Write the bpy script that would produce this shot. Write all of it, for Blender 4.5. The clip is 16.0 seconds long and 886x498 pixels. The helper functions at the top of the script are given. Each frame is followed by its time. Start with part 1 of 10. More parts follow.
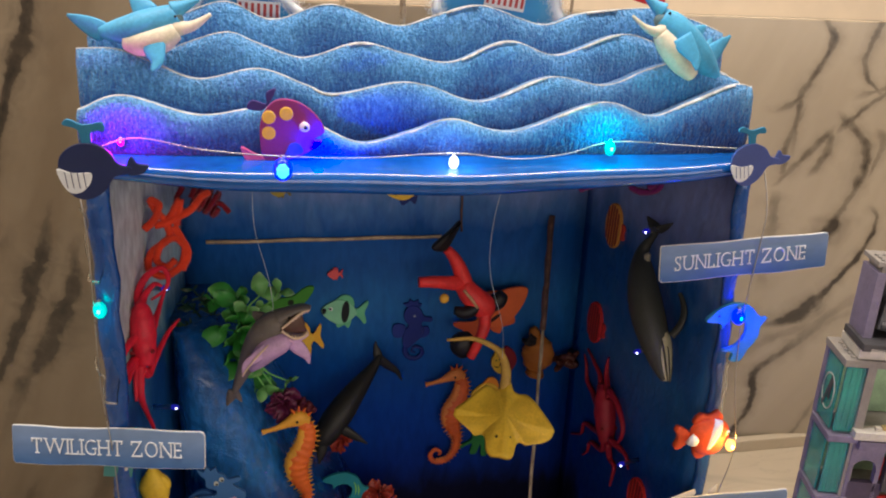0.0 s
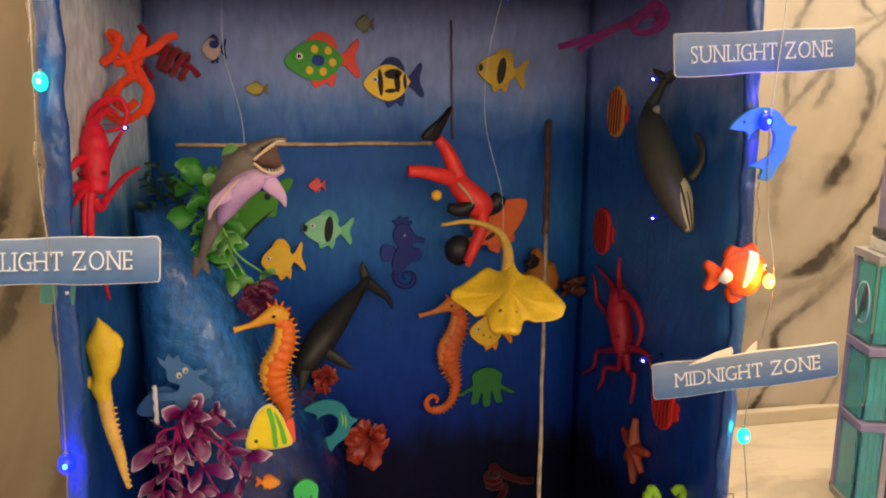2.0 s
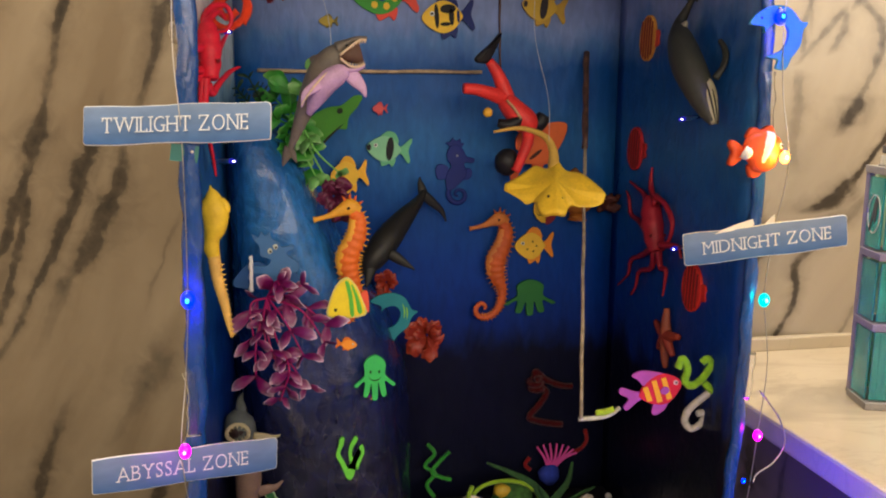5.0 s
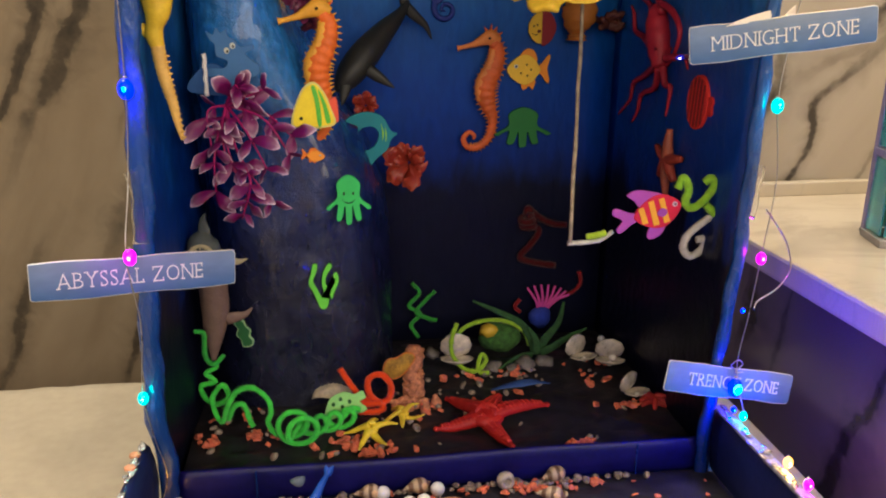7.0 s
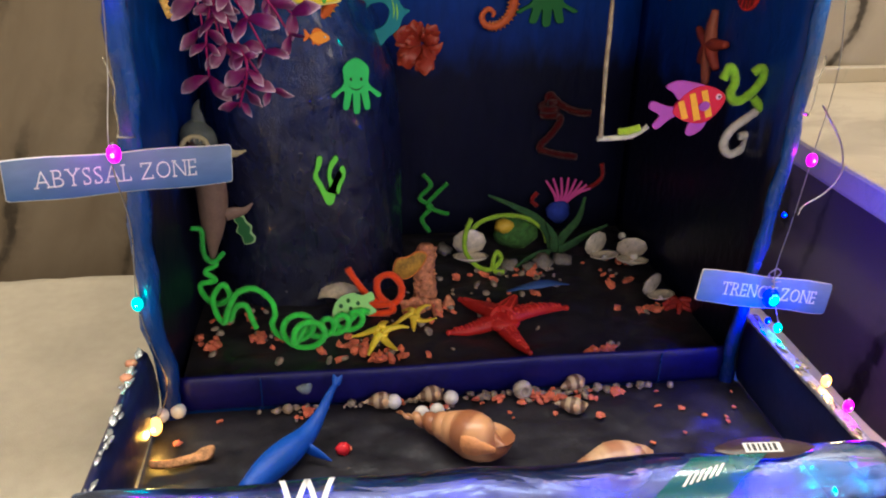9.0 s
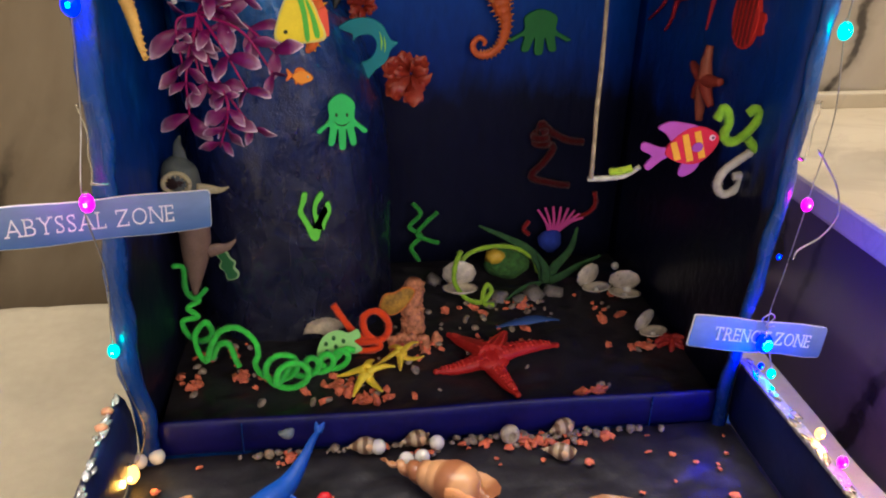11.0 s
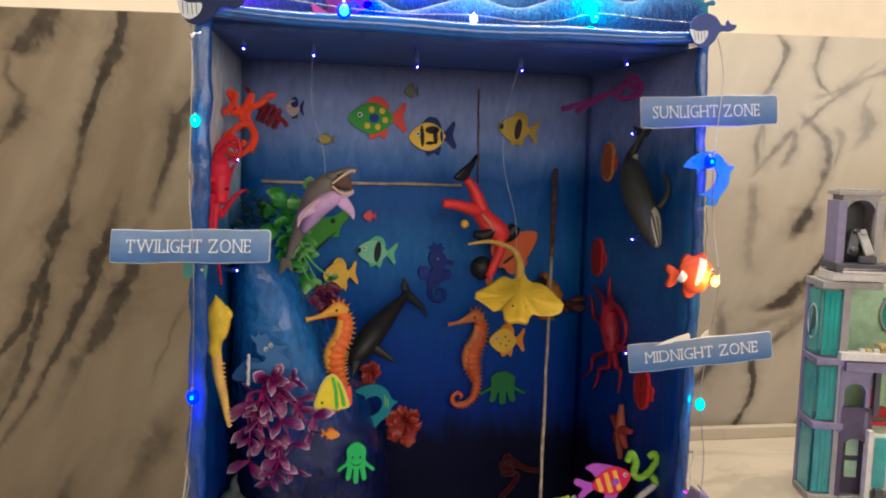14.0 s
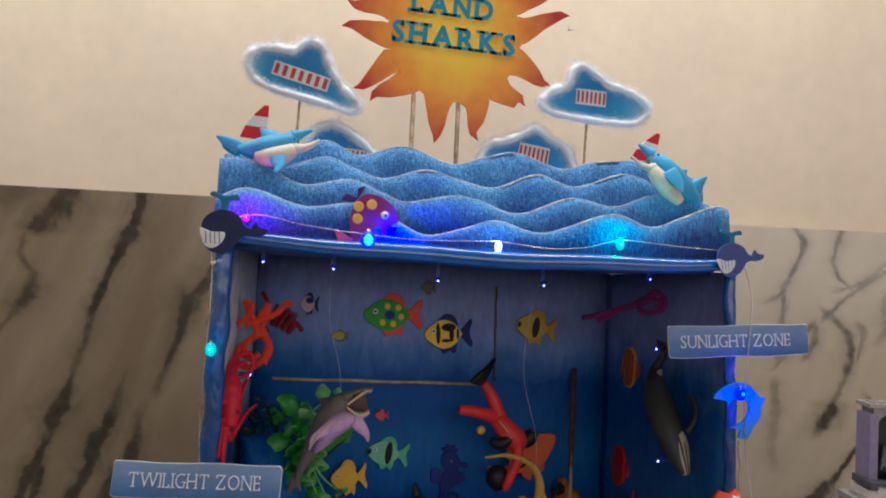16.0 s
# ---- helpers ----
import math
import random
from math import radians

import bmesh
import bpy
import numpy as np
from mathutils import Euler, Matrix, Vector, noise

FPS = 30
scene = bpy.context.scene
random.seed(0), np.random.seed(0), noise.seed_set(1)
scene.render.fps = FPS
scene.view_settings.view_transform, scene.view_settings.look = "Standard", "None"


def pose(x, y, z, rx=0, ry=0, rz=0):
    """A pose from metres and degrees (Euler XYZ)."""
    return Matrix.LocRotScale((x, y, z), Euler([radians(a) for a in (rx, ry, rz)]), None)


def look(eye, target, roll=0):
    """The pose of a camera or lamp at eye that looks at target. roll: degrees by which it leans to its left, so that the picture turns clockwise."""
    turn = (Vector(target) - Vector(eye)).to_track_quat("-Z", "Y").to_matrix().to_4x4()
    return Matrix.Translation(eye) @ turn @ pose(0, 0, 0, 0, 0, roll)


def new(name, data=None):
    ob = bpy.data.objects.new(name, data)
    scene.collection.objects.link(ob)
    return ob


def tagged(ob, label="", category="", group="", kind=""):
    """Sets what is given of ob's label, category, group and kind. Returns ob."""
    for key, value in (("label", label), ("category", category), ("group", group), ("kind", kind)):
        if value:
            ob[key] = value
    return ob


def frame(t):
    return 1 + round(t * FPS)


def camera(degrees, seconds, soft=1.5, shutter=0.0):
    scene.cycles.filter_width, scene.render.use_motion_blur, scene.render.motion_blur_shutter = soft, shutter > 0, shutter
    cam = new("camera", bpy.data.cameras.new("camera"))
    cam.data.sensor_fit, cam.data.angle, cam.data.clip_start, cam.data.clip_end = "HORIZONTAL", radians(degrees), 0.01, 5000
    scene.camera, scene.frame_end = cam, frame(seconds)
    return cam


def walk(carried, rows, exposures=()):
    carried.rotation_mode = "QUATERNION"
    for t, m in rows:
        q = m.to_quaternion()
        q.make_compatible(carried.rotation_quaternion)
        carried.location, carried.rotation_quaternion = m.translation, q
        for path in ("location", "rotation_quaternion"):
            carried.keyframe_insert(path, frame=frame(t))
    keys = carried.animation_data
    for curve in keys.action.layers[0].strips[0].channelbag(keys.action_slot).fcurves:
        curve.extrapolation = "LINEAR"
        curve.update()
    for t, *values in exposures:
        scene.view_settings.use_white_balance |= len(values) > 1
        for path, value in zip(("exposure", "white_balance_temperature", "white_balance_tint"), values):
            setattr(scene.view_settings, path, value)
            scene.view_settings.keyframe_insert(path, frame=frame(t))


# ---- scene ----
cam = camera(57.2, 16.0, soft=2.0)
PATH = [
    (0, (-0.091, -0.509, 0.779), (0.249, 1.337, 0.088), 2.3),
    (0.5, (-0.103, -0.493, 0.734), (0.327, 1.34, 0.06), 1.7),
    (1, (-0.069, -0.467, 0.665), (0.38, 1.389, 0.07), 0.9),
    (1.5, (-0.067, -0.456, 0.593), (0.392, 1.432, 0.117), 1.4),
    (2, (-0.086, -0.502, 0.554), (0.285, 1.425, 0.169), 0.6),
    (2.5, (-0.096, -0.543, 0.553), (0.237, 1.402, 0.229), -0.4),
    (3, (-0.122, -0.573, 0.528), (0.207, 1.375, 0.214), -0.1),
    (3.2, (-0.118, -0.586, 0.529), (0.192, 1.361, 0.194), -0.2),
    (5.3, (-0.136, -0.602, 0.456), (0.182, 1.341, 0.107), 0.4),
    (5.5, (-0.137, -0.597, 0.45), (0.17, 1.343, 0.073), 0.4),
    (6, (-0.122, -0.579, 0.433), (0.189, 1.343, -0.027), 0.5),
    (6.5, (-0.099, -0.561, 0.412), (0.201, 1.343, -0.122), 0.4),
    (7, (-0.098, -0.56, 0.391), (0.185, 1.325, -0.215), 0.6),
    (7.5, (-0.096, -0.553, 0.383), (0.18, 1.31, -0.292), 0.3),
    (8, (-0.101, -0.551, 0.381), (0.179, 1.284, -0.362), 0.6),
    (10.3, (-0.088, -0.441, 0.401), (0.155, 1.276, -0.596), 2.1),
    (10.5, (-0.084, -0.442, 0.401), (0.166, 1.288, -0.57), 1.8),
    (11, (-0.088, -0.477, 0.412), (0.179, 1.29, -0.486), 1.7),
    (11.5, (-0.107, -0.554, 0.435), (0.179, 1.274, -0.325), 1.6),
    (12, (-0.118, -0.614, 0.449), (0.198, 1.262, -0.166), 1.2),
    (12.5, (-0.113, -0.663, 0.46), (0.219, 1.246, -0.034), 0.6),
    (13, (-0.109, -0.68, 0.478), (0.236, 1.253, 0.096), 0.7),
    (13.5, (-0.119, -0.692, 0.498), (0.225, 1.257, 0.215), 1.2),
    (14, (-0.125, -0.692, 0.524), (0.192, 1.272, 0.325), 1.6),
    (14.5, (-0.136, -0.687, 0.545), (0.15, 1.288, 0.42), 1.7),
    (15, (-0.135, -0.68, 0.566), (0.145, 1.3, 0.504), 1.8),
    (15.5, (-0.133, -0.673, 0.595), (0.169, 1.304, 0.615), 2.4),
    (16, (-0.141, -0.664, 0.613), (0.162, 1.31, 0.708), 2.9),
]
EXPOSURES = [(0.0, -0.56, 5700, 14), (1.0, -0.12, 6300, 14), (2.0, 0.2, 6700, 12), (3.0, 0.15, 6300, 10), (6.5, 0.24, 6050, 10), (8.0, 0.06, 5550, 8), (10.5, 0.06, 5500, 9), (12.0, 0.33, 5850, 11), (13.0, 0.14, 5750, 13), (14.5, -0.08, 5300, 7), (15.0, -0.15, 5300, 7), (16.0, -0.95, 5050, 12)]
walk(cam, [(t, look(eye, target, roll)) for t, eye, target, roll in PATH], EXPOSURES)

# ---- world and lamps ----
world = bpy.data.worlds.new("room_air")
world.use_nodes = True
world.node_tree.nodes["Background"].inputs[0].default_value = (1.0, 0.93, 0.85, 1)
world.node_tree.nodes["Background"].inputs[1].default_value = 0.05
scene.world = world


def area_lamp(name, eye, target, size, watts, colour):
    data = bpy.data.lights.new(name, "AREA")
    data.shape, data.size, data.size_y, data.energy, data.color = "RECTANGLE", size[0], size[1], watts, colour
    ob = new(name, data)
    ob.matrix_world = look(eye, target)
    return ob


def led_lamp(place, colour, watts):
    data = bpy.data.lights.new("led_light", "POINT")
    data.shadow_soft_size, data.energy, data.color = 0.0028, watts, colour
    ob = new("led_light", data)
    ob.location = place
    return ob


# stands in for the room's light, unseen, above and in front of the table
area_lamp("front_lamp", (0.38, -1.62, 0.86), (0.0, 0.1, 0.40), (2.8, 0.6), 24.5, (1.0, 0.84, 0.64))
# strip of light added to brighten the upper wall, no fitting known there
area_lamp("wall_fill", (-0.20, 0.02, 1.70), (-0.20, 0.40, 0.76), (2.0, 0.12), 46.0, (1.0, 0.86, 0.66))
BLUE, CYAN, PINK, WARM, WHITE = (0.0, 0.004, 1.0), (0.0, 0.85, 0.58), (1.0, 0.0, 0.85), (1.0, 0.50, 0.06), (0.85, 0.92, 1.0)

# ---- materials ----
def srgb(r, g, b):
    return tuple((c / 255 / 12.92) if c <= 10 else (((c / 255) + 0.055) / 1.055) ** 2.4 for c in (r, g, b))


def nodes_of(name):
    m = bpy.data.materials.new(name)
    m.use_nodes = True
    return m, m.node_tree.nodes, m.node_tree.links, m.node_tree.nodes["Principled BSDF"]


def noise_node(nd, ln, scale, detail=4.0, vec=None, distortion=0.0):
    n = nd.new("ShaderNodeTexNoise")
    n.inputs["Scale"].default_value, n.inputs["Detail"].default_value, n.inputs["Distortion"].default_value = scale, detail, distortion
    if vec is not None:
        ln.new(vec, n.inputs["Vector"])
    return n


def ramp_node(nd, ln, source, stops, mode="LINEAR"):
    r = nd.new("ShaderNodeValToRGB")
    r.color_ramp.interpolation = mode
    while len(r.color_ramp.elements) < len(stops):
        r.color_ramp.elements.new(0.5)
    for e, (p, c) in zip(r.color_ramp.elements, stops):
        e.position, e.color = p, (*c, 1)
    ln.new(source, r.inputs[0])
    return r


def math_node(nd, ln, op, a, b=None, c=None):
    n = nd.new("ShaderNodeMath")
    n.operation = op
    for i, v in enumerate((a, b, c)):
        if v is None:
            continue
        if isinstance(v, (int, float)):
            n.inputs[i].default_value = v
        else:
            ln.new(v, n.inputs[i])
    return n.outputs[0]


def bump_on(nd, ln, bsdf, height, strength, distance=0.001):
    b = nd.new("ShaderNodeBump")
    b.inputs["Strength"].default_value, b.inputs["Distance"].default_value = strength, distance
    ln.new(height, b.inputs["Height"])
    ln.new(b.outputs[0], bsdf.inputs["Normal"])
    return b


def mat(name, col, rough=0.5, metal=0.0, var=0.12, scale=60.0, bump=0.15, bscale=500.0, coat=0.0, sheen=0.0, trans=0.0, sub=0.0, glow=None, glows=0.0, spec=0.5):
    """A plain surface: base colour with two scales of variation, fine relief."""
    m, nd, ln, b = nodes_of(name)
    tc = nd.new("ShaderNodeTexCoord").outputs["Object"]
    n1 = noise_node(nd, ln, scale, 5.0, tc)
    n2 = noise_node(nd, ln, scale * 7, 3.0, tc)
    mix = math_node(nd, ln, "MULTIPLY_ADD", n2.outputs[0], 0.35, math_node(nd, ln, "MULTIPLY", n1.outputs[0], 0.65))
    lo, hi = tuple(c * (1 - 2.2 * var) for c in col), tuple(min(1, c * (1 + 2.2 * var)) for c in col)
    r = ramp_node(nd, ln, mix, ((0.25, lo), (0.75, hi)))
    ln.new(r.outputs[0], b.inputs["Base Color"])
    rr = math_node(nd, ln, "MULTIPLY_ADD", n1.outputs[0], 0.25, max(0.02, rough - 0.12))
    ln.new(rr, b.inputs["Roughness"])
    b.inputs["Metallic"].default_value = metal
    b.inputs["Specular IOR Level"].default_value = spec
    b.inputs["Coat Weight"].default_value = coat
    b.inputs["Coat Roughness"].default_value = 0.12
    b.inputs["Sheen Weight"].default_value = sheen
    b.inputs["Transmission Weight"].default_value = trans
    if sub:
        b.inputs["Subsurface Weight"].default_value = sub
        b.inputs["Subsurface Radius"].default_value = (0.004, 0.003, 0.002)
        b.inputs["Subsurface Scale"].default_value = 0.5
    if glow:
        b.inputs["Emission Color"].default_value = (*glow, 1)
        b.inputs["Emission Strength"].default_value = glows
    if bump:
        n3 = noise_node(nd, ln, bscale, 4.0, tc)
        bump_on(nd, ln, b, n3.outputs[0], bump)
    return m


def foam(name, rgb):
    """Craft-foam sheet."""
    return mat(name, srgb(*rgb), 0.62, var=0.06, scale=80, bump=0.12, bscale=1500, spec=0.35)


def plastic(name, rgb, rough=0.5, var=0.13):
    """Soft toy plastic, moulded and a little worn."""
    return mat(name, srgb(*rgb), rough, var=var, scale=70, bump=0.3, bscale=400, spec=0.38)


def chenille(name, rgb):
    """Fuzzy pipe cleaner."""
    return mat(name, srgb(*rgb), 0.95, var=0.16, scale=160, bump=0.8, bscale=1600, sheen=0.2, spec=0.1)


def painted(name, stops, low, high, wobble=0.03, rough=0.42, bump=0.25, stretch=(16, 16, 34), fabric=0.0, coat=0.0, drop=0.0, spec=0.16, blotch=0.45):
    """Hand-brushed poster paint in bands of depth: the colour follows the height on the panel, with brush marks."""
    m, nd, ln, b = nodes_of(name)
    tc = nd.new("ShaderNodeTexCoord").outputs["Object"]
    sep = nd.new("ShaderNodeSeparateXYZ")
    ln.new(tc, sep.inputs[0])
    mp = nd.new("ShaderNodeMapping")
    mp.inputs["Scale"].default_value = stretch
    ln.new(tc, mp.inputs[0])
    strokes = noise_node(nd, ln, 1.0, 6.0, mp.outputs[0], 0.6)
    cloud = noise_node(nd, ln, 14.0, 4.0, tc)
    z = math_node(nd, ln, "MULTIPLY_ADD", math_node(nd, ln, "SUBTRACT", strokes.outputs[0], 0.5), wobble * 1.6, sep.outputs[2])
    z = math_node(nd, ln, "MULTIPLY_ADD", math_node(nd, ln, "SUBTRACT", cloud.outputs[0], 0.5), wobble * 1.6, z)
    f = math_node(nd, ln, "DIVIDE", math_node(nd, ln, "SUBTRACT", z, low - drop), high - low)
    r = ramp_node(nd, ln, f, [((p - low) / (high - low), c) for p, c in stops])
    hsv = nd.new("ShaderNodeHueSaturation")
    ln.new(r.outputs[0], hsv.inputs["Color"])
    fine = noise_node(nd, ln, 3.0, 5.0, mp.outputs[0], 0.3)
    ln.new(math_node(nd, ln, "MULTIPLY_ADD", fine.outputs[0], blotch, 0.80 - blotch / 2), hsv.inputs["Value"])
    ln.new(hsv.outputs[0], b.inputs["Base Color"])
    ln.new(math_node(nd, ln, "MULTIPLY_ADD", strokes.outputs[0], 0.3, rough - 0.15), b.inputs["Roughness"])
    b.inputs["Coat Weight"].default_value = coat
    b.inputs["Specular IOR Level"].default_value = spec
    h = fine.outputs[0]
    if fabric:
        crease = noise_node(nd, ln, 22.0, 8.0, tc, 1.6)
        weave = noise_node(nd, ln, 700.0, 3.0, tc)
        h = math_node(nd, ln, "MULTIPLY_ADD", crease.outputs[0], 3.0 * fabric, math_node(nd, ln, "MULTIPLY", weave.outputs[0], fabric * 0.8))
    bump_on(nd, ln, b, h, bump, 0.002)
    return m


def veined(name, veins, pale, deep, ink, axis, low, high, spread, shade=None, gloss=0.2, cloud=0.5):
    """Polished veined stone. Each vein runs up the slab as rows of height, place along the slab, half width and depth of colour."""
    m, nd, ln, b = nodes_of(name)
    tc = nd.new("ShaderNodeTexCoord").outputs["Object"]
    sep = nd.new("ShaderNodeSeparateXYZ")
    ln.new(tc, sep.inputs[0])

    def grey(v):
        return (v, v, v)

    def wander(scale, amount, source, detail=4.0):
        return math_node(nd, ln, "MULTIPLY_ADD", math_node(nd, ln, "SUBTRACT", noise_node(nd, ln, scale, detail, tc).outputs[0], 0.5), amount, source)
    u = wander(16.0, 0.018, wander(55.0, 0.009, sep.outputs[axis]))
    v = math_node(nd, ln, "DIVIDE", math_node(nd, ln, "SUBTRACT", wander(14.0, 0.018, sep.outputs[2]), low), high - low)
    frayed = ramp_node(nd, ln, noise_node(nd, ln, 30.0, 6.0, tc, 0.8).outputs[0], ((0.3, grey(0.45)), (0.7, grey(1.5)))).outputs[0]
    patchy = ramp_node(nd, ln, noise_node(nd, ln, 45.0, 5.0, tc).outputs[0], ((0.3, grey(0.6)), (0.6, grey(1.0)))).outputs[0]
    amount = None
    for rows in veins:
        line = ramp_node(nd, ln, v, [((z - low) / (high - low), ((p + spread) / (2 * spread), 10 * w, d)) for z, p, w, d in rows])
        part_of = nd.new("ShaderNodeSeparateColor")
        ln.new(line.outputs[0], part_of.inputs[0])
        off = math_node(nd, ln, "ABSOLUTE", math_node(nd, ln, "SUBTRACT", u, math_node(nd, ln, "MULTIPLY_ADD", part_of.outputs[0], 2 * spread, -spread)))
        wide = math_node(nd, ln, "MULTIPLY", math_node(nd, ln, "MULTIPLY", part_of.outputs[1], 0.1), frayed)
        near = math_node(nd, ln, "DIVIDE", off, math_node(nd, ln, "ADD", wide, 0.0004))
        body = ramp_node(nd, ln, math_node(nd, ln, "MULTIPLY", near, 0.25), ((0.0, grey(1)), (0.16, grey(0.85)), (0.29, grey(0.34)), (0.55, grey(0.12)), (1.0, grey(0)))).outputs[0]
        one = math_node(nd, ln, "MULTIPLY", body, part_of.outputs[2])
        amount = one if amount is None else math_node(nd, ln, "MAXIMUM", amount, one)
    amount = math_node(nd, ln, "MULTIPLY", amount, patchy)
    drawn = nd.new("ShaderNodeMapping")
    drawn.vector_type = "TEXTURE"
    drawn.inputs["Rotation"].default_value = (0, radians(22), 0)
    drawn.inputs["Scale"].default_value = (0.6, 0.6, 2.2)
    ln.new(tc, drawn.inputs[0])
    smoke = noise_node(nd, ln, 7.0, 6.0, drawn.outputs[0], 0.5).outputs[0]
    tint = math_node(nd, ln, "MULTIPLY_ADD", math_node(nd, ln, "SUBTRACT", smoke, 0.5), cloud, 0.5)
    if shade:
        # weaker light towards one end is put into the colour as a browner tone
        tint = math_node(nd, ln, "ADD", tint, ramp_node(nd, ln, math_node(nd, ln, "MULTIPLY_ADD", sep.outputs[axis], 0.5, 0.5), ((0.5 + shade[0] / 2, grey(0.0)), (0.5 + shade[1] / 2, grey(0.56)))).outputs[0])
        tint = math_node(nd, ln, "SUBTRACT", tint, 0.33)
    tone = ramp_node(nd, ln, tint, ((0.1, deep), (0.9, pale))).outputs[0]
    brown = tuple(0.35 * w + 0.65 * d for w, d in zip(deep, ink))
    for start, end, colour in ((0.0, 0.6, brown), (0.5, 1.0, ink)):
        mix = nd.new("ShaderNodeMix")
        mix.data_type = "RGBA"
        ln.new(ramp_node(nd, ln, amount, ((start, grey(0)), (end, grey(1)))).outputs[0], mix.inputs["Factor"])
        ln.new(tone, mix.inputs["A"])
        mix.inputs["B"].default_value = (*colour, 1)
        tone = mix.outputs["Result"]
    ln.new(tone, b.inputs["Base Color"])
    b.inputs["Roughness"].default_value = gloss
    bump_on(nd, ln, b, noise_node(nd, ln, 9.0, 3.0, tc).outputs[0], 0.05, 0.004)
    return m


def leafy(name, base, tip, rough=0.45, margin=0.0):
    """Plastic leaf, coloured from its stalk to its tip by the leaf's own length."""
    m, nd, ln, b = nodes_of(name)
    uv = nd.new("ShaderNodeTexCoord").outputs["UV"]
    sep = nd.new("ShaderNodeSeparateXYZ")
    ln.new(uv, sep.inputs[0])
    isl = nd.new("ShaderNodeNewGeometry").outputs["Random Per Island"]
    f = math_node(nd, ln, "MULTIPLY_ADD", isl, 0.42, math_node(nd, ln, "MULTIPLY", sep.outputs[1], 0.56))
    if margin:
        edge = math_node(nd, ln, "POWER", math_node(nd, ln, "ABSOLUTE", math_node(nd, ln, "MULTIPLY_ADD", sep.outputs[0], 2.0, -1.0)), 4.0)
        f = math_node(nd, ln, "MULTIPLY_ADD", math_node(nd, ln, "MULTIPLY", edge, sep.outputs[1]), margin, f)
    r = ramp_node(nd, ln, f, ((0.1, tuple(0.45 * a for a in base)), (0.5, base), (0.70, tuple(0.88 * a + 0.12 * c for a, c in zip(base, tip))), (0.86, tuple(0.25 * a + 0.75 * c for a, c in zip(base, tip)))))
    ln.new(r.outputs[0], b.inputs["Base Color"])
    b.inputs["Roughness"].default_value = rough
    b.inputs["Subsurface Weight"].default_value = 0.2
    b.inputs["Subsurface Radius"].default_value = (0.003, 0.002, 0.002)
    n = noise_node(nd, ln, 220.0, 3.0, nd.new("ShaderNodeTexCoord").outputs["Object"])
    bump_on(nd, ln, b, n.outputs[0], 0.3)
    return m


def clear(name, tint=(1, 1, 1), rough=0.05, ior=1.3):
    m, nd, ln, b = nodes_of(name)
    b.inputs["Base Color"].default_value = (*tint, 1)
    b.inputs["Transmission Weight"].default_value = 1.0
    b.inputs["Roughness"].default_value = rough
    b.inputs["IOR"].default_value = ior
    bump_on(nd, ln, b, noise_node(nd, ln, 45.0, 4.0, nd.new("ShaderNodeTexCoord").outputs["Object"], 1.0).outputs[0], 0.5, 0.003)
    return m


def gradient(name, inner, middle, outer, radius, stops=(0.12, 0.55, 0.98)):
    """Air-brushed card, shaded outwards from the middle of the sheet."""
    m, nd, ln, b = nodes_of(name)
    tc = nd.new("ShaderNodeTexCoord").outputs["Object"]
    n = noise_node(nd, ln, 45.0, 5.0, tc)
    ln_ = nd.new("ShaderNodeVectorMath")
    ln_.operation = "LENGTH"
    ln.new(tc, ln_.inputs[0])
    d = math_node(nd, ln, "DIVIDE", ln_.outputs["Value"], radius)
    d = math_node(nd, ln, "MULTIPLY_ADD", math_node(nd, ln, "SUBTRACT", n.outputs[0], 0.5), 0.35, d)
    r = ramp_node(nd, ln, d, tuple(zip(stops, (inner, middle, outer))))
    ln.new(r.outputs[0], b.inputs["Base Color"])
    b.inputs["Roughness"].default_value = 0.7
    bump_on(nd, ln, b, n.outputs[0], 0.15)
    return m


DEPTHS = [(0.0, (0.006, 0.007, 0.022)), (0.190, (0.006, 0.007, 0.026)), (0.203, (0.006, 0.016, 0.10)), (0.225, (0.006, 0.034, 0.25)), (0.30, (0.005, 0.058, 0.36)),
          (0.37, (0.009, 0.10, 0.41)), (0.43, (0.030, 0.175, 0.48)), (0.475, (0.020, 0.12, 0.42)), (0.51, (0.012, 0.10, 0.38)), (0.535, (0.08, 0.20, 0.50)),
          (0.56, (0.23, 0.33, 0.66)), (0.64, (0.36, 0.43, 0.76))]
M_BACK = painted("depth_paint", DEPTHS, 0.0, 0.66, wobble=0.028, blotch=0.5, bump=0.4, stretch=(48, 16, 17))
M_SIDE = painted("side_depth_paint", [(p, c) for p, c in DEPTHS[:-4]] + [(0.51, (0.08, 0.30, 0.54)), (0.535, (0.40, 0.66, 0.74)), (0.565, (0.72, 0.87, 0.87)), (0.64, (0.86, 0.93, 0.92))], 0.0, 0.66, wobble=0.06, drop=0.05, stretch=(90, 34, 20), blotch=1.0)
M_RIGHT = painted("right_depth_paint", DEPTHS, 0.0, 0.66, wobble=0.06, drop=0.0, stretch=(90, 34, 20), blotch=0.6, bump=0.7, rough=0.34, spec=0.30)
M_ROCK = painted("rock_paint", [(0.0, (0.009, 0.010, 0.030)), (0.13, (0.010, 0.012, 0.045)), (0.20, (0.009, 0.016, 0.085)), (0.25, (0.008, 0.035, 0.20)), (0.285, (0.012, 0.10, 0.38)),
                                (0.34, (0.035, 0.23, 0.64)), (0.40, (0.03, 0.20, 0.60)), (0.46, (0.010, 0.11, 0.42))], 0.0, 0.5, wobble=0.05, rough=0.26, bump=1.0, stretch=(60, 60, 26), fabric=0.6, spec=0.5, blotch=1.3, coat=0.5)
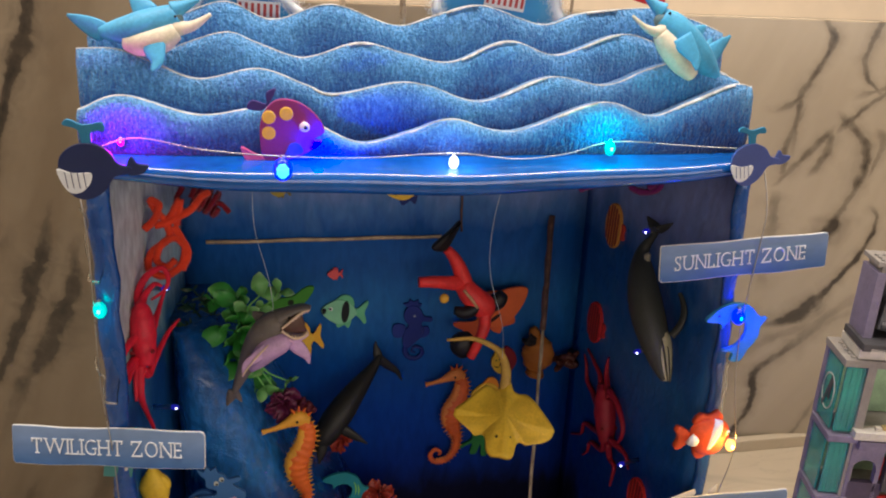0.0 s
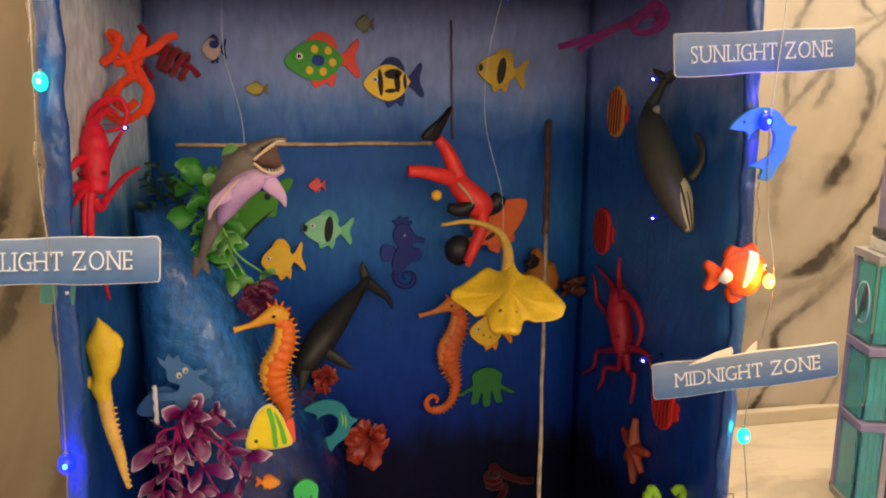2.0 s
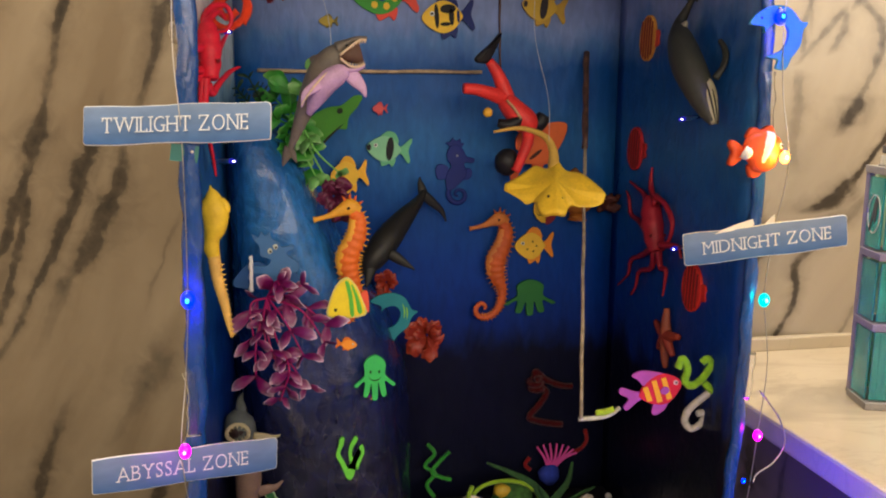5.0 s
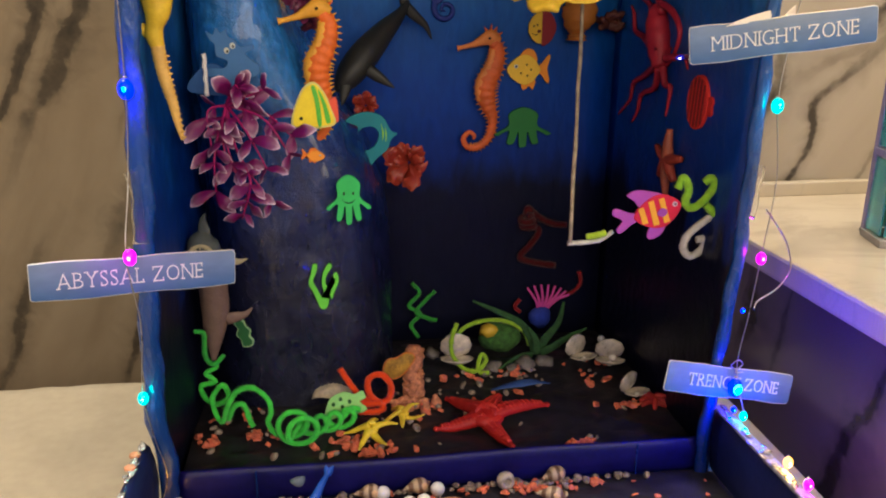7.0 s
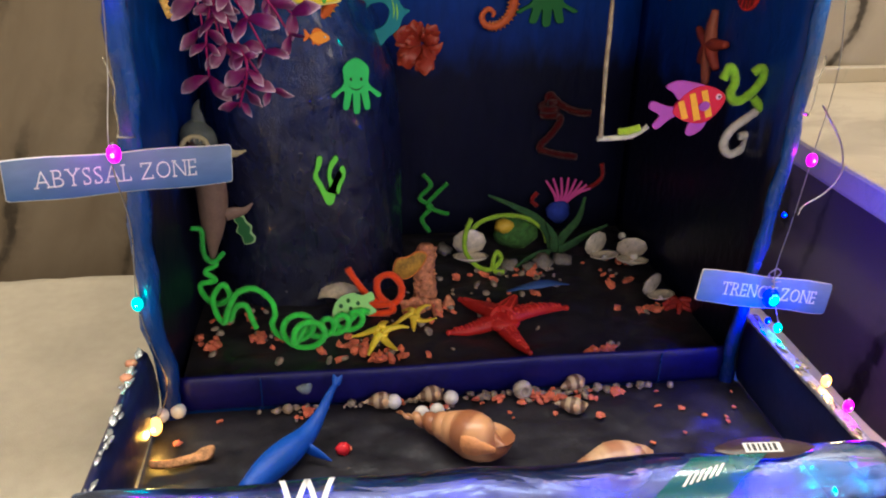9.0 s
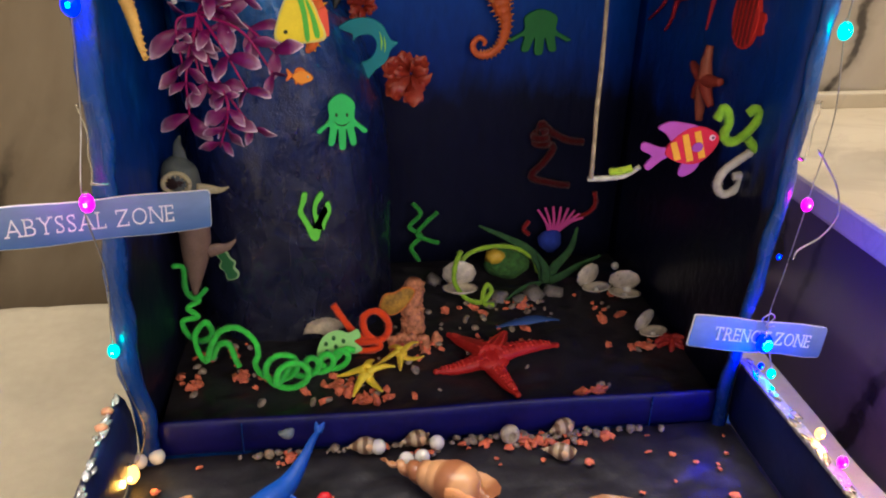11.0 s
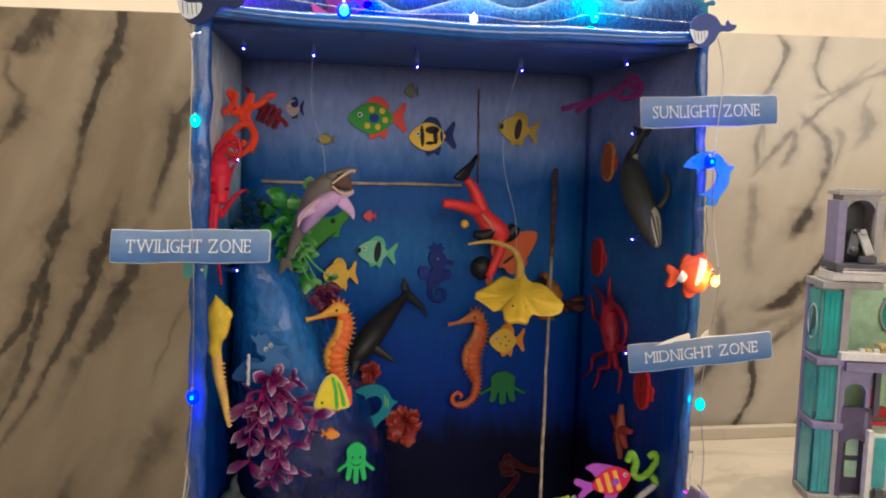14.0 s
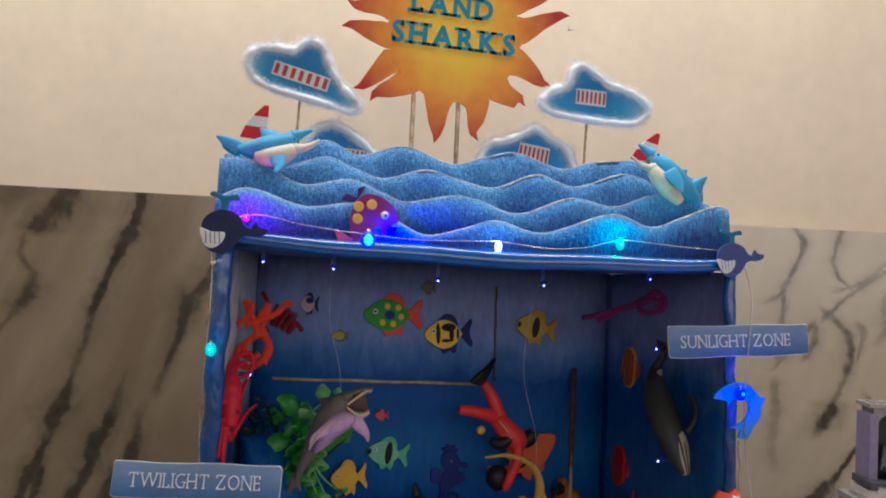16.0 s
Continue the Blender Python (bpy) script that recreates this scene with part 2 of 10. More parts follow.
M_OUTER = painted("outer_blue_paint", [(0.0, (0.01, 0.08, 0.40)), (0.35, (0.015, 0.13, 0.50)), (0.65, (0.04, 0.22, 0.58))], 0.0, 0.66, wobble=0.08, coat=0.5)
M_TAPE = painted("blue_tape", [(0.0, (0.004, 0.02, 0.14)), (0.05, (0.005, 0.04, 0.24)), (0.12, (0.006, 0.055, 0.27)), (0.25, (0.007, 0.075, 0.33)), (0.65, (0.008, 0.09, 0.38))], 0.0, 0.66, wobble=0.03, rough=0.26, bump=0.8, stretch=(90, 60, 40), coat=0.5, spec=0.5)
M_RIM = mat("glossy_rim_blue", (0.010, 0.10, 0.42), 0.16, var=0.22, scale=18, bump=0.35, bscale=60, coat=0.6)
M_LIP = mat("lip_blue", (0.007, 0.006, 0.095), 0.36, var=0.25, scale=30, bump=0.4, bscale=70, spec=0.3)
M_TRAYWALL = mat("tray_navy", (0.006, 0.010, 0.055), 0.35, var=0.25, scale=30, bump=0.4, bscale=80)
M_BLACK = mat("black_paper", (0.018, 0.016, 0.019), 0.42, var=0.3, scale=50, bump=1.0, bscale=80, spec=0.35)
M_CEIL = mat("box_ceiling_paint", (0.05, 0.11, 0.32), 0.6, var=0.25, scale=25, bump=0.3, bscale=120)


def wave_paint(name, deep, mid, crest):
    m, nd, ln, b = nodes_of(name)
    uv = nd.new("ShaderNodeTexCoord").outputs["UV"]
    tc = nd.new("ShaderNodeTexCoord").outputs["Object"]
    sep = nd.new("ShaderNodeSeparateXYZ")
    ln.new(uv, sep.inputs[0])
    grain = noise_node(nd, ln, 640.0, 5.0, tc)
    cl = noise_node(nd, ln, 30.0, 4.0, tc)
    f = math_node(nd, ln, "MULTIPLY_ADD", math_node(nd, ln, "SUBTRACT", grain.outputs[0], 0.5), 1.0, sep.outputs[1])
    fib = nd.new("ShaderNodeMapping")
    fib.inputs["Scale"].default_value = (560, 500, 170)
    ln.new(tc, fib.inputs[0])
    hair = noise_node(nd, ln, 1.0, 4.0, fib.outputs[0])
    f = math_node(nd, ln, "MULTIPLY_ADD", math_node(nd, ln, "SUBTRACT", hair.outputs[0], 0.5), 1.1, f)
    f = math_node(nd, ln, "MULTIPLY_ADD", math_node(nd, ln, "SUBTRACT", cl.outputs[0], 0.5), 0.9, f)
    r = ramp_node(nd, ln, f, ((0.08, deep), (0.50, mid), (0.95, crest), (1.0, tuple(min(1.0, 1.25 * c + 0.03) for c in crest))))
    ln.new(r.outputs[0], b.inputs["Base Color"])
    b.inputs["Roughness"].default_value = 0.85
    b.inputs["Sheen Weight"].default_value = 0.3
    bump_on(nd, ln, b, math_node(nd, ln, "ADD", grain.outputs[0], hair.outputs[0]), 1.0, 0.003)
    return m


M_WAVE = wave_paint("sponge_wave_blue", (0.003, 0.027, 0.17), (0.009, 0.11, 0.42), (0.07, 0.28, 0.61))
M_CREST = mat("white_crest_paint", (0.52, 0.63, 0.78), 0.85, var=0.40, scale=90, bump=0.9, bscale=500)
WALL_VEINS = []
SIDE_VEINS = []


def vein(group, *rows):
    """A vein that thins out to nothing past its first and last row."""
    rows = [(z, p, w, d * (0.85 if p > 0.3 else 1.0)) for z, p, w, d in rows]
    for end, nxt, step in ((0, 1, -1), (-1, -2, 1)):
        z, p, w, d = rows[end]
        if d > 0 and -0.14 < z < 0.74:
            lean = (p - rows[nxt][1]) / (z - rows[nxt][0])
            row = (z + 0.014 * step, p + 0.014 * step * max(-1.5, min(1.5, lean)), w * 0.5, 0.0)
            rows.insert(0, row) if step < 0 else rows.append(row)
    group.append(rows)


# bold smoky veins of the wall on the near side, from the floor up
vein(WALL_VEINS, (0.117, -0.66, 0.006, 0.4), (0.24, -0.564, 0.006, 0.6), (0.30, -0.516, 0.008, 0.9), (0.354, -0.495, 0.010, 0.9), (0.396, -0.477, 0.007, 0.9), (0.426, -0.473, 0.013, 1.0), (0.466, -0.457, 0.005, 0.6), (0.524, -0.442, 0.006, 0.6), (0.576, -0.429, 0.007, 0.9), (0.66, -0.393, 0.009, 1.0), (0.75, -0.372, 0.010, 1.0))
vein(WALL_VEINS, (0.117, -0.58, 0.005, 0.5), (0.192, -0.532, 0.006, 0.7), (0.246, -0.516, 0.006, 0.8), (0.349, -0.485, 0.006, 0.9), (0.372, -0.490, 0.004, 0.0))
vein(WALL_VEINS, (0.08, -0.61, 0.020, 0.35), (0.2, -0.55, 0.018, 0.42), (0.3, -0.507, 0.010, 0.4), (0.34, -0.49, 0.004, 0.0))
vein(WALL_VEINS, (0.652, -0.515, 0.016, 0.0), (0.663, -0.510, 0.020, 0.8), (0.688, -0.492, 0.022, 0.85), (0.717, -0.478, 0.016, 0.8), (0.75, -0.467, 0.016, 0.8))
vein(WALL_VEINS, (0.67, -0.56, 0.020, 0.0), (0.70, -0.55, 0.024, 0.45), (0.75, -0.54, 0.024, 0.45))
vein(WALL_VEINS, (0.50, -0.58, 0.004, 0.2), (0.544, -0.54, 0.006, 0.5), (0.573, -0.519, 0.013, 0.7), (0.605, -0.516, 0.004, 0.5), (0.632, -0.536, 0.004, 0.5), (0.651, -0.532, 0.004, 0.45), (0.665, -0.528, 0.004, 0.0))
vein(WALL_VEINS, (0.445, -0.346, 0.004, 0.0), (0.46, -0.342, 0.005, 0.5), (0.522, -0.325, 0.006, 0.8), (0.56, -0.312, 0.010, 0.85), (0.585, -0.305, 0.013, 0.85), (0.612, -0.284, 0.011, 0.8), (0.66, -0.25, 0.010, 0.6))
vein(WALL_VEINS, (0.08, -0.58, 0.004, 0.4), (0.17, -0.52, 0.004, 0.6), (0.221, -0.493, 0.0055, 0.8), (0.275, -0.463, 0.006, 0.85), (0.345, -0.430, 0.010, 0.95), (0.393, -0.414, 0.012, 0.95), (0.42, -0.403, 0.009, 0.9), (0.468, -0.386, 0.004, 0.35), (0.49, -0.38, 0.004, 0.0))
vein(WALL_VEINS, (0.15, -0.49, 0.006, 0.1), (0.203, -0.464, 0.008, 0.3), (0.243, -0.447, 0.010, 0.6), (0.276, -0.415, 0.013, 0.8), (0.319, -0.400, 0.015, 0.9), (0.367, -0.373, 0.012, 0.9), (0.42, -0.365, 0.007, 0.5), (0.45, -0.355, 0.005, 0.0))
vein(WALL_VEINS, (0.03, -0.40, 0.008, 0.15), (0.07, -0.375, 0.010, 0.3), (0.108, -0.347, 0.018, 0.55), (0.141, -0.332, 0.020, 0.55), (0.17, -0.325, 0.012, 0.2), (0.2, -0.31, 0.01, 0.0))
vein(WALL_VEINS, (-0.12, -0.375, 0.003, 0.5), (-0.06, -0.350, 0.006, 0.8), (-0.038, -0.342, 0.012, 0.8), (-0.01, -0.335, 0.012, 0.6), (0.02, -0.33, 0.01, 0.0))
vein(WALL_VEINS, (-0.15, -0.55, 0.006, 0.5), (-0.057, -0.503, 0.008, 0.7), (0.0, -0.489, 0.009, 0.8), (0.045, -0.470, 0.007, 0.6), (0.09, -0.45, 0.004, 0.1))
vein(WALL_VEINS, (0.2, -0.35, 0.002, 0.0), (0.24, -0.338, 0.0025, 0.3), (0.32, -0.305, 0.0025, 0.3), (0.36, -0.29, 0.002, 0.0))
# thin curling veins over the counter
vein(WALL_VEINS, (0.643, 0.587, 0.0045, 0.6), (0.655, 0.574, 0.004, 0.6), (0.676, 0.565, 0.0035, 0.6), (0.75, 0.58, 0.0035, 0.6))
vein(WALL_VEINS, (0.64, 0.583, 0.009, 0.5), (0.665, 0.64, 0.010, 0.45), (0.69, 0.70, 0.008, 0.4))
vein(WALL_VEINS, (0.612, 0.47, 0.008, 0.0), (0.62, 0.480, 0.007, 0.5), (0.631, 0.496, 0.0045, 0.7), (0.685, 0.521, 0.004, 0.7), (0.704, 0.526, 0.004, 0.7), (0.72, 0.512, 0.006, 0.5))
vein(WALL_VEINS, (0.55, 0.50, 0.004, 0.0), (0.594, 0.497, 0.0035, 0.5), (0.628, 0.496, 0.0035, 0.6), (0.64, 0.5, 0.003, 0.0))
vein(WALL_VEINS, (0.598, 0.559, 0.006, 0.7), (0.641, 0.600, 0.005, 0.5), (0.68, 0.645, 0.005, 0.3))
vein(WALL_VEINS, (0.43, 0.545, 0.006, 0.0), (0.449, 0.555, 0.010, 0.9), (0.479, 0.570, 0.010, 0.85), (0.49, 0.575, 0.004, 0.5), (0.54, 0.592, 0.007, 0.7), (0.556, 0.593, 0.008, 0.7), (0.579, 0.588, 0.005, 0.7), (0.602, 0.560, 0.007, 0.6))
vein(WALL_VEINS, (0.53, 0.60, 0.003, 0.0), (0.545, 0.604, 0.004, 0.45), (0.575, 0.612, 0.004, 0.5), (0.59, 0.606, 0.004, 0.45), (0.597, 0.600, 0.004, 0.0))
vein(WALL_VEINS, (0.534, 0.493, 0.004, 0.0), (0.544, 0.490, 0.0045, 0.6), (0.568, 0.487, 0.004, 0.55), (0.61, 0.5, 0.0035, 0.4), (0.63, 0.505, 0.003, 0.0))
vein(WALL_VEINS, (0.534, 0.49, 0.006, 0.4), (0.558, 0.515, 0.0055, 0.6), (0.585, 0.536, 0.005, 0.6), (0.592, 0.541, 0.005, 0.3), (0.6, 0.545, 0.004, 0.0))
vein(WALL_VEINS, (0.534, 0.522, 0.004, 0.0), (0.545, 0.532, 0.006, 0.5), (0.56, 0.543, 0.005, 0.6), (0.585, 0.542, 0.0045, 0.5), (0.595, 0.538, 0.004, 0.0))
vein(WALL_VEINS, (0.326, 0.515, 0.016, 0.0), (0.336, 0.530, 0.019, 0.8), (0.350, 0.548, 0.018, 0.9), (0.358, 0.558, 0.012, 0.9), (0.381, 0.574, 0.007, 0.9), (0.414, 0.598, 0.004, 0.9), (0.459, 0.623, 0.0035, 0.8), (0.485, 0.625, 0.003, 0.7), (0.50, 0.61, 0.005, 0.0))
vein(WALL_VEINS, (0.14, 0.468, 0.004, 0.8), (0.2, 0.502, 0.0042, 0.85), (0.229, 0.509, 0.0045, 0.85), (0.255, 0.503, 0.006, 0.85), (0.263, 0.501, 0.007, 0.8), (0.276, 0.515, 0.008, 0.7), (0.303, 0.55, 0.008, 0.5), (0.342, 0.583, 0.010, 0.4), (0.38, 0.62, 0.010, 0.2))
vein(WALL_VEINS, (0.27, 0.455, 0.01, 0.0), (0.30, 0.49, 0.014, 0.25), (0.32, 0.54, 0.018, 0.35), (0.345, 0.60, 0.014, 0.25), (0.37, 0.65, 0.012, 0.1))
vein(WALL_VEINS, (0.21, 0.41, 0.010, 0.6), (0.234, 0.427, 0.010, 0.7), (0.263, 0.445, 0.009, 0.8), (0.293, 0.456, 0.006, 0.6), (0.326, 0.452, 0.006, 0.5), (0.351, 0.461, 0.004, 0.1))
vein(WALL_VEINS, (0.38, 0.492, 0.010, 0.0), (0.40, 0.489, 0.008, 0.3), (0.424, 0.486, 0.006, 0.3), (0.478, 0.490, 0.008, 0.4), (0.505, 0.487, 0.008, 0.45), (0.52, 0.485, 0.006, 0.0))
vein(WALL_VEINS, (0.14, 0.558, 0.002, 0.5), (0.178, 0.578, 0.0025, 0.4), (0.218, 0.593, 0.0025, 0.35), (0.30, 0.63, 0.002, 0.2))
vein(WALL_VEINS, (0.56, 0.62, 0.008, 0.0), (0.58, 0.64, 0.008, 0.4), (0.60, 0.65, 0.012, 0.5), (0.63, 0.64, 0.004, 0.4), (0.66, 0.65, 0.003, 0.0))
vein(WALL_VEINS, (0.30, 0.66, 0.003, 0.3), (0.45, 0.68, 0.003, 0.4), (0.52, 0.70, 0.004, 0.5), (0.62, 0.72, 0.004, 0.4))
# the counter's side and top
vein(SIDE_VEINS, (-0.20, 0.10, 0.010, 0.9), (-0.04, 0.034, 0.010, 0.95), (0.034, 0.010, 0.008, 0.95), (0.062, -0.005, 0.006, 0.95), (0.101, -0.016, 0.004, 0.9), (0.13, -0.024, 0.004, 0.8))
vein(SIDE_VEINS, (0.02, 0.21, 0.008, 0.3), (0.058, 0.191, 0.016, 0.85), (0.087, 0.200, 0.016, 0.8), (0.11, 0.20, 0.008, 0.4))
vein(SIDE_VEINS, (-0.02, 0.15, 0.004, 0.2), (0.05, 0.137, 0.004, 0.6), (0.088, 0.133, 0.003, 0.6), (0.13, 0.125, 0.002, 0.3))
vein(SIDE_VEINS, (-0.20, -0.08, 0.008, 0.6), (-0.05, -0.11, 0.006, 0.7), (0.12, -0.16, 0.004, 0.6))
# the wall's light falling off towards -x is coloured in by deep and shade
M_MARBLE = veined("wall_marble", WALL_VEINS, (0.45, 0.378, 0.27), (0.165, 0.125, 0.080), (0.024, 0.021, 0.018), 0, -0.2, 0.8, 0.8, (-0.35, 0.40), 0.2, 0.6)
# darker than M_LEDGE: the weaker light on the counter's side is coloured in
M_SIDESTONE_SHADED = veined("counter_side_marble_shaded", SIDE_VEINS, (0.135, 0.11, 0.10), (0.10, 0.082, 0.072), (0.012, 0.011, 0.012), 1, -0.3, 0.2, 0.3, None, 0.2, 0.5)


def streaked(name, pale, deep, ink):
    """Pale polished stone with broad soft grey streaks across it."""
    m, nd, ln, b = nodes_of(name)
    tc = nd.new("ShaderNodeTexCoord").outputs["Object"]
    mp = nd.new("ShaderNodeMapping")
    mp.inputs["Rotation"].default_value = (0, 0, radians(14))
    mp.inputs["Scale"].default_value = (3.2, 9.0, 3.0)
    ln.new(tc, mp.inputs[0])
    n = noise_node(nd, ln, 1.0, 6.0, mp.outputs[0], 1.1).outputs[0]
    fine = noise_node(nd, ln, 2.3, 5.0, mp.outputs[0], 1.4).outputs[0]
    base = ramp_node(nd, ln, noise_node(nd, ln, 6.0, 5.0, tc).outputs[0], ((0.3, deep), (0.7, pale))).outputs[0]
    streak = ramp_node(nd, ln, n, ((0.54, (0, 0, 0)), (0.60, (0.34, 0.34, 0.34)), (0.66, (0.20, 0.20, 0.20)), (0.72, (0, 0, 0)))).outputs[0]
    line = ramp_node(nd, ln, math_node(nd, ln, "ABSOLUTE", math_node(nd, ln, "SUBTRACT", fine, 0.5)), ((0.0, (0.6, 0.6, 0.6)), (0.012, (0.2, 0.2, 0.2)), (0.03, (0, 0, 0)))).outputs[0]
    mix = nd.new("ShaderNodeMix")
    mix.data_type = "RGBA"
    ln.new(math_node(nd, ln, "MAXIMUM", streak, math_node(nd, ln, "MULTIPLY", line, 0.25)), mix.inputs["Factor"])
    ln.new(base, mix.inputs["A"])
    mix.inputs["B"].default_value = (*ink, 1)
    ln.new(mix.outputs["Result"], b.inputs["Base Color"])
    b.inputs["Roughness"].default_value = 0.16
    bump_on(nd, ln, b, noise_node(nd, ln, 9.0, 3.0, tc).outputs[0], 0.06, 0.004)
    return m


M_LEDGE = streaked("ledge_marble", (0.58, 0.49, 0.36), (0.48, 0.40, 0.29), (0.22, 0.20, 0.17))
M_CREAM = mat("cream_wall_paint", (0.61, 0.505, 0.37), 0.75, var=0.05, scale=6, bump=0.15, bscale=60)
M_CLOTH = mat("beige_tablecloth", (0.38, 0.33, 0.24), 0.85, var=0.08, scale=12, bump=0.35, bscale=900)
M_STICK = mat("bare_wood_stick", (0.45, 0.33, 0.20), 0.6, var=0.3, scale=90, bump=0.4, bscale=300)
M_PALESTICK = mat("whitened_stick", (0.36, 0.29, 0.19), 0.7, var=0.35, scale=110, bump=0.5, bscale=300)
M_DKSTICK = mat("dark_wood_stick", (0.10, 0.05, 0.035), 0.5, var=0.4, scale=120, bump=0.5, bscale=300)
M_THREAD = mat("nylon_thread", (0.50, 0.54, 0.58), 0.25, var=0.1, bump=0.0)
M_WIRE = mat("silver_wire", (0.46, 0.44, 0.42), 0.30, metal=0.9, var=0.1, bump=0.1)
M_PEARL = mat("pearl", (0.82, 0.78, 0.72), 0.12, var=0.03, bump=0.02, coat=1.0)
M_SHELL = mat("cream_shell", (0.44, 0.37, 0.28), 0.4, var=0.25, scale=140, bump=0.5, bscale=350)
M_GRAVEL = mat("coral_gravel", (0.86, 0.17, 0.085), 0.8, var=0.25, scale=200, bump=0.8, bscale=500)
M_CARD = mat("white_card", (0.75, 0.74, 0.72), 0.6, var=0.05, scale=60, bump=0.1)
M_COTTON = mat("cotton_wool", (0.93, 0.94, 0.96), 0.95, var=0.02, scale=120, bump=0.4, bscale=700, sheen=0.3, sub=0.4)

# ---- mesh helpers ----
class Mesh:
    """Gathers pieces of one part; each piece is a list of points and faces."""

    def __init__(self):
        self.v, self.f, self.m, self.s, self.uv = [], [], [], [], []

    def add(self, piece, mi=0, smooth=True, at=None):
        v, f = piece[0], piece[1]
        uv = piece[2] if len(piece) > 2 else None
        n = len(self.v)
        for i, p in enumerate(v):
            p = Vector(p)
            self.v.append(tuple(at @ p if at is not None else p))
            self.uv.append(uv[i] if uv else (0.0, 0.0))
        for face in f:
            self.f.append(tuple(i + n for i in face))
            self.m.append(mi)
            self.s.append(smooth)
        return self

    def data(self, name, mats):
        me = bpy.data.meshes.new(name)
        me.from_pydata(self.v, [], self.f)
        for m in mats:
            me.materials.append(m)
        me.polygons.foreach_set("material_index", self.m)
        me.polygons.foreach_set("use_smooth", self.s)
        layer = me.uv_layers.new(name="UVMap")
        loops = np.empty(len(me.loops), dtype=np.int32)
        me.loops.foreach_get("vertex_index", loops)
        layer.data.foreach_set("uv", np.array(self.uv, dtype=np.float32)[loops].ravel())
        me.update()
        return me


def part(name, mesh, mats, parent, label="", kind="", at=None):
    mats = mats if isinstance(mats, (list, tuple)) else [mats]
    ob = new(name, mesh.data(name, mats))
    ob.parent = parent
    if at is not None:
        ob.matrix_basis = at
    return tagged(ob, label=label, kind=kind)


def thing(name, label, category, at=None, group="", kind=""):
    ob = new(name)
    ob.empty_display_size = 0.01
    ob.matrix_world = at if at is not None else Matrix()
    return tagged(ob, label, category, group, kind)


def smooth_path(pts, n=8):
    """Catmull-Rom through points of any size."""
    p = np.array(pts, float)
    if len(p) < 3:
        return [p[0] + (p[-1] - p[0]) * i / n for i in range(n + 1)]
    q = np.vstack([2 * p[0] - p[1], p, 2 * p[-1] - p[-2]])
    out = []
    for i in range(1, len(q) - 2):
        for k in range(n):
            t = k / n
            a, b, c, d = q[i - 1], q[i], q[i + 1], q[i + 2]
            out.append(0.5 * (2 * b + (c - a) * t + (2 * a - 5 * b + 4 * c - d) * t * t + (3 * b - a - 3 * c + d) * t ** 3))
    out.append(p[-1])
    return out


def closed_path(pts, n=5):
    p = np.array(pts, float)
    k = len(p)
    out = []
    for i in range(k):
        a, b, c, d = p[(i - 1) % k], p[i], p[(i + 1) % k], p[(i + 2) % k]
        for j in range(n):
            t = j / n
            out.append(tuple(0.5 * (2 * b + (c - a) * t + (2 * a - 5 * b + 4 * c - d) * t * t + (3 * b - a - 3 * c + d) * t ** 3)))
    return out


def loft(spine, radii, n=12, up=(0, 0, 1), steps=5, ridge=0.0, ridges=0, raw=False):
    """A round body along a spine. radii: for each spine point a number or (across, along up). Ends are closed."""
    rr = [(r, r) if isinstance(r, (int, float)) else r for r in radii]
    rows = [(*p, *r) for p, r in zip(spine, rr)]
    rows = [np.array(r, float) for r in rows] if raw else smooth_path(rows, steps)
    pts = [Vector(r[:3]) for r in rows]
    v, f, uv = [], [], []
    side = None
    for i, p in enumerate(pts):
        t = (pts[min(i + 1, len(pts) - 1)] - pts[max(i - 1, 0)])
        t = t.normalized() if t.length > 1e-9 else Vector((0, 0, 1))
        if side is None:
            side = t.cross(Vector(up))
            if side.length < 0.05:
                side = t.cross(Vector((1, 0.2, 0)))
        side = (side - t * side.dot(t)).normalized()
        u = side.cross(t)
        a, b = max(1e-5, rows[i][3]), max(1e-5, rows[i][4])
        if ridges:
            k = 1 + ridge * (0.5 + 0.5 * math.cos(2 * math.pi * ridges * i / len(pts)))
            a, b = a * k, b * k
        for j in range(n):
            w = 2 * math.pi * j / n
            v.append(tuple(p + side * (a * math.cos(w)) + u * (b * math.sin(w))))
            uv.append((j / n, i / max(1, len(pts) - 1)))
    m = len(pts)
    for i in range(m - 1):
        for j in range(n):
            f.append((i * n + j, i * n + (j + 1) % n, (i + 1) * n + (j + 1) % n, (i + 1) * n + j))
    f.append(tuple(range(n - 1, -1, -1)))
    f.append(tuple((m - 1) * n + j for j in range(n)))
    return v, f, uv


def rod(a, b, r, n=8, r2=None):
    return loft([a, b], [r, r2 if r2 else r], n, steps=1)


def slab(outline, thick=0.002, bevel=0.0005):
    """A cut sheet with a softened front edge: outline in (x, z), its back on y = 0, its face towards -y."""
    p = [Vector((a, b)) for a, b in outline]
    n = len(p)
    area = sum(p[i].x * p[(i + 1) % n].y - p[(i + 1) % n].x * p[i].y for i in range(n))
    if area < 0:
        p.reverse()
    inner = []
    for i in range(n):
        e = p[(i + 1) % n] - p[i - 1]
        nrm = Vector((-e.y, e.x)).normalized() if e.length > 1e-9 else Vector((0, 0))
        inner.append(p[i] + nrm * bevel)
    v = [(q.x, 0, q.y) for q in p] + [(q.x, -thick + bevel, q.y) for q in p] + [(q.x, -thick, q.y) for q in inner]
    f = [tuple(range(n - 1, -1, -1)), tuple(range(2 * n, 3 * n))]
    for i in range(n):
        j = (i + 1) % n
        f += [(i, j, n + j, n + i), (n + i, n + j, 2 * n + j, 2 * n + i)]
    return v, f


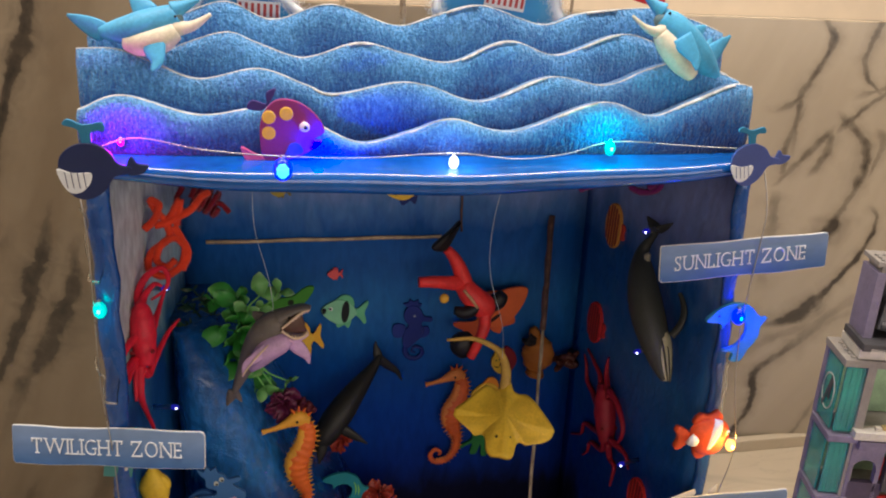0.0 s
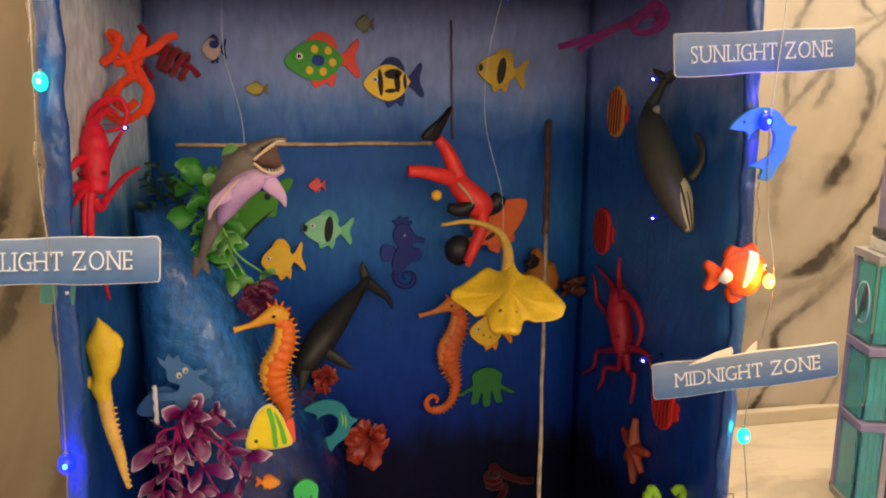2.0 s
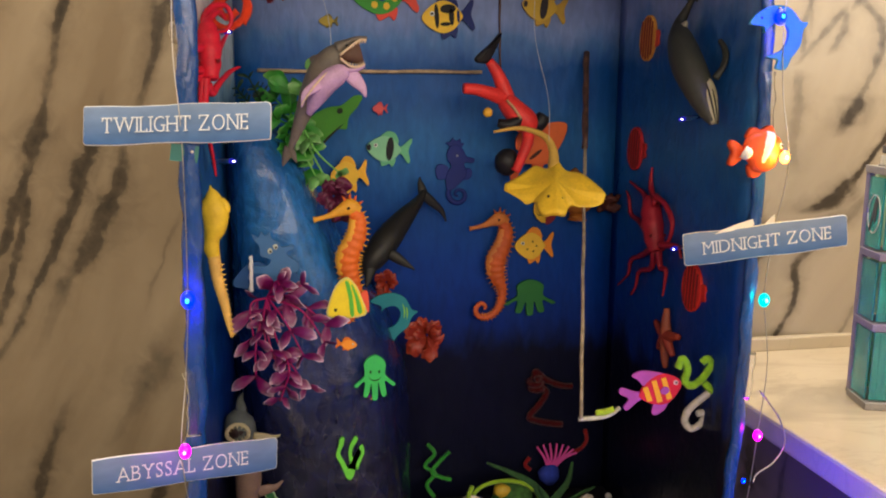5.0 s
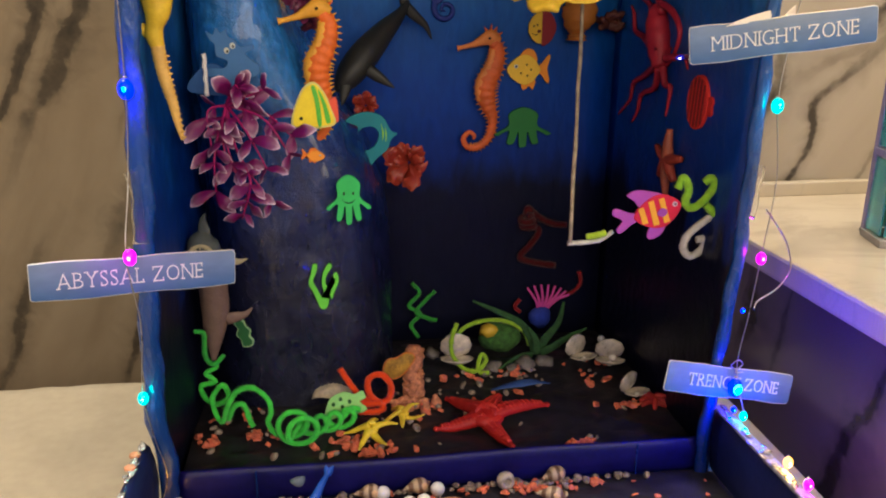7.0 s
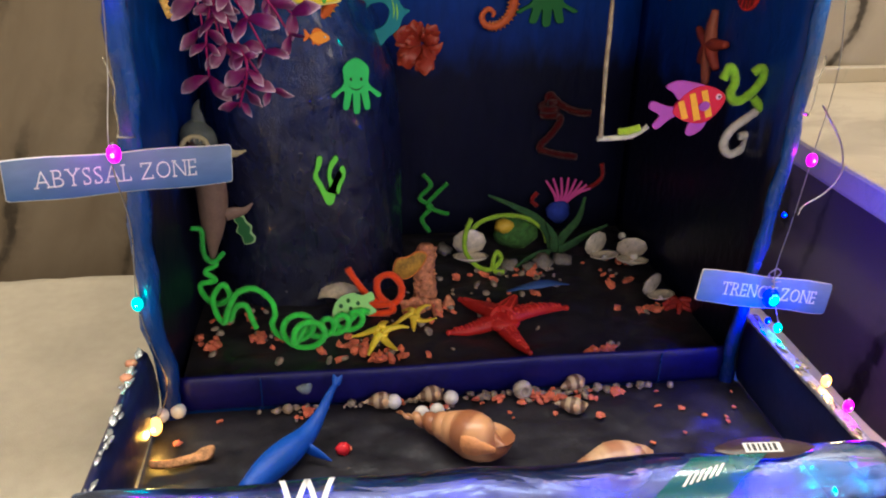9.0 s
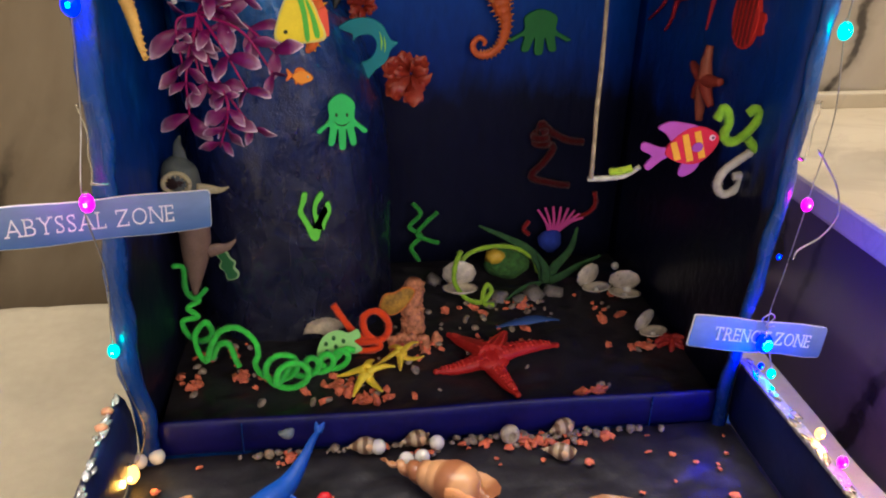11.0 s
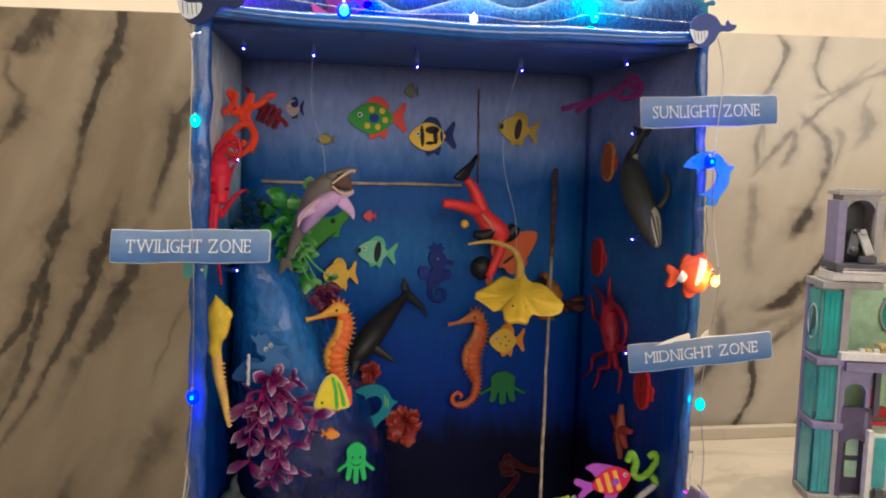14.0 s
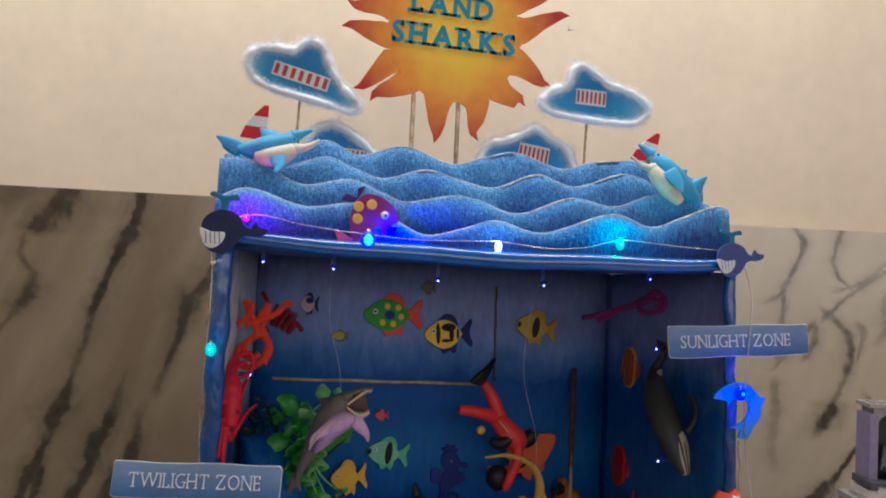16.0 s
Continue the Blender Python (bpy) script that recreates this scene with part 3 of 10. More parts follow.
def oval(cx, cz, rx, rz, n=20, turn=0.0):
    c, s = math.cos(radians(turn)), math.sin(radians(turn))
    return [(cx + rx * math.cos(w) * c - rz * math.sin(w) * s, cz + rx * math.cos(w) * s + rz * math.sin(w) * c) for w in (2 * math.pi * i / n for i in range(n))]


def ball(c, r, n=12, rough=0.0, seed=0.0):
    rx, ry, rz = (r, r, r) if isinstance(r, (int, float)) else r
    v, f = [], []
    m = max(4, n // 2)
    for i in range(1, m):
        a = math.pi * i / m
        for j in range(n):
            w = 2 * math.pi * j / n
            d = Vector((math.sin(a) * math.cos(w), math.sin(a) * math.sin(w), math.cos(a)))
            k = 1 + rough * noise.noise(d * 1.7 + Vector((seed, seed * 2, 0)))
            v.append((c[0] + rx * d.x * k, c[1] + ry * d.y * k, c[2] + rz * d.z * k))
    v += [(c[0], c[1], c[2] + rz), (c[0], c[1], c[2] - rz)]
    t, b = len(v) - 2, len(v) - 1
    for i in range(m - 2):
        for j in range(n):
            f.append((i * n + j, (i + 1) * n + j, (i + 1) * n + (j + 1) % n, i * n + (j + 1) % n))
    for j in range(n):
        f += [(t, j, (j + 1) % n), (b, (m - 2) * n + (j + 1) % n, (m - 2) * n + j)]
    return v, f


def block(c, size, bevel=0.001):
    """A box with chamfered edges, c its middle."""
    bm = bmesh.new()
    bmesh.ops.create_cube(bm, size=1.0)
    for q in bm.verts:
        q.co = Vector((q.co.x * size[0], q.co.y * size[1], q.co.z * size[2])) + Vector(c)
    if bevel:
        bmesh.ops.bevel(bm, geom=bm.edges[:], offset=min(bevel, 0.45 * min(size)), segments=2, affect="EDGES", profile=0.6)
    bm.verts.index_update()
    out = [tuple(q.co) for q in bm.verts], [tuple(q.index for q in face.verts) for face in bm.faces]
    bm.free()
    return out


def lathe(profile, n=20, axis="z"):
    v, f = [], []
    for r, z in profile:
        for j in range(n):
            w = 2 * math.pi * j / n
            v.append((r * math.cos(w), r * math.sin(w), z))
    for i in range(len(profile) - 1):
        for j in range(n):
            f.append((i * n + j, i * n + (j + 1) % n, (i + 1) * n + (j + 1) % n, (i + 1) * n + j))
    f += [tuple(range(n - 1, -1, -1)), tuple((len(profile) - 1) * n + j for j in range(n))]
    return v, f


def blade(base, tip, width, bend, normal, n=6, thick=0.0006, full=1.0):
    """A leaf: a curved pointed blade with a folded midrib, from base to tip."""
    base, tip, bend, normal = Vector(base), Vector(tip), Vector(bend), Vector(normal)
    side = (tip - base).cross(normal)
    side = side.normalized() if side.length > 1e-9 else Vector((1, 0, 0))
    v, f, uv = [], [], []
    for i in range(n + 1):
        t = i / n
        c = base.lerp(tip, t) + bend * (4 * t * (1 - t))
        w = width * (math.sin(math.pi * min(1, t ** full * 0.92 + 0.06)) ** 0.75) * 0.5
        up = normal.normalized() * (w * 0.35)
        for k, (sx, lift) in enumerate(((-1, 1 + 0.9 * math.sin(8 * t + 900 * tip.x)), (0, 0), (1, 1 + 0.9 * math.sin(8 * t + 900 * tip.z)))):
            v.append(tuple(c + side * (w * sx) + up * lift))
            v.append(tuple(c + side * (w * sx) + up * lift - normal.normalized() * thick))
            uv += [(k / 2, t)] * 2
    for i in range(n):
        a, b = i * 6, (i + 1) * 6
        f += [(a, a + 2, b + 2, b), (a + 2, a + 4, b + 4, b + 2), (a + 1, b + 1, b + 3, a + 3), (a + 3, b + 3, b + 5, a + 5),
              (a, b, b + 1, a + 1), (a + 4, a + 5, b + 5, b + 4)]
    return v, f, uv


def fuzz_tube(path, r=0.0023, rnd=None, n=8, steps=7, hairs=24):
    """A pipe cleaner: a soft core with short bristles all round."""
    rnd = rnd or random.Random(3)
    pts = [Vector(q) for q in smooth_path(path, steps)]
    v, f, _ = loft([tuple(q) for q in pts], [r * (0.74 + 0.14 * rnd.random()) for _ in pts], n, raw=True)
    v, f = list(v), list(f)
    for i in range(len(pts) - 1):
        a, b = pts[i], pts[i + 1]
        t = (b - a)
        if t.length < 1e-7:
            continue
        x = t.orthogonal().normalized()
        y = t.normalized().cross(x)
        for _ in range(max(3, int(hairs * t.length / 0.003))):
            w, k = rnd.uniform(0, 6.283), rnd.random()
            d = x * math.cos(w) + y * math.sin(w)
            c = a + t * k
            root = c + d * r * 0.7
            end = c + d * r * rnd.uniform(1.0, 1.5) + t.normalized() * rnd.uniform(-0.0009, 0.0009)
            s = d.cross(t).normalized() * 0.00022
            m = len(v)
            v += [tuple(root + s), tuple(root - s), tuple(end)]
            f.append((m, m + 1, m + 2))
    return v, f


FACE_RIGHT = pose(0, 0, 0, 0, 0, -86)      # on the box's right side, facing inwards


def on_back(x, z, y=0.2655, turn=0.0):
    return pose(x, y, z, 0, turn, 0)


def right_x(y):
    """Inner face of the box's right side at depth y."""
    return 0.2155 - 0.046 * y

# ---- the room ----
WALL_TURN = -6.5                      # the marble wall against the box's front, in degrees
wall_at = pose(0, 0.425, 0, 0, 0, WALL_TURN)


def room():
    w = thing("wall_north", "wall of polished beige marble slabs with dark veins below cream plaster", "wall", wall_at, kind="structure")
    m = Mesh()
    for x0, x1 in ((-2.2, -0.85), (-0.847, 0.12), (0.123, 1.25), (1.253, 2.4)):
        m.add(block(((x0 + x1) / 2, 0.012, -0.05), (x1 - x0, 0.024, 1.54), 0.0015), smooth=False)
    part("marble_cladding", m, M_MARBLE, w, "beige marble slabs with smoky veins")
    m = Mesh()
    m.add(block((0.1, 0.071, 0.49), (4.7, 0.09, 2.62), 0), smooth=False)
    part("plaster", m, M_CREAM, w, "cream painted plaster")
    for name, c, s in (("wall_west", (-2.0, -1.0, 0.49), (0.1, 3.4, 2.62)), ("wall_east", (2.2, -1.0, 0.49), (0.1, 3.4, 2.62)), ("wall_south", (0.1, -2.7, 0.49), (4.4, 0.1, 2.62))):
        ob = part(name, Mesh().add(block(c, s, 0), smooth=False), M_CREAM, None)
        tagged(ob, "plain cream painted plaster wall of the room", "wall", kind="structure")
    ob = part("ceiling", Mesh().add(block((0.1, -1.0, 1.84), (4.6, 4.2, 0.08), 0), smooth=False), mat("ceiling_white", (0.75, 0.73, 0.68), 0.8, var=0.03), None)
    tagged(ob, "plain white painted room ceiling", "ceiling", kind="structure")
    ob = part("floor", Mesh().add(block((0.1, -1.0, -0.86), (4.6, 4.2, 0.08), 0), smooth=False), mat("floor_tile", (0.40, 0.34, 0.27), 0.4, var=0.1, scale=8), None)
    tagged(ob, "plain beige tiled room floor", "floor", kind="structure")
    # stone counter on the right, its side towards the box
    k = thing("marble_counter", "veined marble counter with a rounded slab edge beside the display", "counter", pose(0.335, 0, 0, 0, 0, 1.5), kind="structure")
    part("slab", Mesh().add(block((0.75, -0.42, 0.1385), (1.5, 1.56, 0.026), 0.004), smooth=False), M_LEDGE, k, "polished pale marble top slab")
    part("side_panel", Mesh().add(block((0.76, -0.42, -0.34), (1.48, 1.54, 0.93), 0.002), smooth=False), M_SIDESTONE_SHADED, k, "marble side panel with its shade put into the colour")
    part("back_upstand", Mesh().add(block((0.75, 0.352, 0.160), (1.5, 0.012, 0.018), 0.002), smooth=False), M_LEDGE, k, "thin marble strip at the wall")
    # table with its cloth
    t = thing("table", "table covered with a creased pale beige cloth", "table")
    nx, ny = 130, 110
    v, f = [], []
    for j in range(ny + 1):
        for i in range(nx + 1):
            x, y = -1.25 + 1.56 * i / nx, -0.95 + 1.27 * j / ny
            z = -0.012 + 0.0060 * noise.noise(Vector((x * 6, y * 5, 0))) + 0.0045 * abs(noise.noise(Vector((x * 9 + y * 7, y * 12 - x * 5, 5)))) + 0.0016 * noise.noise(Vector((x * 30, y * 8, 2)))
            if y > 0.262:
                z -= 0.9 * (y - 0.262) + 14 * (y - 0.262) ** 2
            v.append((x, y, min(z, -0.0105) if abs(x) < 0.27 else z))
    for j in range(ny):
        for i in range(nx):
            a = j * (nx + 1) + i
            f.append((a, a + 1, a + nx + 2, a + nx + 1))
    n = len(v)
    v += [(p[0], p[1], p[2] - 0.03) for p in v]
    f += [tuple(n + q for q in reversed(face)) for face in f]
    part("tablecloth", Mesh().add((v, f)), M_CLOTH, t, "pale beige tablecloth with soft creases")
    for x, y in ((-1.15, -0.85), (0.22, -0.85), (-1.15, 0.18), (0.22, 0.18)):
        part("leg", Mesh().add(block((x, y, -0.43), (0.05, 0.05, 0.78), 0.004), smooth=False), M_STICK, t)


room()


# ---- the display box ----
def display_box():
    b = thing("display_box", "hand-painted blue cardboard box showing ocean depths from light to black", "display box")

    def panel(name, pts, thick, mats, label=""):
        """A board from its inner four corners, thickened away from the inside."""
        p = [Vector(q) for q in pts]
        nrm = (p[1] - p[0]).cross(p[3] - p[0]).normalized()
        n = 14
        v, f = [], []
        for side in (0, 1):
            for j in range(n + 1):
                for i in range(n + 1):
                    q = p[0].lerp(p[1], i / n).lerp(p[3].lerp(p[2], i / n), j / n)
                    warp = 0.0016 * noise.noise(q * 9) * (1 if 0 < i < n and 0 < j < n else 0)
                    v.append(tuple(q - nrm * (thick * side + warp)))
        k = (n + 1) * (n + 1)
        for j in range(n):
            for i in range(n):
                a = j * (n + 1) + i
                f += [(a, a + 1, a + n + 2, a + n + 1), (k + a, k + a + n + 1, k + a + n + 2, k + a + 1)]
        for i in range(n):
            a, c = i, n * (n + 1) + i
            f += [(a, k + a, k + a + 1, a + 1), (c, c + 1, k + c + 1, k + c)]
            a, c = i * (n + 1), i * (n + 1) + n
            f += [(a, a + n + 1, k + a + n + 1, k + a), (c, k + c, k + c + n + 1, c + n + 1)]
        return part(name, Mesh().add((v, f)), mats, b, label)

    panel("back_panel", ((-0.208, 0.267, 0.006), (0.206, 0.267, 0.006), (0.206, 0.267, 0.6408), (-0.208, 0.267, 0.6408)), 0.006, M_BACK, "back board painted in bands of depth")
    panel("side_panel", ((-0.2245, 0.0, 0.006), (-0.208, 0.267, 0.006), (-0.206, 0.267, 0.639), (-0.2155, 0.0, 0.639)), 0.003, M_SIDE, "side board painted from pale to dark blue")
    panel("side_panel", ((0.203, 0.267, 0.006), (0.2125, 0.0, 0.006), (0.2165, 0.0, 0.639), (0.203, 0.267, 0.639)), 0.003, M_RIGHT, "side board painted from pale to dark blue")
    panel("top_panel", ((-0.220, 0.275, 0.640), (0.218, 0.275, 0.640), (0.218, 0.033, 0.637), (-0.220, 0.033, 0.637)), 0.008, [M_CEIL], "blue painted underside of the box top")
    part("bottom_panel", Mesh().add(block((0, 0.137, -0.002), (0.462, 0.276, 0.016), 0.001), smooth=False), M_OUTER, b)
    # taped front edges
    for s in (-1, 1):
        m = Mesh()
        hw = 0.0075 if s < 0 else 0.0055
        heights, edge = ((0.0, 0.05, 0.085, 0.156, 0.27, 0.42, 0.61), (0.229, 0.229, 0.234, 0.232, 0.227, 0.2245, 0.2215)) if s < 0 else ((0.0, 0.053, 0.134, 0.2, 0.3, 0.48, 0.6), (0.211, 0.211, 0.217, 0.222, 0.2235, 0.2255, 0.220))
        path = [(s * (float(np.interp(z, heights, edge)) - hw + 0.0008 * math.sin(z * 97 + s)), -0.0035, z) for z in np.linspace(0.0, 0.64, 60)]
        m.add(loft(path, [(hw + 0.0007 * math.sin(i * 1.7), 0.0042 + 0.0006 * math.sin(i * 2.3)) for i in range(60)], 10, up=(0, 1, 0), raw=True))
        part("edge_tape", m, M_TAPE, b, "glossy blue tape with crinkles")
    # smooth lip of the top, bowed forward past the waves
    v, f = [], []
    n, k = 48, 14
    for i in range(n + 1):
        x = -0.224 + 0.446 * i / n
        q = 1 - (x / 0.224) ** 2
        y0, front = 0.030, -0.006 - 0.0125 * q
        sag = 0.0055 * q + 0.0007 * math.sin(x * 41 + 1)
        for j in range(k):
            if j < 5:
                t = j / 4
                v.append((x, y0 + (front + 0.004 - y0) * t, 0.6515 - 0.0010 * t - sag * t))
            elif j < 10:
                w = math.pi * (j - 4.5) / 5
                v.append((x, front + 0.004 - 0.004 * math.sin(w), 0.6460 + 0.0045 * math.cos(w) - sag - 0.0012 * q * (j - 5)))
            else:
                t = (j - 9) / 4
                v.append((x, front + 0.004 + (y0 - front - 0.004) * t, 0.6415 - (sag + 0.0048 * q) * (1 - t)))
    for i in range(n):
        for j in range(k):
            a, c = i * k + j, i * k + (j + 1) % k
            f.append((a, a + k, c + k, c))
    f += [tuple(range(k)), tuple(n * k + j for j in range(k - 1, -1, -1))]
    part("front_rim", Mesh().add((v, f)), M_RIM, b, "glossy blue lip bowed out under the waves")
    part("top_cover", Mesh().add(block((-0.001, 0.152, 0.6475), (0.440, 0.244, 0.004), 0.0008), smooth=False), M_TAPE, b, "glossy blue top under the waves")
    # the step between the box floor and the tray
    m = Mesh()
    path = [(x, 0.0035 + 0.0012 * math.sin(x * 25), 0.0225) for x in np.linspace(-0.219, 0.207, 40)]
    m.add(loft(path, [(0.0035, 0.0155)] * 40, 12, raw=True))
    part("front_step", m, M_LIP, b, "glossy dark blue cardboard step")
    for x in (-0.158, 0.15):
        part("step_seam", Mesh().add(block((x, -0.0008, 0.0225), (0.0012, 0.001, 0.029), 0.0002), smooth=False), M_TAPE, b)
    return b


display_box()


def crumpled(name, label, x0, x1, y0, y1, z, amount, seed, category):
    nx, ny = 90, 60
    v, f = [], []
    for j in range(ny + 1):
        for i in range(nx + 1):
            x, y = x0 + (x1 - x0) * i / nx, y0 + (y1 - y0) * j / ny
            q = Vector((x * 22 + seed, y * 34, seed))
            h = abs(noise.noise(q)) * 1.1 + 0.5 * abs(noise.noise(q * 2.3)) + 0.2 * noise.noise(q * 5)
            edge = min(1, 12 * min(i / nx, 1 - i / nx, j / ny, 1 - j / ny) + 0.2)
            v.append((x, y, z + amount * h * edge))
    for j in range(ny):
        for i in range(nx):
            a = j * (nx + 1) + i
            f.append((a, a + 1, a + nx + 2, a + nx + 1))
    n = len(v)
    v += [(p[0], p[1], z - 0.002) for p in v]
    f += [tuple(n + q for q in reversed(face)) for face in f]
    ob = part(name, Mesh().add((v, f)), M_BLACK, None)
    return tagged(ob, label, category)


crumpled("sea_floor_paper", "crumpled black paper sea floor inside the box", -0.218, 0.211, 0.006, 0.264, 0.021, 0.006, 3.1, "paper")


def tray():
    t = thing("front_tray", "shallow dark navy cardboard tray joined to the box front", "tray")
    part("base", Mesh().add(block((0, -0.115, -0.001), (0.47, 0.225, 0.016), 0.001), smooth=False), M_TRAYWALL, t)
    for s, x0, x1 in ((-1, -0.2335, -0.240), (1, 0.2165, 0.2165)):
        m = Mesh()
        thick = 0.0075 if s < 0 else 0.005
        m.add(loft([(x0 - 0.003 * (s < 0), -0.004, 0.039), (x1 - 0.003 * (s < 0), -0.225, 0.039)], [(thick, 0.031)] * 2, 12, steps=14))
        part("side_wall", m, M_TRAYWALL, t, "navy tray side with a glossy rim")
        if s > 0:
            part("rim_band", Mesh().add(block((0.2150, -0.115, 0.0685), (0.0085, 0.222, 0.0035), 0.0014), smooth=False), mat("silver_rim", (0.40, 0.38, 0.42), 0.25, metal=0.4, var=0.3, scale=60, bump=0.6, bscale=120), t, "silvery glossy rim band")
    part("front_wall", Mesh().add(loft([(-0.24, -0.226, 0.036), (0.228, -0.226, 0.036)], [(0.005, 0.029)] * 2, 12, steps=14)), M_TRAYWALL, t)


tray()
crumpled("tray_paper", "black paper lining of the front tray", -0.231, 0.213, -0.218, -0.001, 0.0085, 0.0035, 8.4, "paper")


def rock():
    """Painted cloth-covered mountain in the back left corner."""
    prof = [(0.018, -0.030), (0.06, -0.034), (0.12, -0.036), (0.18, -0.038), (0.22, -0.042), (0.26, -0.062), (0.30, -0.088), (0.34, -0.108), (0.38, -0.124), (0.42, -0.144), (0.445, -0.160), (0.458, -0.176)]
    rows = smooth_path(prof, 5)
    v, f = [], []
    n = 44
    for k, (z, xr) in enumerate(rows):
        xl = -0.213
        cx, hx = (xl + xr) / 2, (xr - xl) / 2
        yf = 0.128 + (0.03 * max(0, (z - 0.4) / 0.06) ** 2)
        for i in range(n + 1):
            w = math.pi * i / n
            c, s = math.cos(w), math.sin(w)
            x = cx - hx * (abs(c) ** 0.75) * (1 if c > 0 else -1)
            y = 0.2655 - (0.2655 - yf) * (s ** 0.55)
            q = Vector((x * 18, y * 18, z * 13))
            d = 0.006 * noise.noise(q) + 0.0025 * noise.noise(q * 3.1) + 0.001 * noise.noise(q * 8)
            v.append((max(-0.2185 + 0.06 * y * 0.2, x + d * c * -1), min(0.2658, y - abs(d) * s), z + 0.4 * d))
    for k in range(len(rows) - 1):
        for i in range(n):
            a = k * (n + 1) + i
            f.append((a, a + 1, a + n + 2, a + n + 1))
    f.append(tuple((len(rows) - 1) * (n + 1) + i for i in range(n + 1)))
    ob = part("rock_mountain", Mesh().add((v, f)), M_ROCK, None)
    tagged(ob, "cloth-covered mountain painted from light blue down to black", "rock model")


rock()


# ---- waves on top ----
def waves():
    w = thing("wave_stack", "four layers of sponge-painted blue foam waves with white crests", "wave model")
    layers = (
        (0.017, 0.014, ((-0.226, 0.678), (-0.199, 0.687), (-0.154, 0.675), (-0.112, 0.680), (-0.08, 0.669), (-0.051, 0.657), (-0.018, 0.665), (0.010, 0.673), (0.052, 0.665), (0.112, 0.685), (0.150, 0.676), (0.178, 0.686), (0.208, 0.698), (0.222, 0.697))),
        (0.035, 0.016, ((-0.227, 0.713), (-0.204, 0.713), (-0.182, 0.705), (-0.155, 0.695), (-0.117, 0.702), (-0.087, 0.692), (-0.067, 0.686), (-0.027, 0.694), (-0.004, 0.692), (0.033, 0.682), (0.080, 0.699), (0.121, 0.694), (0.151, 0.705), (0.178, 0.711), (0.205, 0.704), (0.222, 0.698))),
        (0.053, 0.016, ((-0.226, 0.700), (-0.19, 0.704), (-0.162, 0.716), (-0.137, 0.723), (-0.119, 0.717), (-0.094, 0.708), (-0.079, 0.709), (-0.049, 0.718), (-0.018, 0.711), (0.014, 0.706), (0.053, 0.721), (0.090, 0.712), (0.135, 0.727), (0.170, 0.719), (0.222, 0.700))),
        (0.073, 0.016, ((-0.228, 0.722), (-0.181, 0.727), (-0.140, 0.741), (-0.108, 0.730), (-0.068, 0.741), (-0.024, 0.728), (0.004, 0.735), (0.037, 0.743), (0.082, 0.731), (0.11, 0.739), (0.14, 0.743), (0.172, 0.744), (0.205, 0.735), (0.224, 0.728))),
    )
    marks = (((-0.047, -0.014), (0.082, 0.111), (0.168, 0.209)), ((-0.082, -0.064), (0.045, 0.078)), ((-0.058, -0.040), (0.020, 0.061), (0.108, 0.136)), ((0.012, 0.036), (0.115, 0.140)))
    for (y, th, knots), strokes in zip(layers, marks):
        line = smooth_path(knots, 7)
        v, f, uv = [], [], []
        rows = 14
        for i, (x, z) in enumerate(line):
            z0 = 0.6485
            for k in range(rows + 1):
                t = k / rows
                zz = z0 + (z - z0) * t
                puff = 0.0022 * math.sin(math.pi * min(1, t * 1.05)) + 0.0005 * noise.noise(Vector((x * 260, zz * 260, y * 50)))
                v.append((x, y - puff + (0.0035 * max(0, (t - 0.86) / 0.14) ** 2), zz))
                uv.append((x, t))
            v.append((x, y + th, z - 0.001))
            uv.append((x, 0.8))
            v.append((x, y + th, z0))
            uv.append((x, 0.0))
        m = rows + 3
        for i in range(len(line) - 1):
            for k in range(m):
                a, b = i * m + k, i * m + (k + 1) % m
                f.append((a, a + m, b + m, b))
        f.append(tuple(range(m)))
        f.append(tuple((len(line) - 1) * m + k for k in range(m - 1, -1, -1)))
        layer = part("wave_layer", Mesh().add((v, f, uv)), M_WAVE, w, "rough sponge-painted blue wave")
        v, f = [], []
        top = smooth_path(knots, 16)
        for x, z in top:
            wide = max(0.0004, 0.0016 + 0.0030 * noise.noise(Vector((x * 26, y * 90, 3))))
            for dy, dz in ((0.0031, -0.0002), (0.0036, 0.0003), (0.0036 + wide, 0.0002), (0.0037 + wide, -0.0008)):
                v.append((x, y + dy, z + dz))
        for i in range(len(top) - 1):
            for k in range(3):
                a = i * 4 + k
                f.append((a, a + 4, a + 5, a + 1))
        part("crest_top", Mesh().add((v, f)), M_CREST, layer, "whitish paint along the top edge")
        for x0, x1 in strokes:
            line = [(x, z) for x, z in smooth_path(knots, 22) if x0 < x < x1]
            v, f = [], []
            for i, (x, z) in enumerate(line):
                swell = math.sin(math.pi * i / (len(line) - 1)) ** 0.6
                broad = swell * max(0.0002, 0.0006 + 0.0007 * noise.noise(Vector((x * 60, y * 90, 1))))
                ragged = 0.0004 * noise.noise(Vector((x * 700, y, 7)))
                for dy, dz in ((0.0042, 0.0000), (0.0036, 0.0003), (0.0030, 0.0002), (0.0016, -0.0006 - broad + ragged), (0.0034, -0.0009 - broad + ragged)):
                    v.append((x, y + dy, z + dz))
            for i in range(len(line) - 1):
                for k in range(4):
                    a = i * 5 + k
                    f.append((a, a + 5, a + 6, a + 1))
            part("crest", Mesh().add((v, f)), M_CREST, layer, "short uneven stroke of white paint")

waves()

# ---- cut-out foam creatures ----
MATS = {}


def F(*rgb):
    key = ("foam", rgb)
    if key not in MATS:
        MATS[key] = foam("craft_foam", rgb)
    return MATS[key]


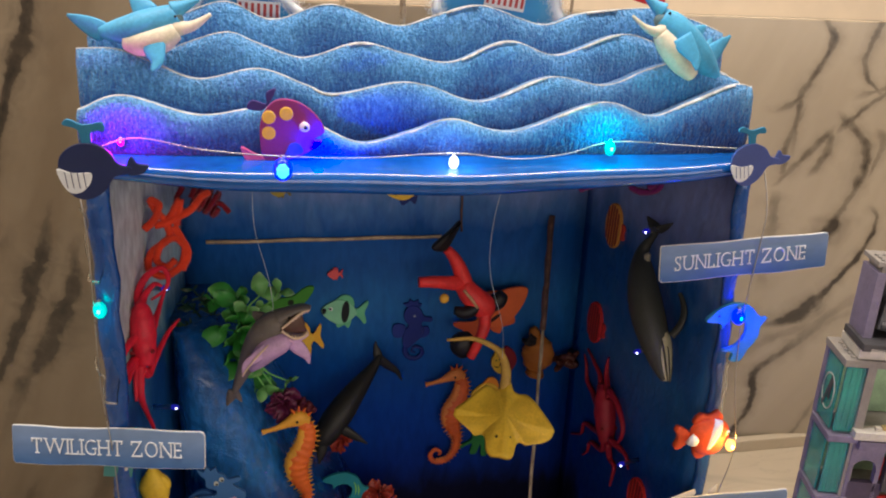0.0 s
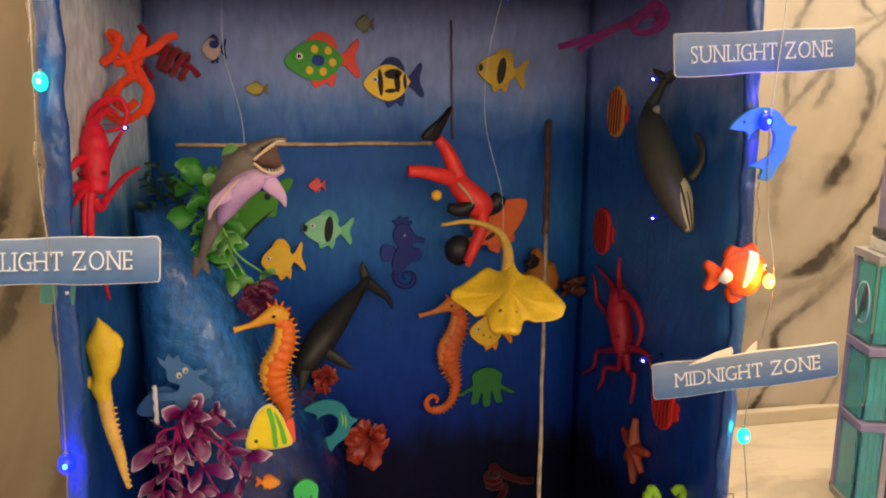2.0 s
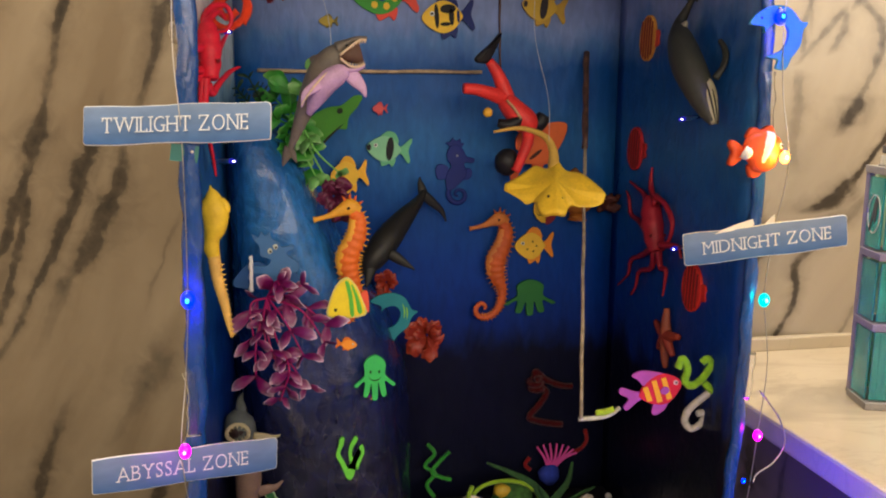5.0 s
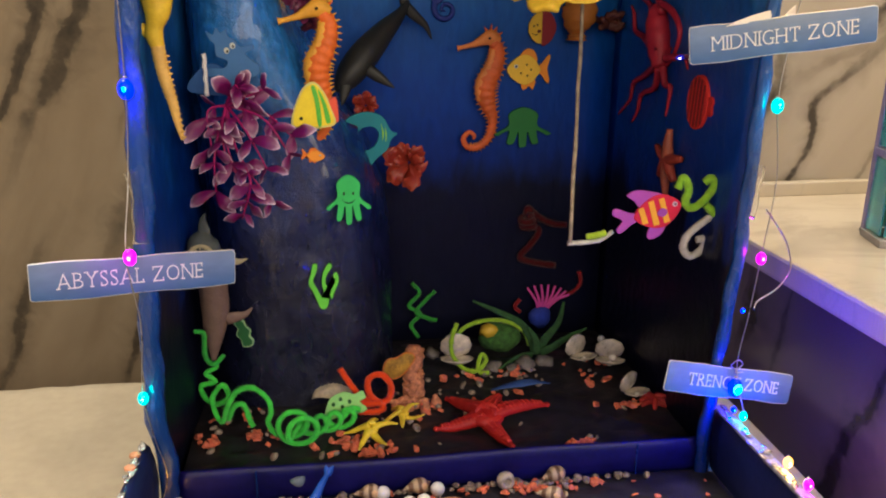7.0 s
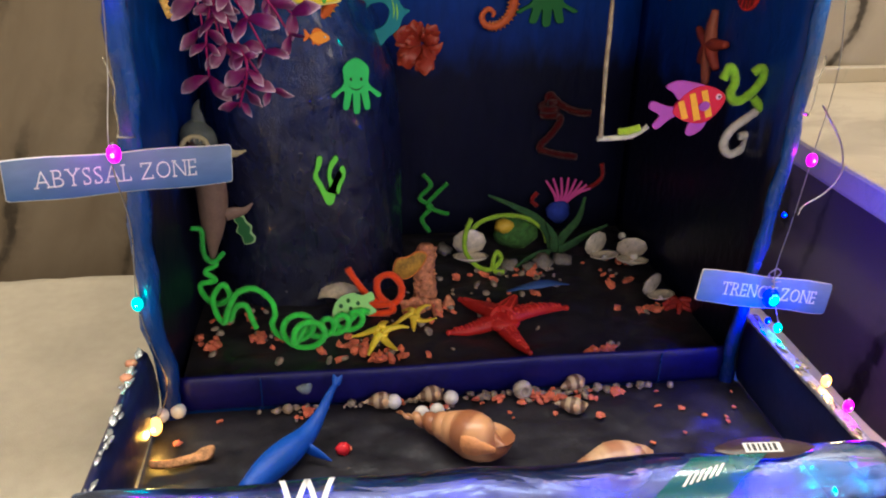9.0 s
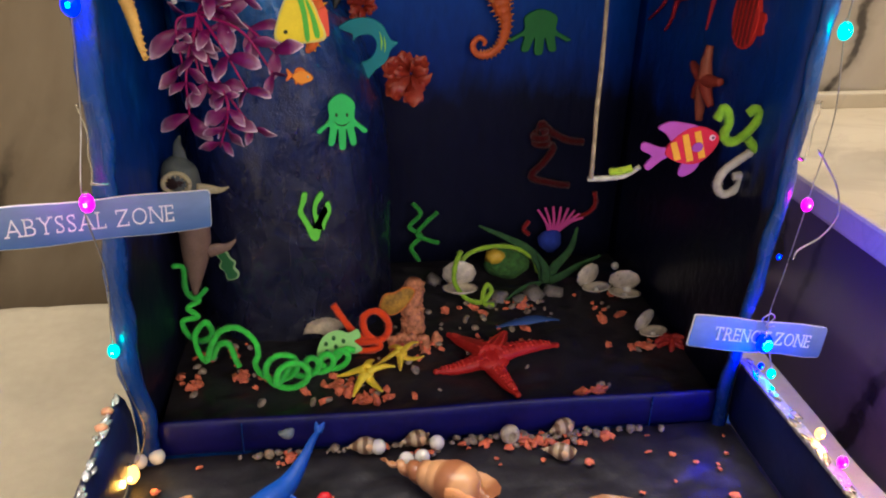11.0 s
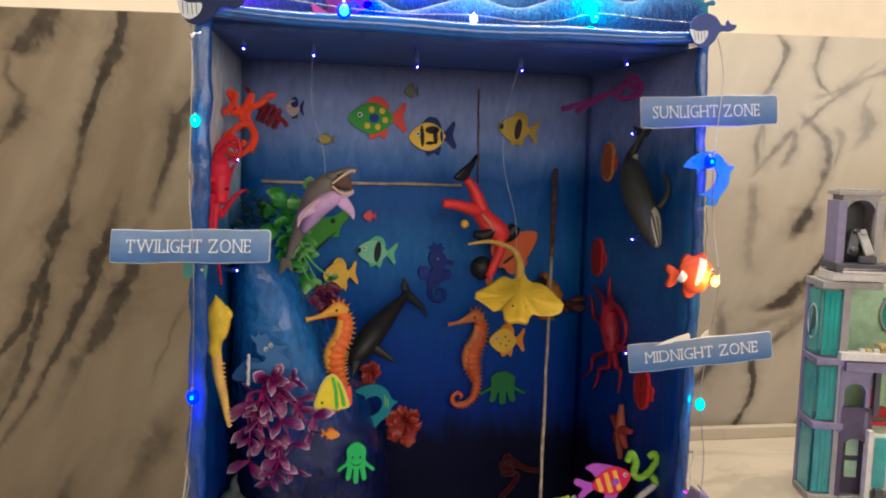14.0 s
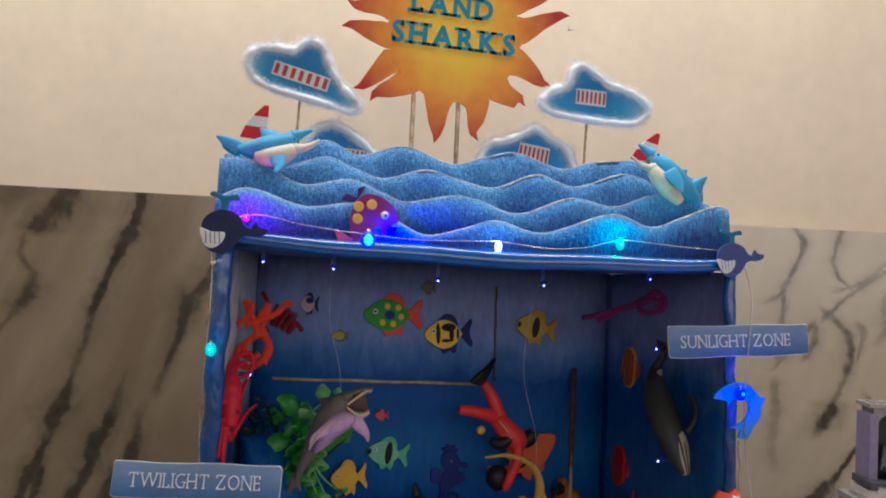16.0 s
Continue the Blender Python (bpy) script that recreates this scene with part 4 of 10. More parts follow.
def P(*rgb):
    key = ("plastic", rgb)
    if key not in MATS:
        MATS[key] = plastic("toy_plastic", rgb)
    return MATS[key]


def C(*rgb):
    key = ("chenille", rgb)
    if key not in MATS:
        MATS[key] = chenille("pipe_cleaner", rgb)
    return MATS[key]


def sheet(name, outline, mats, parent, thick=0.002, lift=0.0, label="", bevel=0.0004):
    return part(name, Mesh().add(slab(outline, thick, bevel), smooth=False), mats, parent, label, at=pose(0, -lift, 0))


def foam_fish(label, at, w, h, body, fin, marks=(), flip=False, eye=(-0.30, 0.08, 0.045), group="foam fish"):
    """A flat fish with its nose to -x: body, tail, fins, eye and coloured marks, sizes in shares of w and h."""
    s = -1 if flip else 1
    o = thing("foam_fish", label, "fish cutout", at, group=group)

    def sc(pts):
        return [(x * w * s, z * h) for x, z in pts]
    sheet("tail", closed_path(sc([(0.16, 0.06), (0.30, 0.14), (0.46, 0.36), (0.50, 0.28), (0.44, 0.02), (0.50, -0.24), (0.45, -0.33), (0.30, -0.12), (0.16, -0.06)]), 3), F(*fin), o, 0.0018)
    sheet("top_fin", closed_path(sc([(-0.22, 0.28), (-0.10, 0.47), (0.02, 0.50), (0.14, 0.42), (0.20, 0.20), (0.0, 0.2)]), 4), F(*fin), o, 0.0018)
    sheet("bottom_fin", closed_path(sc([(-0.16, -0.28), (-0.12, -0.48), (-0.02, -0.44), (0.04, -0.40), (0.12, -0.48), (0.17, -0.24), (0.0, -0.2)]), 4), F(*fin), o, 0.0018)
    sheet("body", closed_path(sc([(-0.50, 0.0), (-0.36, 0.22), (-0.12, 0.36), (0.10, 0.28), (0.26, 0.05), (0.26, -0.05), (0.10, -0.28), (-0.12, -0.36), (-0.36, -0.22)]), 4), F(*body), o, 0.003)
    for x, z, rx, rz, rgb in marks:
        sheet("mark", oval(x * w * s, z * h, rx * w, rz * h, 18), F(*rgb), o, 0.0006, 0.003)
    if eye:
        sheet("eye", oval(eye[0] * w * s, eye[1] * h, eye[2] * w, eye[2] * w, 12), F(240, 240, 235), o, 0.0008, 0.003)
        sheet("pupil", oval(eye[0] * w * s - 0.1 * eye[2] * w, eye[1] * h, eye[2] * w * 0.55, eye[2] * w * 0.55, 10), F(15, 15, 20), o, 0.0005, 0.0038)
    return o


YEL, NAVY, CORAL = (246, 200, 60), (22, 40, 105), (232, 82, 66)
foam_fish("green foam fish with coral fins and yellow dots", on_back(-0.052, 0.579, turn=-2), 0.068, 0.050, (70, 160, 60), CORAL,
          [(-0.06, 0.0, 0.085, 0.10, (30, 60, 150))] + [(a, b, 0.05, 0.075, YEL) for a, b in ((-0.10, 0.2), (0.08, 0.17), (0.13, -0.04), (0.0, -0.2), (-0.18, -0.17))])
foam_fish("yellow and navy striped foam angelfish on the back board", on_back(0.013, 0.560, turn=-4), 0.056, 0.046, YEL, NAVY,
          [(-0.22, 0.02, 0.045, 0.27, (24, 22, 26)), (0.0, 0.17, 0.15, 0.10, (24, 22, 26)), (0.06, 0.0, 0.05, 0.20, (24, 22, 26)), (-0.06, -0.16, 0.10, 0.045, (24, 22, 26)), (0.19, 0.0, 0.03, 0.15, NAVY)])
foam_fish("small olive yellow foam fish on the back board", on_back(-0.111, 0.553), 0.020, 0.014, (170, 150, 60), (120, 110, 50), eye=None)
foam_fish("small navy and white foam fish on the back board", on_back(-0.147, 0.587), 0.021, 0.026, (200, 170, 165), NAVY, [(0.0, 0.16, 0.2, 0.14, NAVY)])
foam_fish("small faded olive foam fish on the back board", on_back(-0.013, 0.612), 0.017, 0.017, (120, 125, 95), (110, 110, 90), eye=None)
foam_fish("yellow foam fish with a dark middle band on the back board", on_back(0.117, 0.572, turn=8), 0.050, 0.042, (205, 170, 60), (190, 155, 60),
          [(-0.02, 0.0, 0.085, 0.30, (45, 40, 45)), (-0.43, 0.0, 0.045, 0.08, (45, 40, 45))], eye=None)
foam_fish("tiny pink striped foam fish on the back board", on_back(-0.059, 0.465), 0.016, 0.014, (225, 95, 95), (215, 80, 85), eye=None)
foam_fish("mint green foam fish with a black band on the back board", on_back(-0.050, 0.4225, turn=6), 0.048, 0.038, (140, 205, 160), (110, 190, 140),
          [(0.02, 0.02, 0.085, 0.33, (20, 22, 28)), (-0.44, 0.0, 0.05, 0.09, (20, 22, 28))])
foam_fish("bright yellow foam fish above the mountain", on_back(-0.0925, 0.396, y=0.259, turn=-6), 0.040, 0.040, (245, 195, 60), (245, 185, 50))
foam_fish("yellow round foam fish with dark dots on the back board", on_back(0.112, 0.315), 0.045, 0.042, (246, 200, 60), (240, 150, 40),
          [(a, b, 0.02, 0.025, (90, 60, 30)) for a, b in ((-0.05, 0.12), (0.05, 0.0), (-0.03, -0.14), (-0.18, -0.08))])
foam_fish("orange foam fish leaning behind the diver", on_back(0.106, 0.424, y=0.248, turn=-38), 0.085, 0.05, (214, 100, 45), (205, 90, 40), [(0.05, -0.1, 0.1, 0.04, (60, 30, 25))], flip=True, eye=None)
for (yy, zz, body, fin) in ((0.192, 0.536, (214, 150, 60), (205, 70, 50)), (0.21, 0.425, (205, 45, 45), (185, 40, 40)), (0.078, 0.305, (215, 50, 40), (200, 40, 35))):
    o = thing("foam_fish", "red ribbed foam fish with a stubby tail on the box side", "fish cutout", pose(right_x(yy) - 0.0005, yy, zz) @ FACE_RIGHT @ pose(0, 0, 0, 0, 4, 0), group="foam fish")
    sheet("tail", closed_path([(0.012, 0.006), (0.019, 0.008), (0.022, 0.004), (0.0205, 0.0), (0.022, -0.005), (0.018, -0.008), (0.012, -0.006)], 3), F(*fin), o, 0.002)
    sheet("body", oval(-0.001, 0.0, 0.0165, 0.0225, 28), F(*body), o, 0.003)
    for k in range(5):
        x = -0.0115 + 0.0052 * k
        h = 0.0205 * math.sqrt(1 - ((x + 0.001) / 0.0165) ** 2)
        sheet("rib", [(x - 0.0011, -h), (x + 0.0011, -h), (x + 0.0011, h), (x - 0.0011, h)], F(*(int(0.62 * c) for c in fin)), o, 0.0008, 0.003, bevel=0.0002)


def cutout(label, category, at, pieces, name="foam_cutout", group="foam cut-outs"):
    """pieces: name, outline, material, thickness, lift."""
    o = thing(name, label, category, at, group=group)
    for n, outline, m, th, lift in pieces:
        sheet(n, outline, m, o, th, lift, bevel=0.0004 if th > 0.001 else 0.0001)
    return o


# a quarter-round yellow fish, a banded magenta fish and a half yellow, half red fish
cutout("yellow quarter-round fish with lime stripes stuck on the orange seahorse", "fish cutout", pose(-0.105, 0.083, 0.303, 0, -4, 0) @ Matrix.Scale(0.88, 4), [
    ("edge", closed_path([(-0.020, -0.013), (-0.015, 0.004), (-0.007, 0.018), (0.003, 0.023), (0.011, 0.014), (0.016, 0.0), (0.019, -0.015), (0.006, -0.018), (-0.008, -0.017)], 4), F(225, 215, 120), 0.002, 0.0),
    ("body", closed_path([(-0.018, -0.012), (-0.0135, 0.004), (-0.006, 0.0165), (0.003, 0.021), (0.010, 0.013), (0.0145, 0.0), (0.017, -0.0135), (0.006, -0.016), (-0.008, -0.0155)], 4), F(244, 220, 40), 0.001, 0.002),
    ("stripe", closed_path([(0.0005, 0.0185), (0.004, 0.0185), (0.0065, 0.004), (0.0065, -0.0145), (0.003, -0.0145), (0.0025, 0.004)], 3), F(95, 190, 60), 0.0005, 0.003),
    ("stripe", closed_path([(0.006, 0.0155), (0.0085, 0.013), (0.0125, 0.001), (0.0145, -0.0125), (0.0105, -0.013), (0.009, 0.001)], 3), F(95, 190, 60), 0.0005, 0.003),
    ("tail", closed_path([(0.014, 0.004), (0.021, 0.008), (0.022, -0.004), (0.021, -0.014), (0.016, -0.010)], 3), F(226, 90, 60), 0.0018, 0.0),
    ("eye", oval(-0.011, -0.008, 0.0016, 0.0016, 10), F(40, 50, 30), 0.0005, 0.003)], "foam_fish", "foam fish")
slant = [(-0.003, 0.0), (0.002, 0.0), (0.0, 1.0), (-0.0045, 1.0)]
cutout("magenta foam fish with slanting yellow bands on pipe cleaners", "fish cutout", pose(0.1625, 0.044, 0.2215, 0, -14, 0), [
    ("tail", closed_path([(-0.010, 0.002), (-0.018, 0.005), (-0.029, 0.012), (-0.032, 0.007), (-0.025, 0.0), (-0.031, -0.006), (-0.028, -0.010), (-0.018, -0.005), (-0.010, -0.003)], 3), F(178, 80, 180), 0.002, 0.0),
    ("top_fin", closed_path([(0.012, 0.012), (0.002, 0.018), (-0.009, 0.022), (-0.018, 0.020), (-0.013, 0.014), (-0.008, 0.006), (0.004, 0.006)], 4), F(178, 80, 180), 0.002, 0.0),
    ("bottom_fin", closed_path([(0.010, -0.011), (0.006, -0.019), (-0.003, -0.022), (-0.007, -0.019), (-0.004, -0.012), (0.0, -0.006)], 4), F(178, 80, 180), 0.002, 0.0),
    ("body", closed_path([(0.025, 0.001), (0.019, 0.009), (0.008, 0.014), (-0.004, 0.011), (-0.014, 0.003), (-0.014, -0.003), (-0.004, -0.011), (0.008, -0.014), (0.019, -0.008)], 4), F(214, 34, 66), 0.003, 0.0),
    ] + [("band", [(x + a, -h + 2 * h * b) for a, b in slant], F(246, 178, 50), 0.0006, 0.003) for x, h in ((-0.0065, 0.0070), (0.0025, 0.0105), (0.0115, 0.0105))] + [
    ("cheek_fin", oval(0.008, -0.001, 0.0042, 0.0035, 14), F(165, 75, 175), 0.0008, 0.0036), ("eye", oval(0.0195, 0.003, 0.0022, 0.0022, 12), F(225, 190, 205), 0.0008, 0.003),
    ("pupil", oval(0.0198, 0.003, 0.001, 0.001, 10), F(60, 20, 50), 0.0004, 0.0038)], "foam_fish", "foam fish")
cutout("half yellow, half dark red foam fish under the ray", "fish cutout", on_back(0.124, 0.356), [
    ("tail_half", closed_path([(0.0, 0.016), (0.008, 0.015), (0.013, 0.008), (0.015, 0.0), (0.012, -0.009), (0.007, -0.015), (0.0, -0.015)], 4), F(135, 28, 38), 0.0025, 0.0),
    ("face_half", [(0.0, 0.016), (-0.006, 0.0145), (-0.0105, 0.010), (-0.0135, 0.004), (-0.0135, -0.004), (-0.010, -0.0105), (-0.005, -0.0145), (0.0, -0.0155)], F(225, 185, 45), 0.003, 0.0),
    ("eye", oval(-0.005, 0.003, 0.0009, 0.0012, 8), F(60, 45, 30), 0.0004, 0.003), ("eye", oval(-0.0085, 0.002, 0.0009, 0.0012, 8), F(60, 45, 30), 0.0004, 0.003),
    ("nose", oval(-0.003, -0.003, 0.002, 0.0017, 10), F(90, 30, 30), 0.0005, 0.003),
    ("mouth", closed_path([(-0.011, -0.0045), (-0.007, -0.0062), (-0.003, -0.005), (-0.007, -0.0072)], 3), F(70, 40, 30), 0.0004, 0.003)], "foam_fish", "foam fish")


def stick_knob():
    """A soft amber knob with a tied collar, stuck over the stick."""
    o = thing("foam_ball", "amber brown foam ball tied round the stick behind the ray", "foam ball")
    amber = F(168, 104, 36)
    part("ball", Mesh().add(loft([(0.157, 0.252, 0.352), (0.156, 0.250, 0.359), (0.157, 0.248, 0.369), (0.158, 0.249, 0.379), (0.157, 0.251, 0.388), (0.156, 0.253, 0.393)], [(0.007, 0.006), (0.0125, 0.009), (0.0165, 0.011), (0.0155, 0.011), (0.009, 0.008), (0.003, 0.003)], 18, steps=5, ridge=0.10, ridges=6)), amber, o)
    part("collar", Mesh().add(loft([(0.157, 0.252, 0.345), (0.157, 0.252, 0.349), (0.157, 0.252, 0.354)], [(0.0105, 0.008), (0.0095, 0.0075), (0.006, 0.005)], 16, steps=4, ridge=0.22, ridges=7)), amber, o)
    part("top_tuft", Mesh().add(loft([(0.155, 0.252, 0.388), (0.153, 0.251, 0.396), (0.156, 0.250, 0.400)], [(0.006, 0.005), (0.0068, 0.005), (0.004, 0.003)], 12, steps=4, ridge=0.25, ridges=5)), amber, o)


stick_knob()

# dark blue seahorse
curl = [(-0.006, -0.020), (-0.007, -0.027), (-0.003, -0.034), (0.005, -0.036), (0.011, -0.031), (0.010, -0.024), (0.003, -0.022), (0.000, -0.027), (0.004, -0.029)]
sea = cutout("dark blue foam seahorse on the back board", "seahorse cutout", on_back(0.0215, 0.4005), [
    ("body", closed_path([(-0.004, 0.026), (-0.009, 0.018), (-0.008, 0.010), (-0.004, 0.004), (-0.008, -0.002), (-0.010, -0.010), (-0.009, -0.020), (-0.003, -0.022), (0.004, -0.016), (0.010, -0.010), (0.013, -0.002), (0.010, 0.004), (0.012, 0.008), (0.020, 0.007), (0.021, 0.012), (0.013, 0.014), (0.009, 0.021), (0.004, 0.026)], 4), F(24, 42, 120), 0.003, 0.0),
    ("crown", closed_path([(-0.004, 0.024), (-0.010, 0.029), (-0.005, 0.030), (-0.003, 0.034), (0.001, 0.031), (0.006, 0.033), (0.006, 0.029), (0.010, 0.028), (0.005, 0.023)], 3), F(24, 42, 120), 0.0022, 0.0),
    ("fin", closed_path([(-0.007, 0.002), (-0.014, 0.006), (-0.020, 0.004), (-0.021, -0.004), (-0.018, -0.010), (-0.009, -0.009)], 4), F(30, 50, 132), 0.0022, 0.0),
    ("fin", closed_path([(0.010, 0.000), (0.017, 0.001), (0.019, -0.006), (0.014, -0.011), (0.008, -0.010)], 4), F(30, 50, 132), 0.0022, 0.0),
    ("eye", oval(0.002, 0.015, 0.0013, 0.0013, 10), F(150, 155, 170), 0.0006, 0.003)], "foam_seahorse")
part("tail", Mesh().add(loft([(x, -0.0015, z) for x, z in curl], [(0.0030, 0.0015), (0.0030, 0.0015), (0.0028, 0.0015), (0.0026, 0.0015), (0.0024, 0.0015), (0.0020, 0.0014), (0.0017, 0.0014), (0.0014, 0.0014), (0.0008, 0.0012)], 10, up=(0, 1, 0))), F(24, 42, 120), sea)


def octopus_outline(w, h, legs=5):
    pts = [(-0.5 * w * 0.55, 0.05 * h), (-0.27 * w, 0.34 * h), (0, 0.5 * h), (0.27 * w, 0.34 * h), (0.5 * w * 0.55, 0.05 * h)]
    xs = np.linspace(0.46, -0.46, legs)
    out = pts[:]
    for i, x in enumerate(xs):
        tipz = (-0.5 + 0.30 * (abs(x) / 0.46) ** 2) * h
        out += [(x * w + 0.07 * w, tipz + 0.06 * h), (x * w, tipz), (x * w - 0.07 * w, tipz + 0.05 * h)]
        if i < legs - 1:
            mid = (x + xs[i + 1]) / 2
            out.append((mid * w * 0.75, (-0.12 + 0.1 * abs(mid)) * h))
    return closed_path(out, 4)


for place, w, h, rgb, lab in (((0.1085, 0.2655, 0.256), 0.056, 0.042, (45, 118, 55), "green foam octopus with spread legs on the back board"), ((-0.078, 0.1235, 0.219), 0.036, 0.044, (70, 205, 100), "light green smiling foam octopus on the mountain")):
    cutout(lab, "octopus cutout", pose(*place), [
        ("body", octopus_outline(w, h), F(*rgb), 0.003, 0.0),
        ] + [] if w > 0.05 else [("body", octopus_outline(w, h), F(*rgb), 0.003, 0.0),
        ("eye", oval(-0.004, 0.006, 0.001, 0.0015, 8), F(30, 60, 30), 0.0004, 0.003), ("eye", oval(0.004, 0.006, 0.001, 0.0015, 8), F(30, 60, 30), 0.0004, 0.003),
        ("smile", [(-0.006, 0.001), (-0.003, -0.0022), (0.0, -0.003), (0.003, -0.0022), (0.006, 0.001), (0.003, -0.0012), (0.0, -0.002), (-0.003, -0.0012)], F(30, 60, 30), 0.0004, 0.003)], "foam_octopus")

weed = [(-0.002, -0.021), (0.003, -0.021), (0.006, -0.012), (0.008, -0.004), (0.012, 0.004), (0.010, 0.010), (0.013, 0.012), (0.014, 0.004), (0.010, -0.005), (0.008, -0.012), (0.0065, -0.006), (0.003, 0.002), (0.004, 0.010), (0.009, 0.018), (0.006, 0.021), (0.001, 0.013), (-0.0005, 0.003), (0.001, -0.006), (-0.001, -0.010), (-0.0045, -0.003), (-0.008, 0.005), (-0.005, 0.013), (-0.004, 0.020), (-0.008, 0.020), (-0.010, 0.011), (-0.012, 0.003), (-0.008, -0.006), (-0.005, -0.014)]
cutout("lime green foam seaweed on the mountain", "seaweed cutout", pose(-0.103, 0.1255, 0.1405), [("frond", closed_path(weed, 3), F(120, 225, 70), 0.0025, 0.0)], "foam_seaweed")
cutout("small dark green foam leaf with a pale edge", "leaf cutout", pose(-0.174, 0.128, 0.098, 0, -12, 0), [
    ("edge", closed_path([(-0.004, -0.013), (0.004, -0.014), (0.007, -0.009), (0.005, -0.004), (0.007, 0.001), (0.004, 0.006), (0.003, 0.012), (-0.002, 0.015), (-0.006, 0.011), (-0.004, 0.005), (-0.007, 0.0), (-0.004, -0.006)], 3), F(150, 185, 130), 0.0018, 0.0),
    ("leaf", closed_path([(-0.003, -0.012), (0.003, -0.0125), (0.0055, -0.009), (0.0035, -0.004), (0.0055, 0.001), (0.003, 0.006), (0.002, 0.011), (-0.002, 0.0135), (-0.0045, 0.010), (-0.003, 0.005), (-0.0055, 0.0), (-0.003, -0.006)], 3), F(40, 95, 50), 0.0008, 0.0018)], "foam_leaf")

dolphin_line = closed_path([(-0.022, 0.013), (-0.013, 0.020), (0.0, 0.023), (0.012, 0.019), (0.020, 0.008), (0.026, 0.006), (0.021, 0.0), (0.018, -0.010), (0.010, -0.018), (0.004, -0.026), (-0.004, -0.024), (-0.002, -0.018), (-0.010, -0.014), (0.0, -0.012), (0.007, -0.006), (0.009, 0.004), (0.003, 0.010), (-0.006, 0.008), (-0.010, 0.004), (-0.011, 0.009)], 4)
cutout("teal foam dolphin with lime flashes beside the mountain", "dolphin cutout", pose(-0.057, 0.180, 0.263, 0, 6, 0), [("body", dolphin_line, F(38, 130, 140), 0.003, 0.0),
       ("flash", closed_path([(0.010, 0.014), (0.0135, 0.006), (0.013, -0.002), (0.012, 0.006)], 3), F(140, 200, 70), 0.0005, 0.003), ("flash", closed_path([(0.014, 0.011), (0.0165, 0.004), (0.016, -0.003), (0.015, 0.004)], 3), F(140, 200, 70), 0.0005, 0.003)], "foam_dolphin")
cutout("bright blue foam dolphin on the box edge", "dolphin cutout", pose(0.2225, -0.0085, 0.522, 0, -10, 0), [("body", dolphin_line, F(62, 140, 190), 0.003, 0.0), ("eye", oval(-0.012, 0.0155, 0.001, 0.001, 8), F(20, 20, 30), 0.0004, 0.003)], "foam_dolphin")
cutout("green foam lizard-shaped fish behind the shark", "fish cutout", pose(-0.113, 0.205, 0.452, 0, -32, 0), [
    ("body", closed_path([(-0.045, -0.006), (-0.03, 0.008), (-0.012, 0.014), (0.006, 0.013), (0.018, 0.008), (0.034, 0.009), (0.040, 0.004), (0.030, -0.002), (0.018, -0.006), (0.010, -0.014), (0.002, -0.010), (-0.016, -0.012), (-0.03, -0.018), (-0.042, -0.016)], 4), F(70, 140, 40), 0.003, 0.0),
    ("eye", oval(0.014, 0.004, 0.003, 0.0028, 10), F(25, 40, 20), 0.0005, 0.003), ("jaw", closed_path([(0.012, -0.008), (-0.01, -0.013), (-0.03, -0.018), (-0.01, -0.0105)], 3), F(25, 40, 20), 0.0005, 0.003)], "foam_lizard")
cutout("grey-blue cardboard wave creature with googly eyes on the mountain", "creature cutout", pose(-0.1650, 0.095, 0.3400), [
    ("body", closed_path([(-0.018, 0.0203), (-0.0131, 0.0176), (-0.0104, 0.0225), (-0.0072, 0.0189), (-0.0032, 0.0216), (-0.0014, 0.0162), (0.0036, 0.0135), (0.0068, 0.009), (0.0158, 0.0104), (0.0167, 0.0068), (0.0104, 0.0036), (0.0158, -0.0018), (0.0203, -0.0054), (0.0194, -0.0126), (0.0104, -0.0158), (0.0, -0.0216), (-0.0113, -0.0234), (-0.0068, -0.0144), (-0.0194, -0.0135), (-0.0203, -0.0072), (-0.0068, -0.0072), (-0.0032, -0.0018), (-0.0113, 0.0018), (-0.0122, 0.0104), (-0.0158, 0.0144)], 3), F(66, 112, 165), 0.003, 0.0),
    ("eye", oval(-0.0032, 0.0059, 0.0021, 0.0024, 10), F(200, 205, 190), 0.0008, 0.003), ("eye", oval(0.0014, 0.0095, 0.0021, 0.0024, 10), F(200, 205, 190), 0.0008, 0.003),
    ("pupil", oval(-0.0027, 0.0054, 0.001, 0.0011, 8), F(60, 60, 50), 0.0004, 0.0038), ("pupil", oval(0.0018, 0.0090, 0.001, 0.0011, 8), F(60, 60, 50), 0.0004, 0.0038)], "wave_creature")
cutout("small blue cardboard wave below the creature", "wave cutout", pose(-0.172, 0.10, 0.326), [("wave", closed_path([(-0.026, -0.012), (-0.02, 0.004), (-0.008, 0.010), (0.004, 0.004), (0.016, 0.008), (0.026, -0.002), (0.024, -0.014)], 5), F(50, 95, 155), 0.003, 0.0)], "foam_wave")


